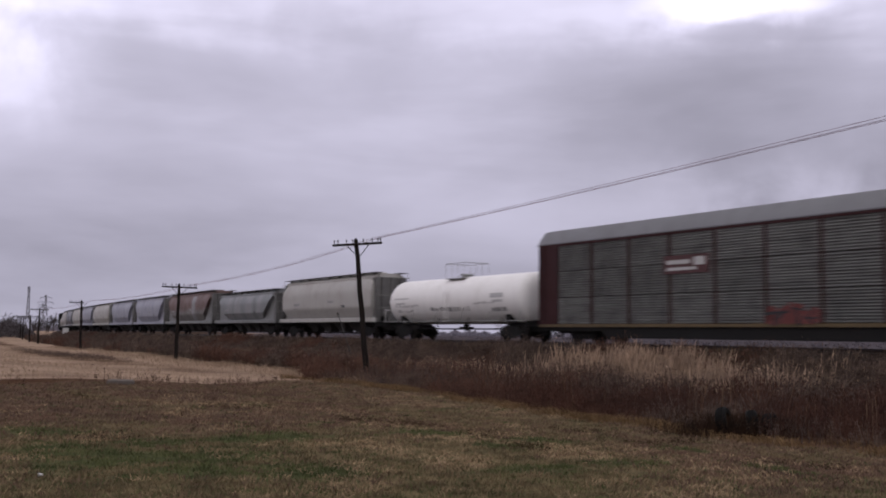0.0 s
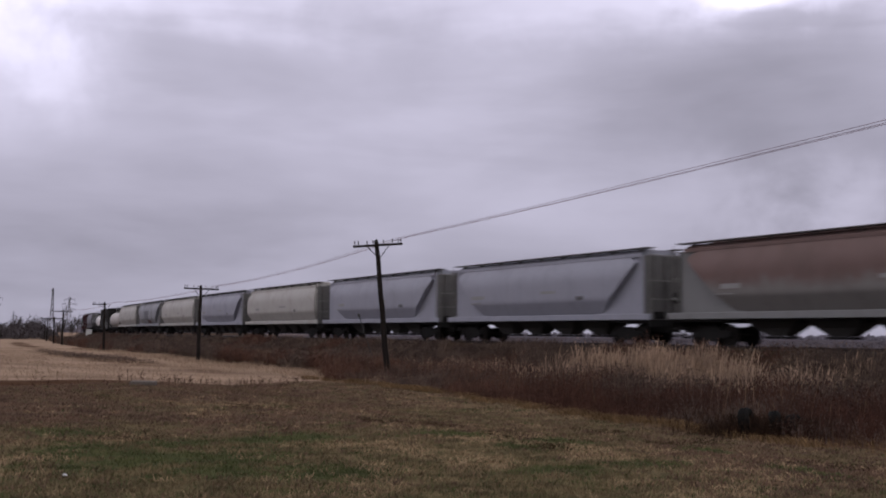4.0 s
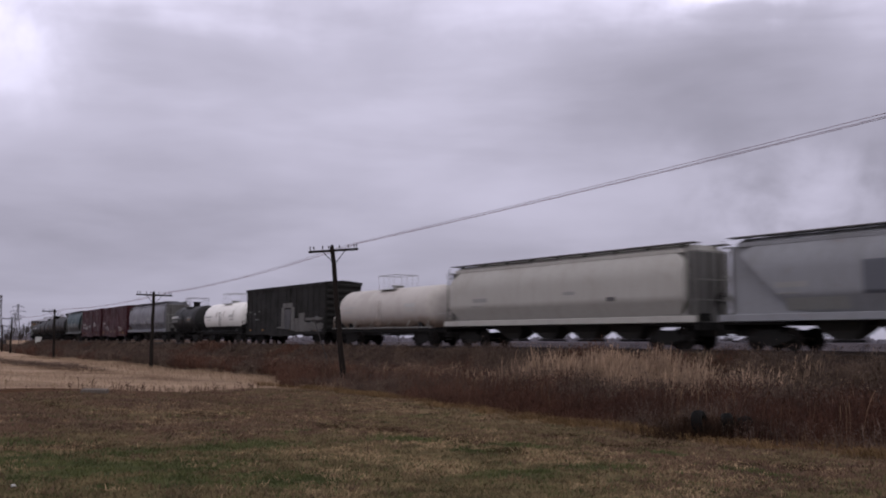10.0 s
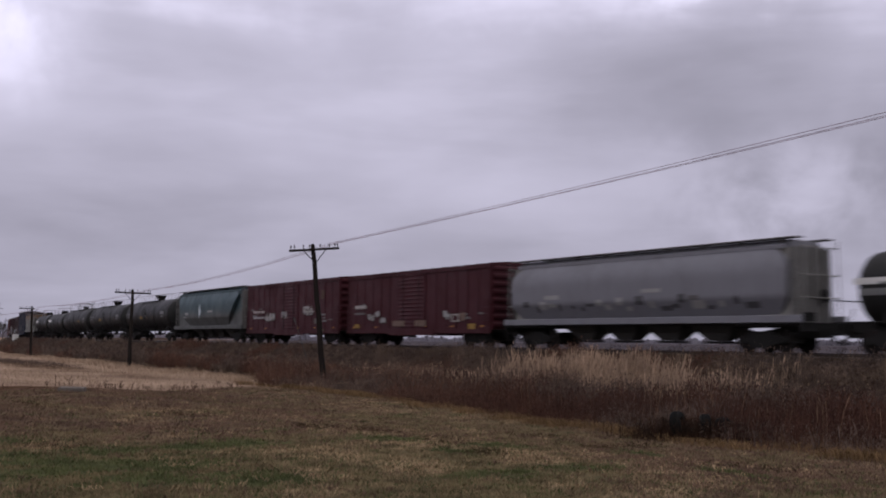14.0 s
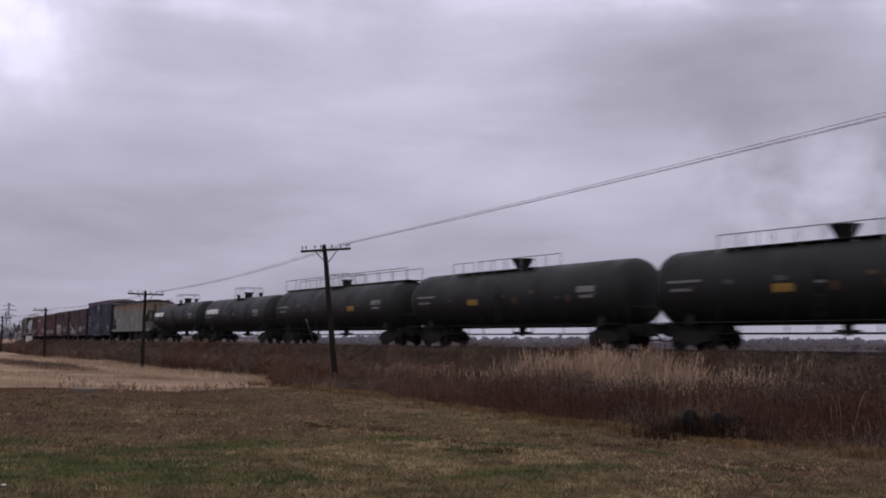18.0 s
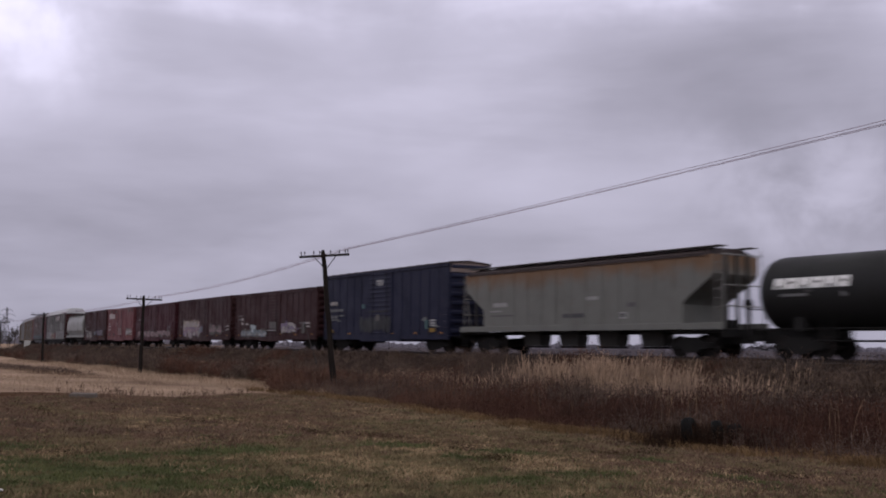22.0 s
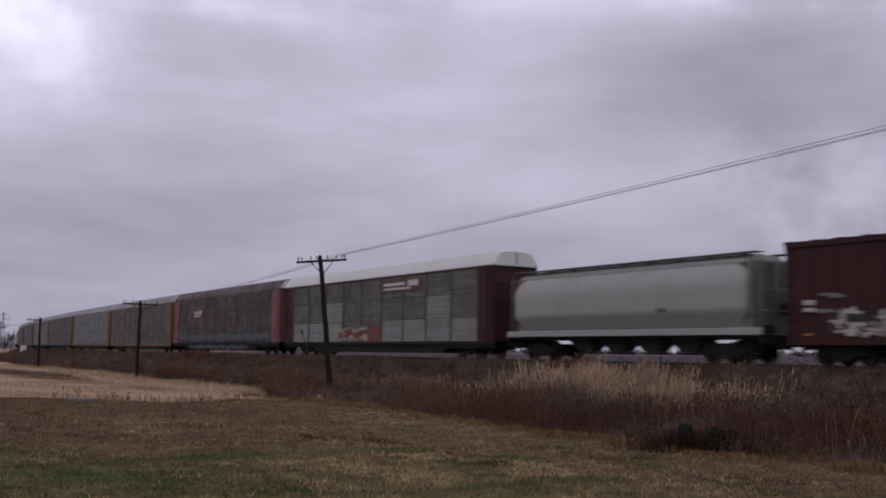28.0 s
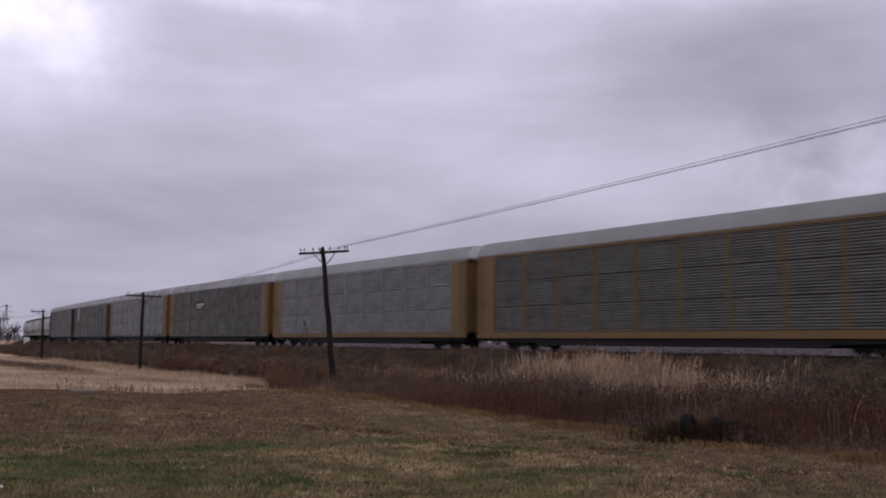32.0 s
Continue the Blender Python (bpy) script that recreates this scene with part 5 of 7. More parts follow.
S_WHITE = paint("sprayed_white", (0.275, 0.275, 0.285), grime=(0.10, 0.09, 0.09), dirt=0.5, rust=0.05)
S_BLUE = paint("sprayed_pale_blue", (0.115, 0.145, 0.175), grime=(0.10, 0.10, 0.10), dirt=0.5, rust=0.05)
S_PINK = paint("sprayed_pale_pink", (0.24, 0.16, 0.175), grime=(0.13, 0.10, 0.10), dirt=0.5, rust=0.05)
S_CREAM = paint("sprayed_cream", (0.30, 0.24, 0.19), grime=(0.14, 0.11, 0.08), dirt=0.5, rust=0.05)
S_SOOT = paint("sprayed_soot_grey", (0.046, 0.045, 0.051), grime=(0.058, 0.055, 0.058), dirt=0.5, rust=0.0)
S_ICE = paint("pale_blue_mark_paint", (0.38, 0.43, 0.47), grime=(0.2, 0.22, 0.23), dirt=0.4, rust=0.0)
S_TEAL = paint("sprayed_teal", (0.052, 0.100, 0.106), grime=(0.025, 0.035, 0.036), dirt=0.8, rust=0.0)
S_SLATE = paint("sprayed_slate_blue", (0.036, 0.052, 0.062), grime=(0.025, 0.03, 0.032), dirt=0.8, rust=0.0)
S_LILAC = paint("sprayed_lilac", (0.150, 0.110, 0.190), grime=(0.09, 0.07, 0.10), dirt=0.4, rust=0.0)
S_PALE = paint("sprayed_off_white", (0.29, 0.27, 0.265), grime=(0.18, 0.15, 0.15), dirt=0.5, rust=0.05)
S_ASH = paint("sprayed_ash_grey", (0.082, 0.078, 0.076), grime=(0.042, 0.036, 0.034), dirt=0.9, rust=0.1)
S_TAN = paint("faded_tan_label", (0.108, 0.070, 0.054), grime=(0.06, 0.035, 0.03), dirt=0.5, rust=0.1)
S_BUFF = paint("bare_buff_sheet", (0.155, 0.115, 0.105), grime=(0.10, 0.07, 0.06), dirt=0.4, rust=0.1)
S_MOSS = paint("dull_green_stain", (0.018, 0.019, 0.022), grime=(0.02, 0.017, 0.018), dirt=0.5, rust=0.1)
S_UMBER = paint("umber_patch", (0.048, 0.028, 0.026), grime=(0.03, 0.022, 0.02), dirt=0.4, rust=0.1)
S_DARK = paint("sprayed_black", (0.02, 0.02, 0.024), dirt=0.3, rust=0.0)
S_GREY = paint("sprayed_grey", (0.085, 0.080, 0.076), grime=(0.06, 0.055, 0.05), dirt=0.6, rust=0.1)
S_RED = paint("sprayed_red", (0.12, 0.032, 0.030), grime=(0.09, 0.03, 0.03), dirt=0.4, rust=0.1)
S_STREAK = paint("pale_grey_streak", (0.205, 0.205, 0.215), grime=(0.15, 0.15, 0.15), dirt=0.5, rust=0.0)
S_FAINT = paint("smudged_grey_lettering", (0.36, 0.35, 0.355), grime=(0.22, 0.20, 0.2), dirt=0.5, rust=0.0)
M_SIGN = paint("faded_white_sign", (0.40, 0.36, 0.36), grime=(0.15, 0.11, 0.11), dirt=0.5, rust=0.0)
S_SLATE = paint("repainted_slate", (0.085, 0.088, 0.108), grime=(0.06, 0.06, 0.065), dirt=0.3, rust=0.05)
S_MAROON = paint("repainted_maroon", (0.062, 0.022, 0.024), grime=(0.07, 0.05, 0.048), dirt=0.5, rust=0.2)


def emblem(car, x0, x1, z0, z1, y, field):
    """A painted field with pale bars and a block: a maker's sign drawn as plain shapes."""
    ob = plate_mark(car, "sign_field", x0, x1, z0, z1, y, field, "painted sign field with plain pale bars")
    w, h = x1 - x0, z1 - z0
    plate_mark(ob, "sign_bar", x0 + 0.08 * w, x0 + 0.60 * w, z0 + 0.52 * h, z0 + 0.74 * h, y - 0.01, M_MARK)
    plate_mark(ob, "sign_bar", x0 + 0.08 * w, x0 + 0.74 * w, z0 + 0.18 * h, z0 + 0.34 * h, y - 0.01, M_MARK)
    plate_mark(ob, "sign_block", x0 + 0.68 * w, x0 + 0.92 * w, z0 + 0.42 * h, z0 + 0.86 * h, y - 0.012, M_MARK)


BOX_Y, RACK_Y = -1.56, -1.53
emblem(CARS[0], -4.41, -1.66, 3.25, 4.10, RACK_Y, S_MAROON)
sprayed(CARS[0], rng, 1.31, 3.89, 0.75, 1.85, RACK_Y, (S_RED, S_RED, S_DARK))
for x0, x1, z0, z1 in ((-6.6, -3.4, 2.15, 2.30), (-6.4, -4.6, 1.80, 1.92), (-2.1, 2.3, 1.82, 2.08), (3.0, 5.2, 2.2, 2.32), (4.8, 6.4, 1.75, 1.95)):
    x = x0
    while x < x1:
        w = rng.uniform(0.12, 0.42)
        side_patch(CARS[1], "smudged_lettering", x, x + w, z0 + rng.uniform(-0.05, 0.04), z1 + rng.uniform(-0.08, 0.05), M_FAINT if rng.random() < 0.45 else S_FAINT)
        x += w + rng.uniform(0.06, 0.25)
side_patch(CARS[10], "repainted_square", -2.5, 1.0, 2.15, 3.42, S_SLATE, "dark repainted square")
side_patch(CARS[10], "repainted_patch", -0.3, 2.5, 1.60, 2.08, S_MAROON, "dull red repainted patch")
side_patch(CARS[10], "repainted_patch", -6.0, -3.2, 1.62, 2.10, P_PALE)
for x0, x1 in ((-4.6, -3.2), (-2.4, -0.6), (0.8, 2.8), (4.0, 5.2)):
    side_patch(CARS[3], "pale_streak", x0, x1, 1.62, 3.7, S_STREAK)
side_patch(CARS[4], "grey_streak", 2.2, 3.6, 1.6, 4.2, S_STREAK)
for k in range(22):
    x = -7.4 + k * 0.66 + rng.uniform(-0.2, 0.2)
    z = 1.75 + rng.uniform(0, 0.5)
    side_patch(CARS[16], "scrawl", x, x + rng.uniform(0.2, 0.7), z, z + rng.uniform(0.08, 0.42), S_SOOT if rng.random() < 0.7 else M_FAINT)
side_patch(CARS[25], "stencil", -6.6, -4.6, 2.02, 2.10, M_STENCIL)
side_patch(CARS[25], "green_scrawl", -0.6, 1.0, 1.85, 2.05, S_SOOT)
side_patch(CARS[25], "white_label", 3.4, 3.95, 1.75, 2.05, S_WHITE)
side_patch(CARS[25], "dark_label", 3.5, 3.85, 1.80, 2.0, M_STENCIL, out=0.018)
for k in range(7):
    q = 0.33 - abs(k - 3) * 0.09
    side_patch(CARS[19], "diamond_mark", -1.5 - q, -1.5 + q, 2.25 + k * 0.18, 2.43 + k * 0.18, S_ICE, "pale blue diamond mark" if k == 3 else "")
def bars(car, places, material, name="stencil", y=BOX_Y):
    """Plain painted blocks (x from, x to, height from, height to) on the side of a car."""
    for x0, x1, z0, z1 in places:
        plate_mark(CARS[car], name, x0, x1, z0, z1, y, material)


def dashes(car, x0, x1, z0, z1, count, material):
    """A row of small blocks: writing too faint to read."""
    step = (x1 - x0) / count
    for k in range(count):
        plate_mark(CARS[car], "stencil", x0 + k * step, x0 + (k + 0.68) * step, z0, z1, BOX_Y, material)


# charcoal boxcar: a tall hollow arch and a run of broad letters, faded
bars(13, ((-0.10, 0.50, 1.25, 2.95), (0.20, 2.10, 2.92, 3.30), (1.80, 2.50, 1.10, 2.95), (2.62, 3.30, 1.0, 2.05), (3.42, 4.50, 1.0, 2.45), (4.62, 7.70, 1.86, 2.06), (-1.0, 0.85, 1.28, 1.42)), S_ASH, "faded_letter")
bars(13, ((0.62, 1.70, 1.2, 2.8), (4.7, 5.6, 1.0, 1.7), (6.6, 7.6, 0.98, 1.5)), S_SOOT, "faded_letter")
sprayed(CARS[13], rng, 4.4, 7.7, 1.0, 1.75, BOX_Y - 0.012, (S_GREY, S_ASH))
bars(13, ((6.2, 7.1, 1.02, 1.2),), M_DIMORANGE, "rust_label")
# first red boxcar
dashes(17, -7.0, -5.4, 2.40, 2.62, 4, S_PALE)
dashes(17, -7.0, -5.6, 2.02, 2.14, 4, M_DULL)
bars(17, ((-7.0, -6.4, 1.12, 1.38), (6.1, 6.75, 1.02, 1.32)), M_YELLOW, "yellow_label")
bars(17, ((-2.1, -0.7, 1.22, 1.56), (0.5, 1.75, 1.20, 1.56), (5.3, 5.8, 1.5, 1.95)), S_TAN, "tan_label")
for x0, x1, z0, z1 in ((-5.15, -4.55, 1.5, 2.1), (-4.4, -3.85, 1.8, 2.17), (-3.6, -2.85, 1.4, 1.95), (3.6, 4.3, 1.55, 2.05)):
    sprayed(CARS[17], rng, x0, x1, z0, z1, BOX_Y, (S_GREY, S_WHITE))
bars(17, ((4.45, 5.15, 1.82, 1.88), (4.45, 5.15, 1.44, 1.50), (4.45, 4.53, 1.50, 1.82), (5.07, 5.15, 1.50, 1.82)), S_PALE)
# second red boxcar
dashes(18, -6.8, -4.4, 2.40, 2.60, 3, S_PALE)
dashes(18, -6.8, -4.4, 1.95, 2.12, 5, S_WHITE)
sprayed(CARS[18], rng, -4.2, -2.6, 1.6, 2.58, BOX_Y, (S_GREY, S_WHITE, S_PALE))
sprayed(CARS[18], rng, -1.1, -0.3, 1.85, 2.55, BOX_Y, (S_GREY, S_WHITE))
sprayed(CARS[18], rng, 2.6, 4.4, 2.05, 2.85, BOX_Y, (S_WHITE, S_GREY, S_PALE))
bars(18, ((5.6, 6.05, 3.25, 3.88), (5.5, 6.2, 0.92, 1.08)), M_DIMORANGE, "yellow_label")
bars(18, ((4.6, 5.15, 1.48, 1.84),), S_GREY)
for k, places in ((20, (-2.2, 0.4, 2.6)), (21, (-3.0, 1.2, 5.5)), (22, (3.2, -4.0)), (15, (1.5,))):
    for j, x in enumerate(places):
        side_patch(CARS[k], "yellow_label" if j == 0 else "orange_mark", x, x + (1.0 if j == 0 else 0.35), 2.35, 2.68, M_YELLOW if j == 0 else M_DIMORANGE)
side_patch(CARS[15], "pale_label", -4.3, -1.9, 2.55, 2.80, M_MARK)
side_patch(CARS[15], "pale_label", -4.1, -2.2, 2.15, 2.40, M_DULL)
side_patch(CARS[14], "grey_label", -4.6, -2.4, 2.45, 2.58, M_FAINT)
for x in (-1.4, 0.6, 3.2):
    side_patch(CARS[14], "beige_label", x, x + 0.35, 2.45, 3.0, P_BEIGE)
# navy boxcar
dashes(26, -7.1, -5.95, 3.20, 3.45, 3, S_PALE)
dashes(26, -7.1, -5.1, 2.74, 2.92, 6, M_DULL)
dashes(26, -7.05, -5.9, 2.28, 2.47, 4, M_DULL)
bars(26, ((-0.43, 0.45, 4.58, 4.70), (-0.40, 0.42, 4.44, 4.54), (-0.35, 0.35, 4.34, 4.40), (6.2, 6.85, 1.88, 1.98), (6.2, 6.85, 1.72, 1.82), (6.2, 6.85, 1.58, 1.67)), S_WHITE)
bars(26, ((-0.46, 0.0, 2.0, 2.42),), S_GREY)
bars(26, ((-2.37, -2.05, 2.86, 3.16), (5.64, 5.95, 1.42, 1.96)), S_TEAL, "teal_label")
bars(26, ((-7.3, -6.6, 1.24, 1.48), (6.15, 6.75, 1.21, 1.47)), M_YELLOW, "yellow_label")
bars(26, ((-1.5, 1.15, 2.60, 2.66),), M_BAY, "door_ledge")
sprayed(CARS[26], rng, -2.7, 1.4, 1.1, 2.5, BOX_Y + 0.005, (S_MOSS,))
bm = bmesh.new()
skin(bm, [[(x, -1.40, 4.80), (x, -1.40, 5.26), (x, 0, 5.44), (x, 1.40, 5.26), (x, 1.40, 4.80)] for x in (8.215, 8.26)])
part("end_panel", bm, S_BUFF, CARS[26], "bare tan panel at the top of the end")
# brown boxcars
sprayed(CARS[27], rng, -6.7, -1.1, 0.85, 1.75, BOX_Y, (S_GREY, S_BLUE, S_WHITE))
sprayed(CARS[27], rng, -4.6, -3.4, 1.2, 2.15, BOX_Y - 0.01, (S_BLUE, S_ICE))
bars(27, ((-6.68, -6.25, 2.42, 2.62), (-6.68, -6.25, 2.05, 2.25), (-5.7, -5.1, 2.0, 2.16)), S_PALE)
bars(27, ((-0.45, 0.94, 1.66, 2.2),), S_ASH, "grey_patch")
bars(27, ((-1.0, 0.95, 1.50, 1.56),), S_WHITE)
sprayed(CARS[27], rng, 2.0, 4.65, 1.15, 2.25, BOX_Y, (S_PALE, S_LILAC, S_PALE))
sprayed(CARS[27], rng, 4.6, 5.1, 1.3, 1.8, BOX_Y, (S_LILAC, S_MAROON))
bars(27, ((5.85, 6.37, 1.25, 1.98),), S_ASH, "grey_patch")
bars(27, ((6.64, 7.3, 1.97, 2.08), (6.64, 7.3, 1.72, 1.83)), S_PALE)
sprayed(CARS[28], rng, -5.7, -0.7, 0.75, 2.8, BOX_Y, (S_PALE, S_LILAC, S_PINK))
sprayed(CARS[28], rng, -5.6, -0.9, 1.9, 2.75, BOX_Y - 0.012, (S_CREAM, S_PALE))
sprayed(CARS[28], rng, -0.6, 0.3, 1.3, 2.2, BOX_Y, (S_LILAC, S_BLUE))
sprayed(CARS[28], rng, 2.3, 5.7, 1.15, 2.3, BOX_Y, (S_GREY, S_PINK, S_GREY))
bars(28, ((7.0, 7.7, 1.95, 2.06), (7.0, 7.7, 1.66, 1.78)), S_PALE)
sprayed(CARS[29], rng, -6.8, 6.8, 1.0, 1.9, BOX_Y, (S_GREY, S_PINK))
plate_mark(CARS[29], "stencil", -6.5, -5.6, 3.0, 3.2, BOX_Y, M_DULL)
# faded red boxcar: five pale sign shapes, dark patches, dusty door
bars(30, ((-5.87, -5.25, 3.50, 4.14), (-5.12, -4.62, 3.50, 4.14), (-4.35, -3.85, 3.50, 4.14), (-3.72, -3.28, 3.50, 4.0), (-3.16, -2.77, 3.50, 4.08)), M_SIGN, "sign_bar")
bars(30, ((-5.09, -4.15, 4.27, 4.56), (-2.59, -1.72, 4.20, 4.52), (4.31, 5.39, 4.15, 4.50), (6.2, 7.0, 4.18, 4.52), (-6.2, -5.15, 1.25, 1.67), (-3.45, -2.68, 1.24, 1.64)), S_UMBER, "dark_patch")
dashes(30, -5.87, -5.3, 2.80, 2.96, 2, M_SIGN)
dashes(30, -5.87, -4.7, 2.40, 2.56, 4, M_SIGN)
dashes(30, -5.87, -4.9, 2.05, 2.16, 3, M_SIGN)
sprayed(CARS[30], rng, -1.55, -0.95, 2.3, 3.2, BOX_Y, (S_PINK,))
for k in range(6):
    z = 1.42 + k * 0.15
    plate_mark(CARS[30], "chalk_dust", -0.25 + 0.1 * (k % 2), 1.40, z, z + 0.05, BOX_Y - 0.006, S_PALE)
sprayed(CARS[30], rng, 3.8, 6.6, 1.2, 2.25, BOX_Y, (S_GREY, S_PALE, S_WHITE))
bars(30, ((6.5, 7.0, 1.66, 1.78), (6.5, 7.0, 1.38, 1.50)), S_PALE)
# maroon boxcar
sprayed(CARS[31], rng, -5.75, -1.5, 0.95, 2.2, BOX_Y, (S_PALE, S_DARK, S_PALE))
sprayed(CARS[31], rng, 0.05, 1.3, 1.4, 2.15, BOX_Y, (S_SLATE, S_BLUE))
sprayed(CARS[31], rng, 1.9, 5.95, 1.3, 2.3, BOX_Y, (S_SLATE, S_GREY, S_LILAC))
bars(31, ((-7.0, -6.5, 2.3, 2.5), (-7.0, -6.5, 2.05, 2.2)), S_PALE)
bars(31, ((6.1, 6.85, 1.28, 1.7),), M_DIMORANGE, "rust_label")
emblem(CARS[33], 1.3, 6.3, 4.15, 4.95, RACK_Y, S_MAROON)
sprayed(CARS[33], rng, -4.6, -0.4, 1.0, 2.05, RACK_Y, (S_CREAM, S_RED))
plate_mark(CARS[33], "red_patch", -0.4, 1.3, 1.0, 2.05, RACK_Y, S_RED)
emblem(CARS[34], -7.5, -4.9, 3.35, 4.15, RACK_Y, P_PINK)
sprayed(CARS[34], rng, -11.9, 11.9, 1.0, 1.95, RACK_Y, (S_DARK, S_SLATE, S_TEAL))
sprayed(CARS[34], rng, -9.0, 7.0, 0.45, 0.78, -1.47, (S_DARK, S_SLATE))
emblem(CARS[37], -4.8, -2.4, 3.4, 4.1, RACK_Y, P_BROWN)
plate_mark(CARS[39], "pale_strip", -9.7, -8.4, 3.2, 5.0, RACK_Y, S_WHITE)


# ---- plants ----
def sheet_mesh(name, verts, faces, material, label, category):
    """One mesh of many loose triangles, linked as stuff."""
    me = bpy.data.meshes.new(name)
    me.vertices.add(len(verts))
    me.vertices.foreach_set("co", verts.reshape(-1))
    me.loops.add(faces.size)
    me.loops.foreach_set("vertex_index", faces.reshape(-1).astype(np.int32))
    me.polygons.add(len(faces))
    me.polygons.foreach_set("loop_start", (np.arange(len(faces)) * 3).astype(np.int32))
    me.update(calc_edges=True)
    return tagged(mesh_part(name, me, material), label, category, kind="stuff")


def blades(name, base, height, width, head, lean, material, label, category, loose=0.16):
    """Many upright stalks in one mesh: a thin stem that widens to a head and ends in a tip."""
    k = len(base)
    gen = np.random.default_rng(k)
    az = gen.uniform(0, math.pi, k)
    side = np.stack([np.cos(az), np.sin(az), np.zeros(k)], -1)
    tilt = np.stack([gen.normal(lean[0], loose, k), gen.normal(lean[1], loose, k), np.ones(k)], -1)
    tip = base + tilt * height[:, None]
    mid = base + tilt * (height * 0.62)[:, None] - np.stack([tilt[:, 0], tilt[:, 1], np.zeros(k)], -1) * (height * 0.18)[:, None]
    top = base + tilt * (height * 0.82)[:, None] - np.stack([tilt[:, 0], tilt[:, 1], np.zeros(k)], -1) * (height * 0.10)[:, None]
    w0, w1, w2 = side * (width * 0.5)[:, None], side * (width * 0.4)[:, None], side * (width * head * 0.5)[:, None]
    verts = np.stack([base - w0, base + w0, mid - w1, mid + w1, top - w2, top + w2, tip], 1).reshape(-1, 3)
    tri = np.array([[0, 1, 3], [0, 3, 2], [2, 3, 5], [2, 5, 4], [4, 5, 6]])
    faces = (tri[None] + (np.arange(k) * 7)[:, None, None]).reshape(-1, 3)
    return sheet_mesh(name, verts, faces, material, label, category)


def sprigs(name, base, height, size, count, material, label, category, low=0.25, spread=0.2, up=1.3):
    """Bushy dry plants: small withered leaves and seed heads scattered round each stem."""
    base, height, size = (np.repeat(v, count, axis=0) for v in (base, height, size))
    k = len(base)
    gen = np.random.default_rng(k + 1)
    f = low + (1 - low) * gen.uniform(0, 1, k) ** 0.8
    off = gen.normal(0, 1, (k, 3)) * (height * spread * (0.35 + f * 0.8))[:, None]
    off[:, 2] = off[:, 2] * 0.4 + f * height
    p = base + off
    u = gen.normal(0, 1, (k, 3))
    u[:, 2] = np.abs(u[:, 2]) * up
    u /= np.linalg.norm(u, axis=1)[:, None]
    w = np.cross(u, gen.normal(0, 1, (k, 3)))
    w /= np.maximum(np.linalg.norm(w, axis=1), 1e-6)[:, None]
    u, w = u * size[:, None], w * (size * gen.uniform(0.2, 0.45, k))[:, None]
    verts = np.stack([p - u * 0.5, p + w, p + u], 1).reshape(-1, 3)
    return sheet_mesh(name, verts, np.arange(3 * k).reshape(-1, 3), material, label, category)


def bank_z(xs, ys):
    """Height of whatever plants stand on: the open ground or the slope of the embankment."""
    d, s = from_track(xs, ys)
    slope = np.interp(np.abs(d), [2.6, 6.2], [RAIL - 0.42, -0.3])
    return np.maximum(ground_z(xs, ys), np.where(np.abs(d) < 6.2, slope, -1))


def strewn(gen, count, s0, s1, d0, d1):
    """Random places along the line between two distances from the track."""
    s, f = gen.uniform(s0, s1, count), gen.uniform(0, 1, count)
    a = np.interp(s, ARC, TURN)
    low = d0(s) if callable(d0) else d0
    high = d1(s) if callable(d1) else d1
    d = low + (high - low) * f
    return np.interp(s, ARC, WAY_X) - d * np.cos(a), np.interp(s, ARC, WAY_Y) - d * np.sin(a), s, d


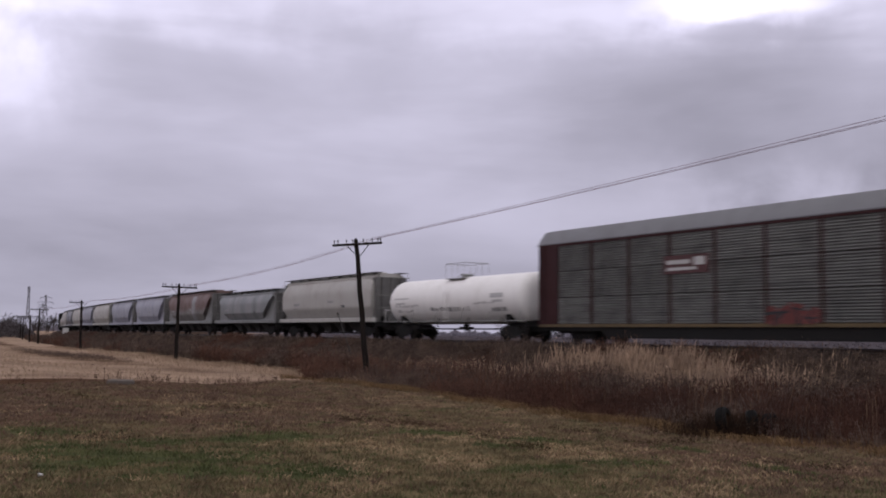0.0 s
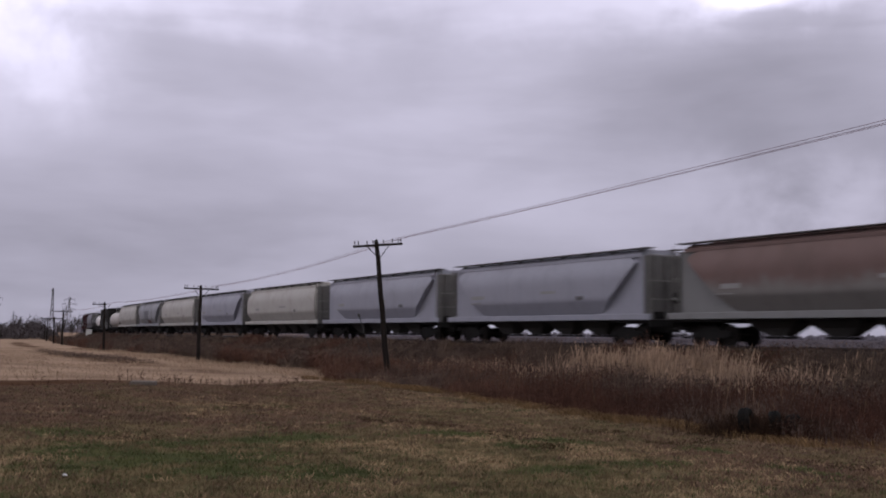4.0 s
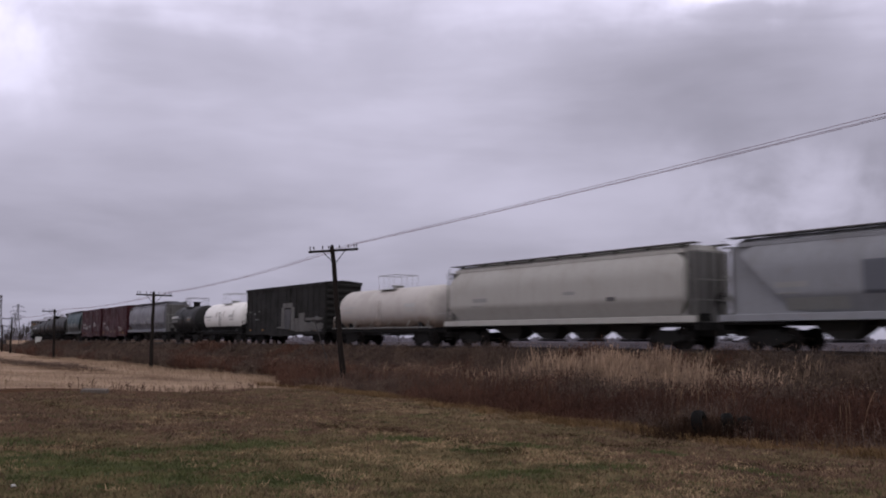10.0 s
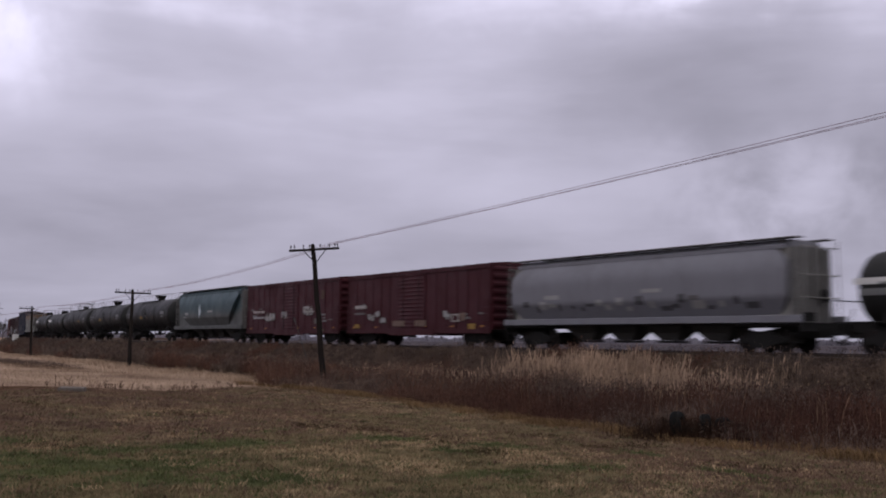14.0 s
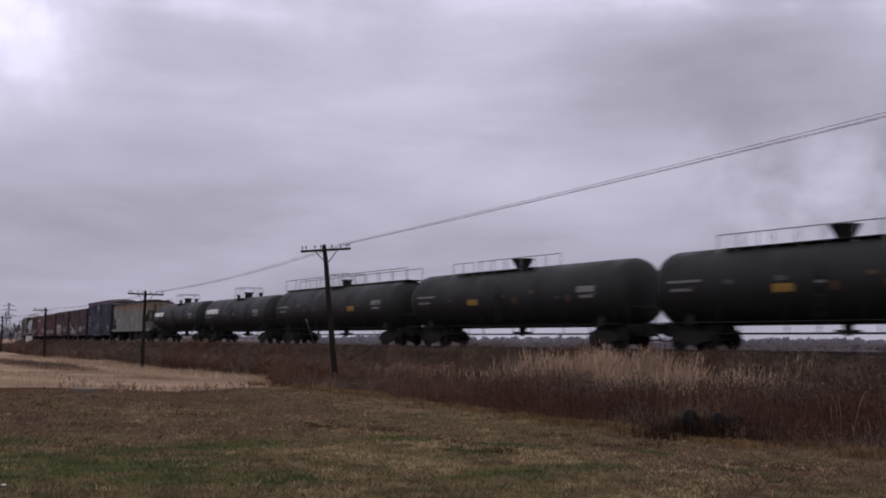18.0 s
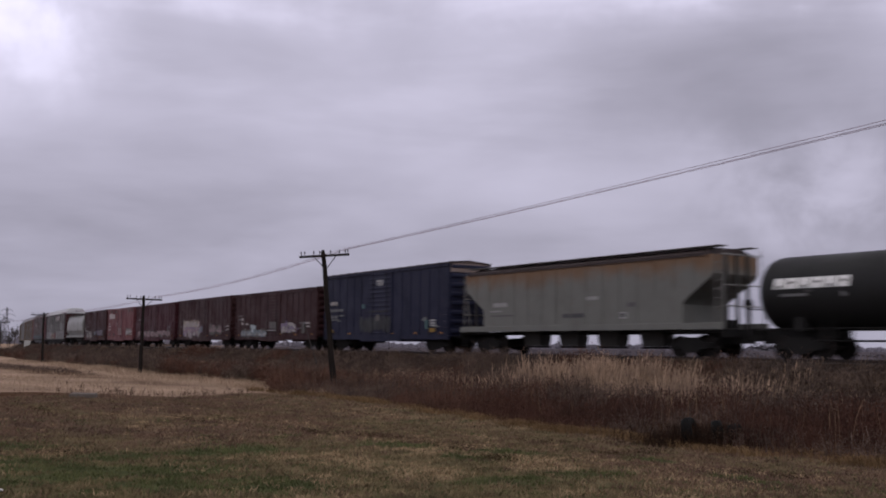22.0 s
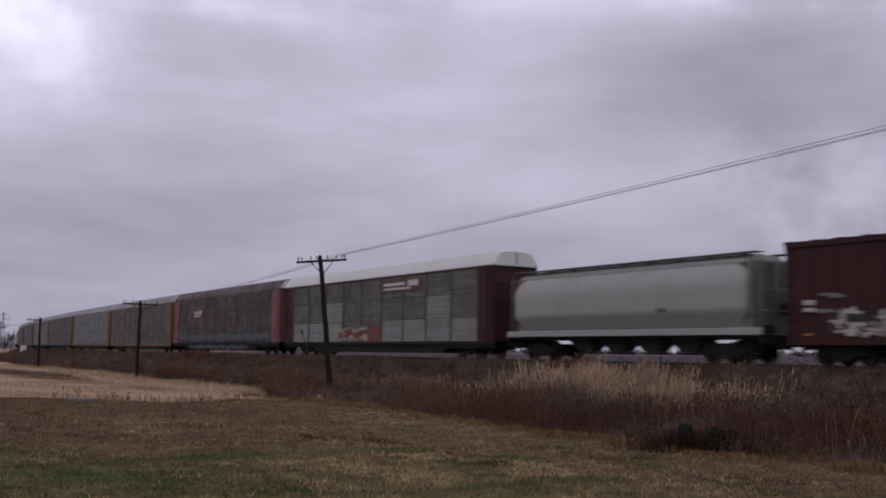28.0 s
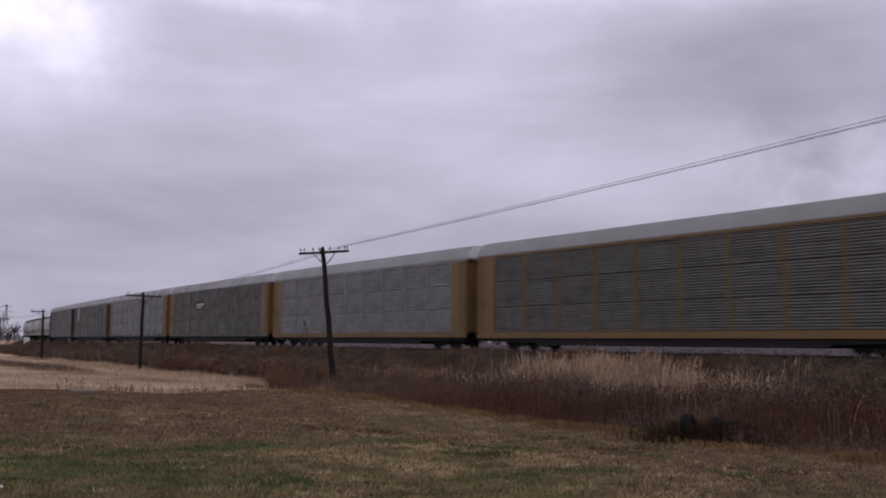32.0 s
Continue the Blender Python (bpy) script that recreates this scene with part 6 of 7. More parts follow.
def weeds():
    gen = np.random.default_rng(3)
    outer = lambda s: np.where(s < 5, lawn_edge(s) - 0.1, np.clip(lawn_edge(s) - 0.1 - (s - 5) * 0.5, 10.4, 14))
    # undergrowth from the slope of the bank to the edge of the turf: rusty, grey-brown and dark drifts
    x, y, s, d = strewn(gen, 100000, -46, 48, 2.7, outer)
    far = strewn(gen, 22000, 48, 190, 2.7, 10.4)
    x, y, s, d = (np.concatenate([p, q]) for p, q in zip((x, y, s, d), far))
    t, u, v = tuft(x, y, 0.9, 1), tuft(x, y, 2.2, 2), tuft(x, y, 0.35, 6)
    h = (0.30 + 0.65 * t + 0.35 * u) * gen.uniform(0.55, 1.2, len(x)) * np.clip(0.80 + (d - 4) * 0.07, np.where(d < 3.3, 0.6, 0.8), 1.10) * np.where((d < 6) & (s < 8), 1.25, 1.0)
    front = lawn_edge(s) - d
    h *= np.where(s < 5, np.clip(0.42 + front * 0.16, 0.35, 1.0), 1.0)
    z = bank_z(x, y) - 0.03
    p = np.stack([x, y, z], -1)
    rust = v + gen.normal(0, 0.12, len(x)) + np.where(d > 9, 0.10, -0.10) - np.clip((s + 5) / 60, 0, 0.26) > 0.44
    stem = gen.uniform(0, 1, len(x)) < 0.55
    for ps, ph, lean in POLES[:2]:
        px, py, pa = at(ps, OUT)
        h *= np.clip(np.hypot(x - px, y - py) / 1.3 + np.where(d < OUT - 0.3, 0.8, 0.0), 0.3, 1.0)
    wide = np.where(s > 45, 0.05, 0.014) * gen.uniform(0.6, 1.4, len(x))
    leaf = np.where(s > 45, 0.16, np.where(s > 10, 0.10, np.where(d > 12, 0.045, 0.07))) * gen.uniform(0.6, 1.5, len(x))
    m_rust = straw("russet_stalks", (0.112, 0.058, 0.042), (0.066, 0.038, 0.030), 0.25, 0.9)
    m_grey = straw("grey_brown_stalks", (0.118, 0.084, 0.069), (0.060, 0.043, 0.037), 0.22, 1.1)
    grey = ~rust
    deep = rust & (s < -13 + gen.normal(0, 2.0, len(s))) & (d > 7.5)
    m_deep = straw("dark_russet_stalks", (0.072, 0.035, 0.026), (0.044, 0.024, 0.020), 0.3, 0.8)
    sprigs("dark_undergrowth", p[deep], h[deep] * 1.05, leaf[deep] * 1.1, 6, m_deep, "dense dark russet withered undergrowth below the bank", "weeds")
    blades("dark_weeds", p[deep & stem], h[deep & stem] * 1.05, wide[deep & stem], 1.4, (0.03, 0.0), m_deep, "dense dark russet weed stalks below the bank", "weeds", 0.2)
    rust = rust & ~deep
    blades("brown_weeds", p[rust & stem], h[rust & stem], wide[rust & stem], 1.4, (0.03, 0.0), m_rust, "dense reddish brown dead weeds along the railway bank", "weeds", 0.24)
    blades("grey_weeds", p[grey & stem], h[grey & stem] * 0.95, wide[grey & stem], 1.3, (0.05, 0.0), m_grey, "grey-brown dry weed stalks along the railway bank", "weeds", 0.24)
    sprigs("brown_undergrowth", p[rust], h[rust], leaf[rust], 6, m_rust, "bushy rust-brown withered undergrowth along the bank", "weeds")
    sprigs("grey_undergrowth", p[grey], h[grey], leaf[grey], 6, m_grey, "bushy grey-brown withered undergrowth along the bank", "weeds")
    # tan grass tufts on the upper slope
    x, y, s, d = strewn(gen, 60000, -30, 90, 2.8, 7.0)
    t = tuft(x, y, 1.1, 27) * 0.6 + tuft(x, y, 3.4, 28) * 0.4
    keep = gen.uniform(0, 1, len(x)) < np.clip((t - 0.56) * 3.0, 0, 0.8)
    x, y, s = x[keep], y[keep], s[keep]
    blades("bank_tufts", np.stack([x, y, bank_z(x, y) - 0.02], -1), gen.uniform(0.35, 0.85, len(x)), np.where(s > 40, 0.03, 0.014) * gen.uniform(0.6, 1.4, len(x)), 1.4, (0.22, 0.0),
           straw("tan_bank_grass", (0.185, 0.132, 0.100), (0.112, 0.080, 0.062), 0.35, 0.8), "tan dry grass tufts on the slope of the bank", "grass", 0.2)
    # low weeds on the shoulders of the ballast and down the far slope
    x, y, s, d = strewn(gen, 22000, -60, 60, 1.9, 4.2)
    x2, y2, s2, d2 = strewn(gen, 16000, -70, 60, -9.0, -1.9)
    x, y, s, d = np.concatenate([x, x2]), np.concatenate([y, y2]), np.concatenate([s, s2]), np.concatenate([d, d2])
    t = tuft(x, y, 0.7, 8)
    keep = gen.uniform(0, 1, len(x)) < np.clip(t * 1.6 - 0.2, 0.08, 1)
    x, y, d, t = x[keep], y[keep], d[keep], t[keep]
    z = np.maximum(bank_z(x, y), np.interp(np.abs(d), [1.75, 2.9], [RAIL - 0.14, RAIL - 0.6]))
    z = np.where(np.abs(d) > 2.9, bank_z(x, y), z)
    h = (0.12 + 0.36 * t) * gen.uniform(0.5, 1.3, len(x)) * np.where(d < 0, 1.2, np.where(d < 2.6, 0.6, 1.0))
    sprigs("shoulder_weeds", np.stack([x, y, z], -1), h, gen.uniform(0.05, 0.11, len(x)), 5, straw("shoulder_straw", (0.120, 0.080, 0.052), (0.062, 0.042, 0.030), 0.35, 1.2), "low dead weeds on the shoulders of the track", "weeds", 0.05, 0.5)
    # pale plumed reeds at the foot of the bank: one thick stand, thin scatterings beside it
    x, y, s, d = strewn(gen, 78000, -46, 62, 3.6, 9.3)
    t, u = tuft(x, y, 0.8, 4), tuft(x, y, 1.7, 5)
    core = np.exp(-((s + 15.0) / 6.2) ** 4) * np.where(s < -16.5, 0.5, 1.0) * np.clip(0.1 + 1.3 * u, 0.12, 1) * (d > 5.2) * np.clip((9.4 - d) / 1.4 + 0.35, 0, 1) * np.clip(1 + (s + 16) * 0.14, 0.35, 1)
    core = core + (0.10 * np.exp(-((s + 1) / 7.0) ** 2) + 0.10 * np.exp(-((s + 26) / 6.0) ** 2) + 0.07 * np.exp(-((s - 27) / 3) ** 2) + 0.03) * np.clip(t * 2.6 - 0.8, 0.0, 1)
    keep = gen.uniform(0, 1, len(x)) < np.clip(core, 0, 1)
    x, y, s, d, u, core = x[keep], y[keep], s[keep], d[keep], u[keep], core[keep]
    h = gen.uniform(0.95, 1.90, len(x)) * np.where(np.abs(s + 14.6) < 6, 0.80 + 0.42 * u, 0.60) * np.where(d < 5.2, 0.6, 1.0) * np.clip(1 + (s + 14) * 0.045, 0.62, 1.0)
    p = np.stack([x, y, bank_z(x, y) - 0.03], -1)
    m_reed = straw("pale_reed_straw", (0.375, 0.262, 0.190), (0.225, 0.157, 0.118), 0.48, 0.9)
    blades("pale_reeds", p, h, gen.uniform(0.012, 0.030, len(x)), 1.9, (0.07, 0.02), m_reed, "tall pale straw-coloured reeds with feathery plumes", "reeds", 0.10)
    plume = gen.uniform(0, 1, len(x)) < 0.75
    sprigs("reed_plumes", p[plume], h[plume] * 1.02, gen.uniform(0.06, 0.12, plume.sum()), 3, m_reed, "feathery pale plumes of the reeds", "reeds", 0.62, 0.05, 4.0)
    # dark leafless shrubs in front of the reeds
    bx, by = [], []
    for sc, dc, wide in ((-17.6, 8.3, 0.55), (-22.6, 7.6, 0.75), (-24.4, 7.2, 0.5), (-27.5, 8.0, 0.7), (-3.5, 7.4, 0.5), (-6.0, 8.0, 0.45)):
        cx, cy, _ = at(sc, dc)
        bx.append(cx + gen.normal(0, wide, 260))
        by.append(cy + gen.normal(0, wide, 260))
    bx, by = np.concatenate(bx), np.concatenate(by)
    q = np.stack([bx, by, bank_z(bx, by) - 0.02], -1)
    m_shrub = straw("dark_shrub_twigs", (0.036, 0.024, 0.022), (0.052, 0.034, 0.030), 0.35, 1.0)
    blades("shrub_twigs", q, gen.uniform(0.5, 1.15, len(bx)), gen.uniform(0.008, 0.014, len(bx)), 0.8, (0, 0), m_shrub, "dark leafless shrubs among the weeds", "shrub", 0.4)
    sprigs("shrub_tops", q, gen.uniform(0.5, 1.1, len(bx)), gen.uniform(0.04, 0.08, len(bx)), 6, m_shrub, "dark withered tops of the shrubs", "shrub", 0.3, 0.25)
    # single tall stalks above the undergrowth
    x, y, s, d = strewn(gen, 420, -44, 4, 8.5, lambda q: lawn_edge(q) - 0.2)
    h = gen.uniform(0.7, 1.35, len(x))
    blades("tall_stalks", np.stack([x, y, bank_z(x, y)], -1), h, gen.uniform(0.008, 0.015, len(x)), 1.6, (0.0, 0.0), straw("bleached_stalks", (0.17, 0.108, 0.070), (0.11, 0.072, 0.05), 0.4), "single bleached tall weed stalks", "weeds")
    # fringe of bent grass where the mower stops
    x, y, s, d = strewn(gen, 26000, -44, 6, lambda q: lawn_edge(q) - 0.5, lambda q: lawn_edge(q) + 0.7)
    t = tuft(x, y, 1.6, 31)
    keep = gen.uniform(0, 1, len(x)) < np.clip(t * 1.8 - 0.35, 0.1, 1)
    x, y, t = x[keep], y[keep], t[keep]
    h = gen.uniform(0.08, 0.20, len(x)) * (0.6 + 0.8 * t)
    blades("grass_fringe", np.stack([x, y, ground_z(x, y) - 0.01], -1), h, gen.uniform(0.007, 0.016, len(x)), 1.0, (-0.2, 0.0), straw("bent_straw", (0.19, 0.120, 0.062), (0.115, 0.073, 0.038), 0.4, 1.5), "bent dry grass along the edge of the mown bank", "grass", 0.5)
    # stubble field: short straw, with a brown weedy strip and dark seed heads along the near side
    x, y, s, d = strewn(gen, 52000, 0, 95, 9.6, 40)
    turf, stub = zones(x, y)
    t = tuft(x, y, 0.5, 15)
    keep = (stub > 0.45) & (gen.uniform(0, 1, len(x)) < 0.35 + 0.65 * t)
    x1, y1, d1 = x[keep], y[keep], d[keep]
    h = gen.uniform(0.02, 0.06, len(x1)) * np.where(d1 < 13.0, 4.0, 1.0)
    blades("stubble", np.stack([x1, y1, ground_z(x1, y1) - 0.01], -1), h, gen.uniform(0.02, 0.05, len(x1)), 1.0, (0.1, 0.0), straw("stubble_straw", (0.290, 0.206, 0.150), (0.225, 0.160, 0.116), 0.18, 0.12), "pale dry stubble and bent straw of the field", "stubble", 0.6)
    # long bleached tufts at the field's ragged edge and in lines along it
    tx, ty, _, td = strewn(gen, 60000, -6, 70, 9.8, 30)
    edge_stub = zones(tx, ty)[1]
    t2 = tuft(tx * 0.35, ty, 1.5, 19)
    pick = (edge_stub > 0.2) & (gen.uniform(0, 1, len(tx)) < np.clip(t2 * 2.4 - 0.95, 0.0, 1) * np.where(td < 13.5, 1.0, 0.35))
    tx, ty, td = tx[pick], ty[pick], td[pick]
    blades("field_tufts", np.stack([tx, ty, ground_z(tx, ty) - 0.01], -1), gen.uniform(0.10, 0.42, len(tx)) * np.where(td < 13.5, 1.0, 0.6), gen.uniform(0.014, 0.035, len(tx)), 1.1, (-0.25, 0.05),
           straw("bleached_field_straw", (0.340, 0.245, 0.178), (0.230, 0.164, 0.118), 0.28, 0.3), "long bleached grass tufts along the edge of the field", "grass", 0.35)
    keep = (stub < 0.40) & (d > 12.5) & (turf < 0.3) & (gen.uniform(0, 1, len(x)) < 0.4)
    x1, y1 = x[keep], y[keep]
    sprigs("field_weeds", np.stack([x1, y1, ground_z(x1, y1)], -1), gen.uniform(0.10, 0.32, len(x1)), gen.uniform(0.06, 0.14, len(x1)), 4, m_grey, "brown weedy strip in the stubble field", "weeds", 0.1, 0.6)
    x, y, s, d = strewn(gen, 9000, -14, 12, 11.5, 36)
    edge = 5 - (d - 12) * 0.75
    t = tuft(x, y, 1.3, 17)
    keep = (np.abs(s - edge + 0.5 + gen.normal(0, 0.7, len(s))) < 0.8) & (gen.uniform(0, 1, len(x)) < np.clip(t * 2.2 - 0.5, 0.04, 1))
    x1, y1 = x[keep], y[keep]
    h = gen.uniform(0.12, 0.38, len(x1)) * np.where(gen.uniform(0, 1, len(x1)) < 0.06, 2.0, 1.0)
    m_dark = straw("dark_seed_stalks", (0.060, 0.028, 0.018), (0.036, 0.020, 0.014), 0.4)
    q = np.stack([x1, y1, ground_z(x1, y1)], -1)
    blades("dock_stalks", q, h, gen.uniform(0.010, 0.02, len(x1)), 1.6, (0.0, 0.0), m_dark, "dark brown seed stalks along the far edge of the turf", "weeds", 0.25)
    sprigs("dock_heads", q, h, gen.uniform(0.03, 0.07, len(x1)), 5, m_dark, "dark brown seed heads along the far edge of the turf", "weeds", 0.3, 0.2)


def turf():
    gen = np.random.default_rng(9)
    n = 26000
    r = 9.5 + 37 * gen.uniform(0, 1, n) ** 1.5
    a = gen.uniform(62, 120, n)
    x, y = r * np.cos(np.radians(a)), r * np.sin(np.radians(a))
    keep = zones(x, y)[0] > 0.45
    x, y, r = x[keep], y[keep], r[keep]
    green, rusty, pale = cover(x, y)
    q = gen.uniform(0, 1, len(x))
    kind = np.where(q < green, 0, np.where(q < green + rusty, 1, np.where(q < green + rusty + pale, 2, 3)))
    looks = (
        ("green_grass", straw("fading_green_blades", (0.090, 0.096, 0.040), (0.054, 0.064, 0.028), 0.35, 1.4), "short fading green grass of the mown bank", 0.040, 0.45),
        ("russet_grass", straw("russet_blades", (0.145, 0.091, 0.066), (0.098, 0.063, 0.048), 0.3, 1.1), "short reddish brown dead grass of the mown bank", 0.050, 0.45),
        ("pale_grass", straw("bleached_blades", (0.305, 0.218, 0.136), (0.190, 0.132, 0.082), 0.25, 1.5), "bleached bent tufts in the mown bank", 0.050, 0.70),
        ("dry_grass", straw("dry_blades", (0.172, 0.130, 0.075), (0.102, 0.080, 0.047), 0.35, 1.5), "short dry olive-tan grass of the mown bank", 0.042, 0.50))
    for k, (name, material, label, tall, loose) in enumerate(looks):
        c = kind == k
        cx, cy, cr = (np.repeat(w[c], 14) for w in (x, y, r))
        size = np.repeat(gen.uniform(0.55, 1.35, c.sum()), 14)
        m = len(cx)
        bx, by = cx + gen.normal(0, 0.05, m) * (0.7 + cr * 0.06), cy + gen.normal(0, 0.05, m) * (0.7 + cr * 0.06)
        h = tall * size * gen.uniform(0.5, 1.4, m)
        blades(name, np.stack([bx, by, ground_z(bx, by) - 0.006], -1), h, (0.003 + 0.00055 * cr) * gen.uniform(0.7, 1.3, m), 0.9, (0.05, 0.05), material, label, "grass", loose)
    # low dark clumps left by the mower
    cx, cy = [], []
    for ang, dist, wide in ((83.9, 24.3, 0.5), (80.2, 21.0, 0.35), (78.0, 22.3, 0.30), (89.5, 19.0, 0.30), (87.0, 16.5, 0.25), (97.0, 22.0, 0.35), (104.0, 25.0, 0.5), (110.5, 17.3, 0.35), (93.5, 21.5, 0.4), (70.5, 17.5, 0.45), (112.5, 28.0, 0.5)):
        cx.append(dist * math.cos(radians(ang)) + gen.normal(0, wide, 60))
        cy.append(dist * math.sin(radians(ang)) + gen.normal(0, wide * 0.6, 60))
    cx, cy = np.concatenate(cx), np.concatenate(cy)
    sprigs("dark_clumps", np.stack([cx, cy, ground_z(cx, cy)], -1), gen.uniform(0.05, 0.14, len(cx)), gen.uniform(0.02, 0.05, len(cx)), 6, straw("withered_clumps", (0.055, 0.032, 0.018), (0.036, 0.026, 0.014), 0.4), "dark withered clumps in the mown bank", "weeds", 0.1, 0.6)


weeds()
turf()


def bare_tree(x, y, height, seed):
    """A bare tree: tapered trunk, forking limbs and a crown of many fine twigs."""
    g = random.Random(seed)
    ob = thing("bare_tree", "leafless grey-brown tree at the far field edge", "tree", "far trees", m=Matrix.Translation((x, y, -0.1)))
    bm = bmesh.new()
    rod(bm, (0, 0, 0), (0, 0, height * 0.45), height * 0.022, height * 0.014, n=6)
    limbs = []
    for k in range(9):
        a, f = g.uniform(0, 6.28), g.uniform(0.10, 0.46)
        b = Vector((0, 0, height * f))
        e = b + Vector((math.cos(a) * height * g.uniform(0.12, 0.30), math.sin(a) * height * g.uniform(0.12, 0.30), height * g.uniform(0.18, 0.48)))
        rod(bm, b, e, height * 0.010, height * 0.004, n=4)
        limbs.append((b, e))
    part("trunk", bm, M_BARK, ob)
    verts, faces = [], []
    for _ in range(620):
        b, e = g.choice(limbs)
        p = b.lerp(e, g.uniform(0.3, 1.1))
        d = Vector((g.gauss(0, 1), g.gauss(0, 1), g.gauss(0.5, 0.8))).normalized() * height * g.uniform(0.06, 0.20)
        w = Vector((g.gauss(0, 1), g.gauss(0, 1), 0)).normalized() * height * 0.006
        i = len(verts)
        verts += [p - w, p + w, p + d + w * 0.4, p + d * 1.2]
        faces += [(i, i + 1, i + 2), (i, i + 2, i + 3)]
    me = bpy.data.meshes.new("twigs")
    me.from_pydata(verts, [], faces)
    mesh_part("crown", me, M_BARK, ob, "crown of fine bare twigs")
    return ob


M_BARK = straw("bark_and_twigs", (0.075, 0.065, 0.066), (0.055, 0.048, 0.05), 0.3, 0.05)


def far_woods():
    g = random.Random(11)
    gen = np.random.default_rng(61)
    a, r = gen.uniform(114.6, 128, 4200), gen.uniform(270, 340, 4200)
    x, y = r * np.cos(np.radians(a)), r * np.sin(np.radians(a))
    t = tuft(a * 4.0, r * 0.02, 1.0, 62)
    h = (2.0 + 3.4 * t) * gen.uniform(0.6, 1.1, len(x)) * np.clip((a - 114.4) / 1.2, 0.35, 1)
    sprigs("field_hedge", np.stack([x, y, x * 0 - 0.1], -1), h, gen.uniform(0.5, 1.0, len(x)), 7, straw("hedge_twigs", (0.085, 0.073, 0.078), (0.060, 0.053, 0.056), 0.3, 0.05), "dark leafless hedge at the end of the stubble field", "hedge", 0.05, 0.18)
    for k in range(70):
        a = radians(113.6 + k * 0.23 + g.uniform(-0.2, 0.2))
        r = g.uniform(430, 640)
        bare_tree(r * math.cos(a), r * math.sin(a), g.uniform(6, 12), k)
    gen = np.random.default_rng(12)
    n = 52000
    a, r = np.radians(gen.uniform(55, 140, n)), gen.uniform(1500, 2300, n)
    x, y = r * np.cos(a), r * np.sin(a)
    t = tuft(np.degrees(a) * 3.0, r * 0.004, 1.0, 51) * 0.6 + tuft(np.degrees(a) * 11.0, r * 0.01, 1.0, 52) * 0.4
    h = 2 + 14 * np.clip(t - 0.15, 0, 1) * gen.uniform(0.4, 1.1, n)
    # the haze of distance is mixed into the bark colour: paler and bluer
    blades("far_woods", np.stack([x, y, x * 0 - 0.5], -1), h, gen.uniform(0.8, 2.4, n), 1.3, (0, 0), straw("hazed_woods_bark", (0.20, 0.185, 0.22), (0.15, 0.14, 0.165), 0.25, 0.01), "distant line of leafless woods, coloured pale blue-grey for haze", "woods")
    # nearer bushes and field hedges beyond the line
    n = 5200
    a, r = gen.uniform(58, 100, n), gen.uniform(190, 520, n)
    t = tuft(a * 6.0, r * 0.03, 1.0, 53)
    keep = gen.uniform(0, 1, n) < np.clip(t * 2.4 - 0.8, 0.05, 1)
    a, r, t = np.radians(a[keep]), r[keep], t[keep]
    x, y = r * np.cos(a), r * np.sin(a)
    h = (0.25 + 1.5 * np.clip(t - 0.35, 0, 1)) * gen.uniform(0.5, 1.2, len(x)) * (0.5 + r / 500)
    # twigs carry a violet-grey tint that stands in for haze over the fields
    sprigs("field_bushes", np.stack([x, y, x * 0 - 0.1], -1), h, gen.uniform(0.3, 0.7, len(x)), 7, straw("hazed_bush_twigs", (0.115, 0.100, 0.115), (0.080, 0.070, 0.082), 0.3, 0.05), "leafless bushes in the fields beyond the line, tinted bluish grey for haze", "bushes", 0.05, 0.22)


far_woods()


def pylon(x, y, height, turn, slim=False):
    """A lattice transmission tower."""
    ob = thing("transmission_tower", "distant grey steel lattice transmission tower", "pylon", "far pylons", m=pose(x, y, -0.2, 0, 0, turn))
    b, t = height * (0.055 if slim else 0.105), height * 0.018
    levels = [0, 0.16, 0.31, 0.45, 0.58, 0.70, 0.82, 0.92, 1.0]
    half = [b + (t - b) * min(1, f / 0.72) for f in levels]
    corners = [(-1, -1), (1, -1), (1, 1), (-1, 1)]
    for cx, cy in corners:
        bm = bmesh.new()
        for (f0, w0), (f1, w1) in zip(zip(levels, half), list(zip(levels, half))[1:]):
            rod(bm, (cx * w0, cy * w0, f0 * height), (cx * w1, cy * w1, f1 * height), 0.30, n=4)
        part("leg", bm, M_LATTICE, ob)
    for k in range(len(levels) - 1):
        bm = bmesh.new()
        for i in range(4):
            (ax, ay), (bx, by) = corners[i], corners[(i + 1) % 4]
            w0, w1, z0, z1 = half[k], half[k + 1], levels[k] * height, levels[k + 1] * height
            rod(bm, (ax * w0, ay * w0, z0), (bx * w1, by * w1, z1), 0.16, n=4)
            rod(bm, (bx * w0, by * w0, z0), (ax * w1, ay * w1, z1), 0.16, n=4)
            rod(bm, (ax * w1, ay * w1, z1), (bx * w1, by * w1, z1), 0.16, n=4)
        tagged(part("bracing", bm, M_LATTICE, ob), kind="stuff")
    if not slim:
        for f, w in ((0.66, 0.17), (0.80, 0.20), (0.93, 0.14)):
            for e in (-1, 1):
                bm = bmesh.new()
                rod(bm, (0, 0, f * height), (e * w * height, 0, f * height), 0.2, 0.1, n=4)
                rod(bm, (0, 0, (f + 0.05) * height), (e * w * height, 0, f * height), 0.16, n=4)
                rod(bm, (e * w * height, 0, f * height), (e * w * height, 0, (f - 0.045) * height), 0.16, n=4)
                part("crossarm", bm, M_LATTICE, ob)
    return ob


M_LATTICE = paint("galvanised_lattice", (0.07, 0.065, 0.072), dirt=0.2, rust=0.1, rough=0.6, metal=0.3)
pylon(-457, 985, 46, 20, True)
pylon(-526, 1180, 44, 25)
pylon(-512, 969, 44, 25)
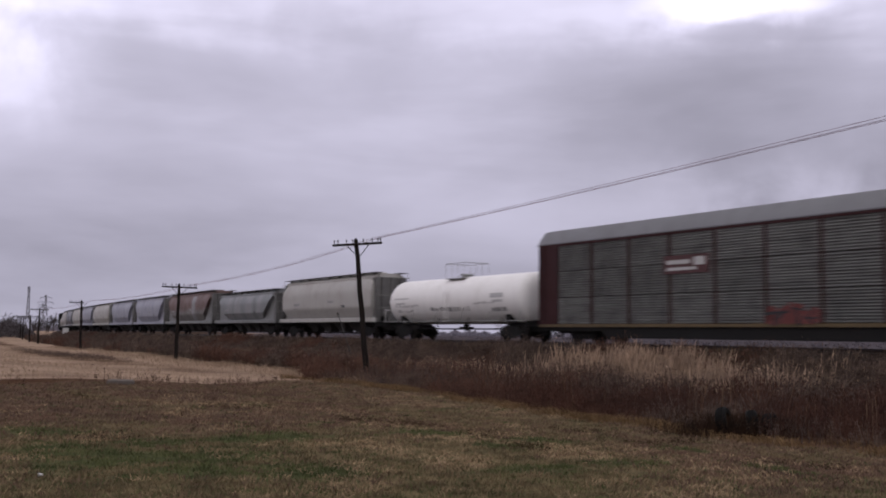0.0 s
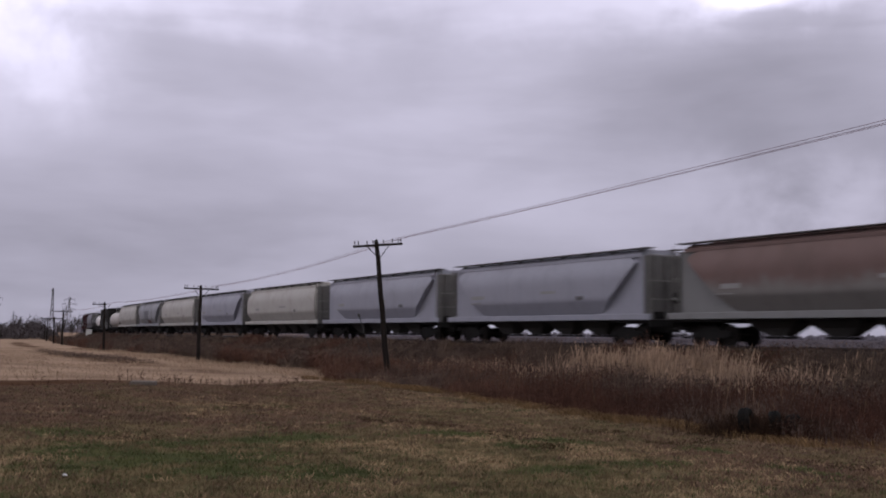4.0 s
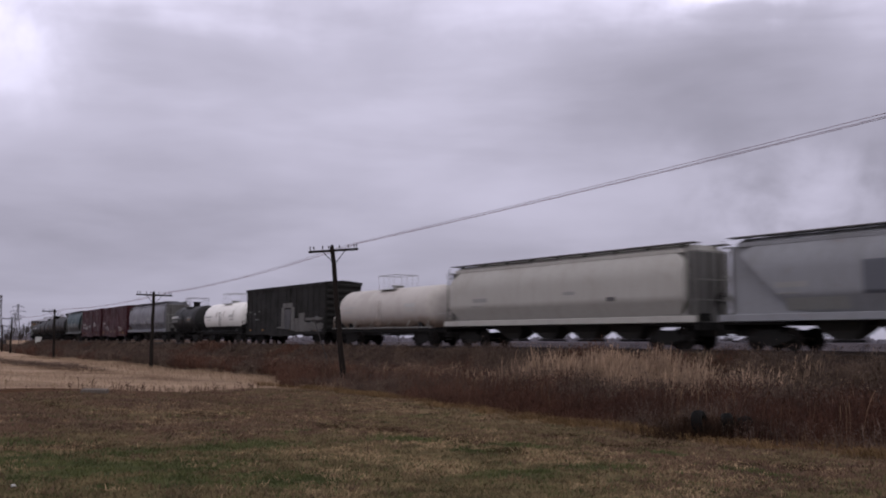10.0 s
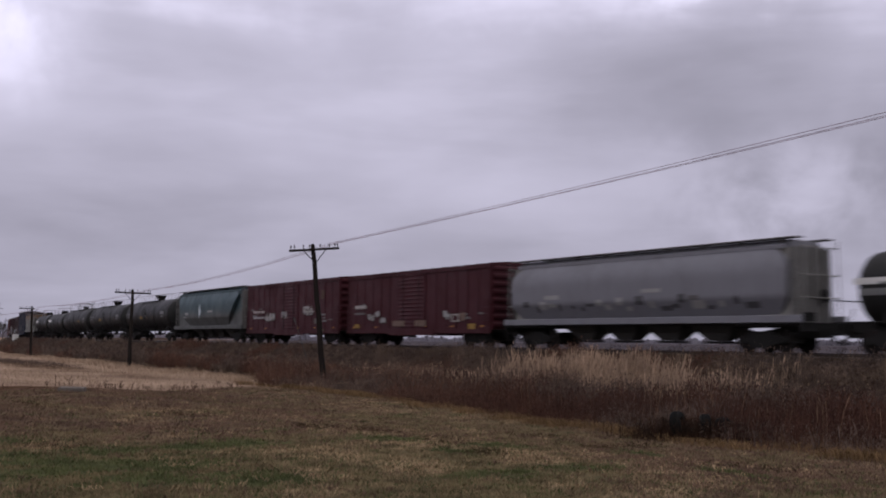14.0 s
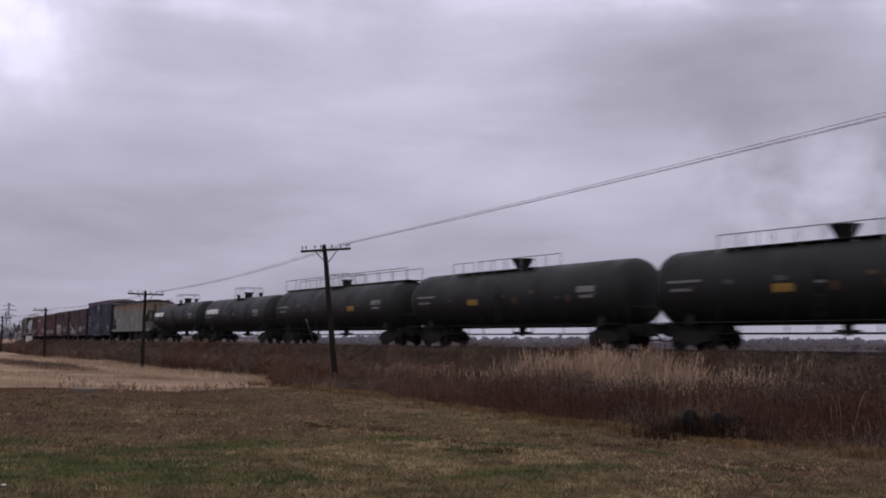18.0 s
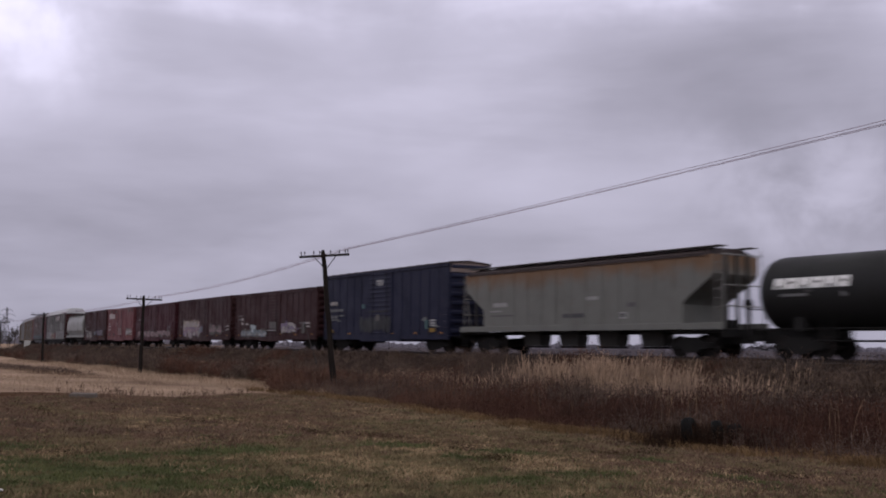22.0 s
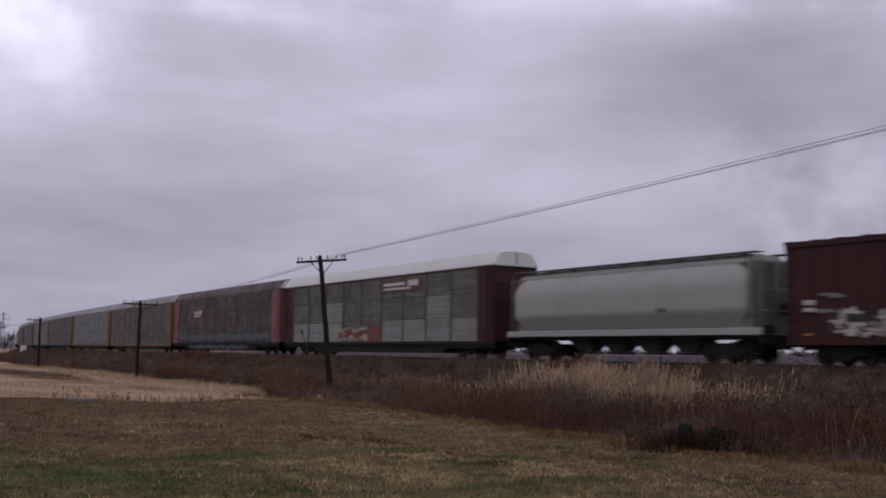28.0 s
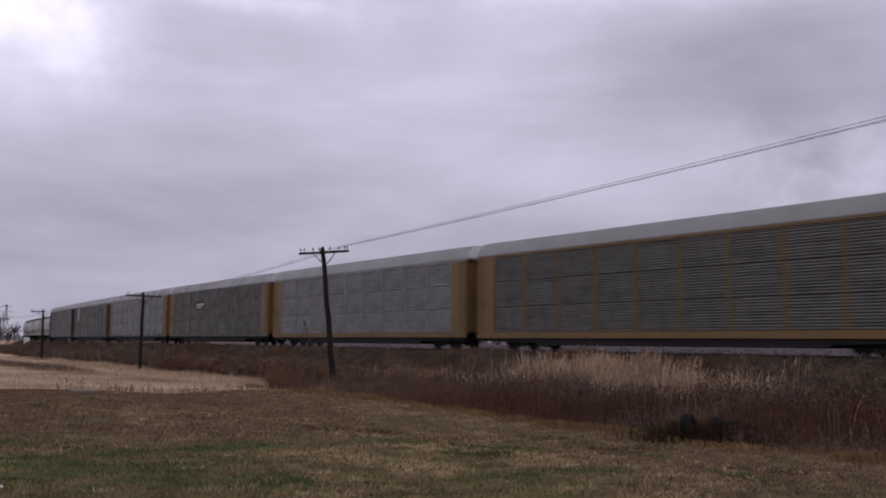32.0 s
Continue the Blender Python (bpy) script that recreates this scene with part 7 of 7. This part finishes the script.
pylon(-700, 1560, 44, 25)


# ---- small things by the line ----
def tyre(x, y, turn, tip, r=0.42):
    z = float(ground_z(np.array([x]), np.array([y]))[0])
    lift = r * abs(math.sin(radians(tip))) * 0.94 + 0.13 * abs(math.cos(radians(tip)))
    ob = thing("old_tyre", "old black rubber tyre dumped at the weed edge", "tyre", "dumped tyres", m=Matrix.Translation((x, y, z + lift)) @ pose(0, 0, 0, 0, 0, turn) @ pose(0, 0, 0, tip, 0, 0))
    bm = bmesh.new()
    prof = [(r * 0.58, -0.10), (r * 0.80, -0.135), (r * 0.95, -0.12), (r, -0.07), (r, 0.07), (r * 0.95, 0.12), (r * 0.80, 0.135), (r * 0.58, 0.10), (r * 0.66, 0.0)]
    n = 28
    rings = [[(q * math.cos(2 * math.pi * i / n), q * math.sin(2 * math.pi * i / n), h) for q, h in prof] for i in range(n)]
    skin(bm, rings + [rings[0]], True, False)
    bmesh.ops.remove_doubles(bm, verts=bm.verts, dist=0.0005)
    smooth(part("casing", bm, M_RUBBER, ob), 50)
    bm = bmesh.new()
    for i in range(n):
        a = 2 * math.pi * (i + 0.5) / n
        vs = box(bm, r - 0.01, r + 0.012, -0.022, 0.022, -0.07, 0.07)
        bmesh.ops.transform(bm, matrix=pose(0, 0, 0, 0, 0, math.degrees(a)), verts=vs)
    part("tread", bm, M_RUBBER, ob)
    return ob


M_RUBBER = paint("old_rubber", (0.006, 0.006, 0.006), grime=(0.008, 0.007, 0.006), dirt=0.4, rust=0.0, rough=0.95, gloss=0.1)


tyre(5.95, 23.75, 62, 80, 0.34)
tyre(6.58, 23.60, 75, 84, 0.31)
tyre(6.95, 23.40, 50, 74, 0.27)
tyre(6.27, 23.85, 80, 8, 0.30)


def overgrowth():
    """Dark dead weeds grown round and through the dumped tyres."""
    gen = np.random.default_rng(77)
    x = gen.normal(6.25, 0.65, 1700)
    y = 25.4 - 0.28 * x + gen.normal(-0.05, 0.28, 1700)
    h = gen.uniform(0.15, 0.62, 1700)
    q = np.stack([x, y, ground_z(x, y)], -1)
    m = straw("dark_withered_stalks", (0.026, 0.017, 0.013), (0.040, 0.022, 0.014), 0.4, 2.0)
    blades("tyre_weeds", q, h, gen.uniform(0.006, 0.012, 1700), 1.4, (0, 0), m, "dark dead weeds grown through the dumped tyres", "weeds", 0.35)
    sprigs("tyre_undergrowth", q, h * 0.8, gen.uniform(0.02, 0.05, 1700), 6, m, "dark withered undergrowth round the dumped tyres", "weeds", 0.1, 0.3)


overgrowth()


def rotten_log(x0, y0, x1, y1, r):
    """A short dark log lying in the grass."""
    z = float(ground_z(np.array([x0]), np.array([y0]))[0]) + r * 0.8
    bm = bmesh.new()
    rings = []
    for k in range(9):
        f = k / 8
        q = r * (1 + 0.12 * math.sin(k * 2.3))
        d = Vector((x1 - x0, y1 - y0, 0)).normalized()
        n = Vector((-d.y, d.x, 0))
        c = Vector((x0 + (x1 - x0) * f, y0 + (y1 - y0) * f, z + 0.02 * math.sin(k)))
        rings.append([tuple(c + n * q * math.cos(a) + Vector((0, 0, q * math.sin(a)))) for a in np.linspace(0, 2 * math.pi, 11)[:-1]])
    skin(bm, rings)
    return tagged(smooth(part("log", bm, M_WOOD)), "short rotten dark log lying at the weed edge", "log")


rotten_log(5.45, 26.5, 6.1, 25.9, 0.10)


def slab():
    x, y = -11.96, 32.88
    z = float(ground_z(np.array([x]), np.array([y]))[0])
    bm = bmesh.new()
    box(bm, -0.42, 0.42, -0.3, 0.3, -0.05, 0.14)
    bmesh.ops.bevel(bm, geom=bm.edges[:], offset=0.025, segments=2, affect="EDGES")
    ob = part("concrete_slab", bm, M_CONCRETE)
    ob.matrix_basis = pose(x, y, z, 2, 1, 12)
    tagged(ob, "weathered grey concrete slab lying in the grass", "slab")
    bm = bmesh.new()
    bmesh.ops.create_icosphere(bm, subdivisions=2, radius=0.035)
    for v in bm.verts:
        v.co *= 1 + 0.25 * noise.noise(v.co * 30)
        v.co.z *= 0.5
    ob = part("pale_stone", bm, M_MARK)
    ob.matrix_basis = pose(-5.13, 11.58, float(ground_z(np.array([-5.13]), np.array([11.58]))[0]) + 0.03)
    tagged(ob, "small pale stone lying in the turf", "stone")


M_CONCRETE = soil("weathered_concrete", ((0.150, 0.128, 0.115), (0.085, 0.073, 0.066), (0.12, 0.104, 0.094)), 1.5, 0.9, 0.4, 0.01)
slab()


def line_side():
    """A leaning iron stake in the weeds and a pale relay cabinet far up the line."""
    x, y, a = at(12.1, 6.4)
    bm = bmesh.new()
    rod(bm, (0, 0, 0), (0, 0, 3.75), 0.030, 0.024, n=6)
    rod(bm, (0, 0, 3.7), (0, 0, 3.92), 0.075, 0.05, n=8)
    ob = part("leaning_stake", bm, M_BAY)
    ob.matrix_basis = Matrix.Translation((x, y, -0.1)) @ pose(0, 0, 0, 0, -19, 0)
    tagged(ob, "thin grey iron stake leaning in the weeds", "stake")
    x, y, a = at(167, 3.6)
    ob = thing("relay_cabinet", "pale grey metal relay cabinet beside the track", "cabinet", m=pose(x, y, 0.9, 0, 0, math.degrees(a)))
    bm = bmesh.new()
    box(bm, -0.55, 0.55, -0.45, 0.45, 0, 1.75)
    bmesh.ops.bevel(bm, geom=bm.edges[:], offset=0.02, segments=1, affect="EDGES")
    part("housing", bm, M_CABINET, ob)
    bm = bmesh.new()
    box(bm, -0.62, 0.62, -0.52, 0.52, 1.75, 1.82)
    part("lid", bm, M_CABINET, ob)
    bm = bmesh.new()
    box(bm, -0.48, 0.48, -0.47, -0.452, 0.1, 1.65)
    part("door", bm, M_CABINET, ob)


M_CABINET = paint("pale_cabinet_paint", (0.52, 0.51, 0.51), dirt=0.3, rust=0.1)
line_side()
def motions():
    """The train rolls down the line; the cloud layer drifts."""
    s = 0.0
    for k, car in enumerate(CARS):
        if k:
            s += LENGTHS[k]
        body = LENGTHS[k] - 1.2
        rows = []
        for t in range(0, 33, 2):
            here = s - body / 2 - (21.37469 * t - 0.02348 * t * t / 2)
            x, y, a = at(here)
            rows.append((t, pose(x, y, RAIL, 0, 0, math.degrees(a) - 90)))
        walk(car, rows)
    walk(dome, [(0, pose(0, 0, 0)), (16, pose(0, 0, 0, 2.0, 0, -2.4)), (32, pose(0, 0, 0, 2.9, 0, -4.8))])


motions()
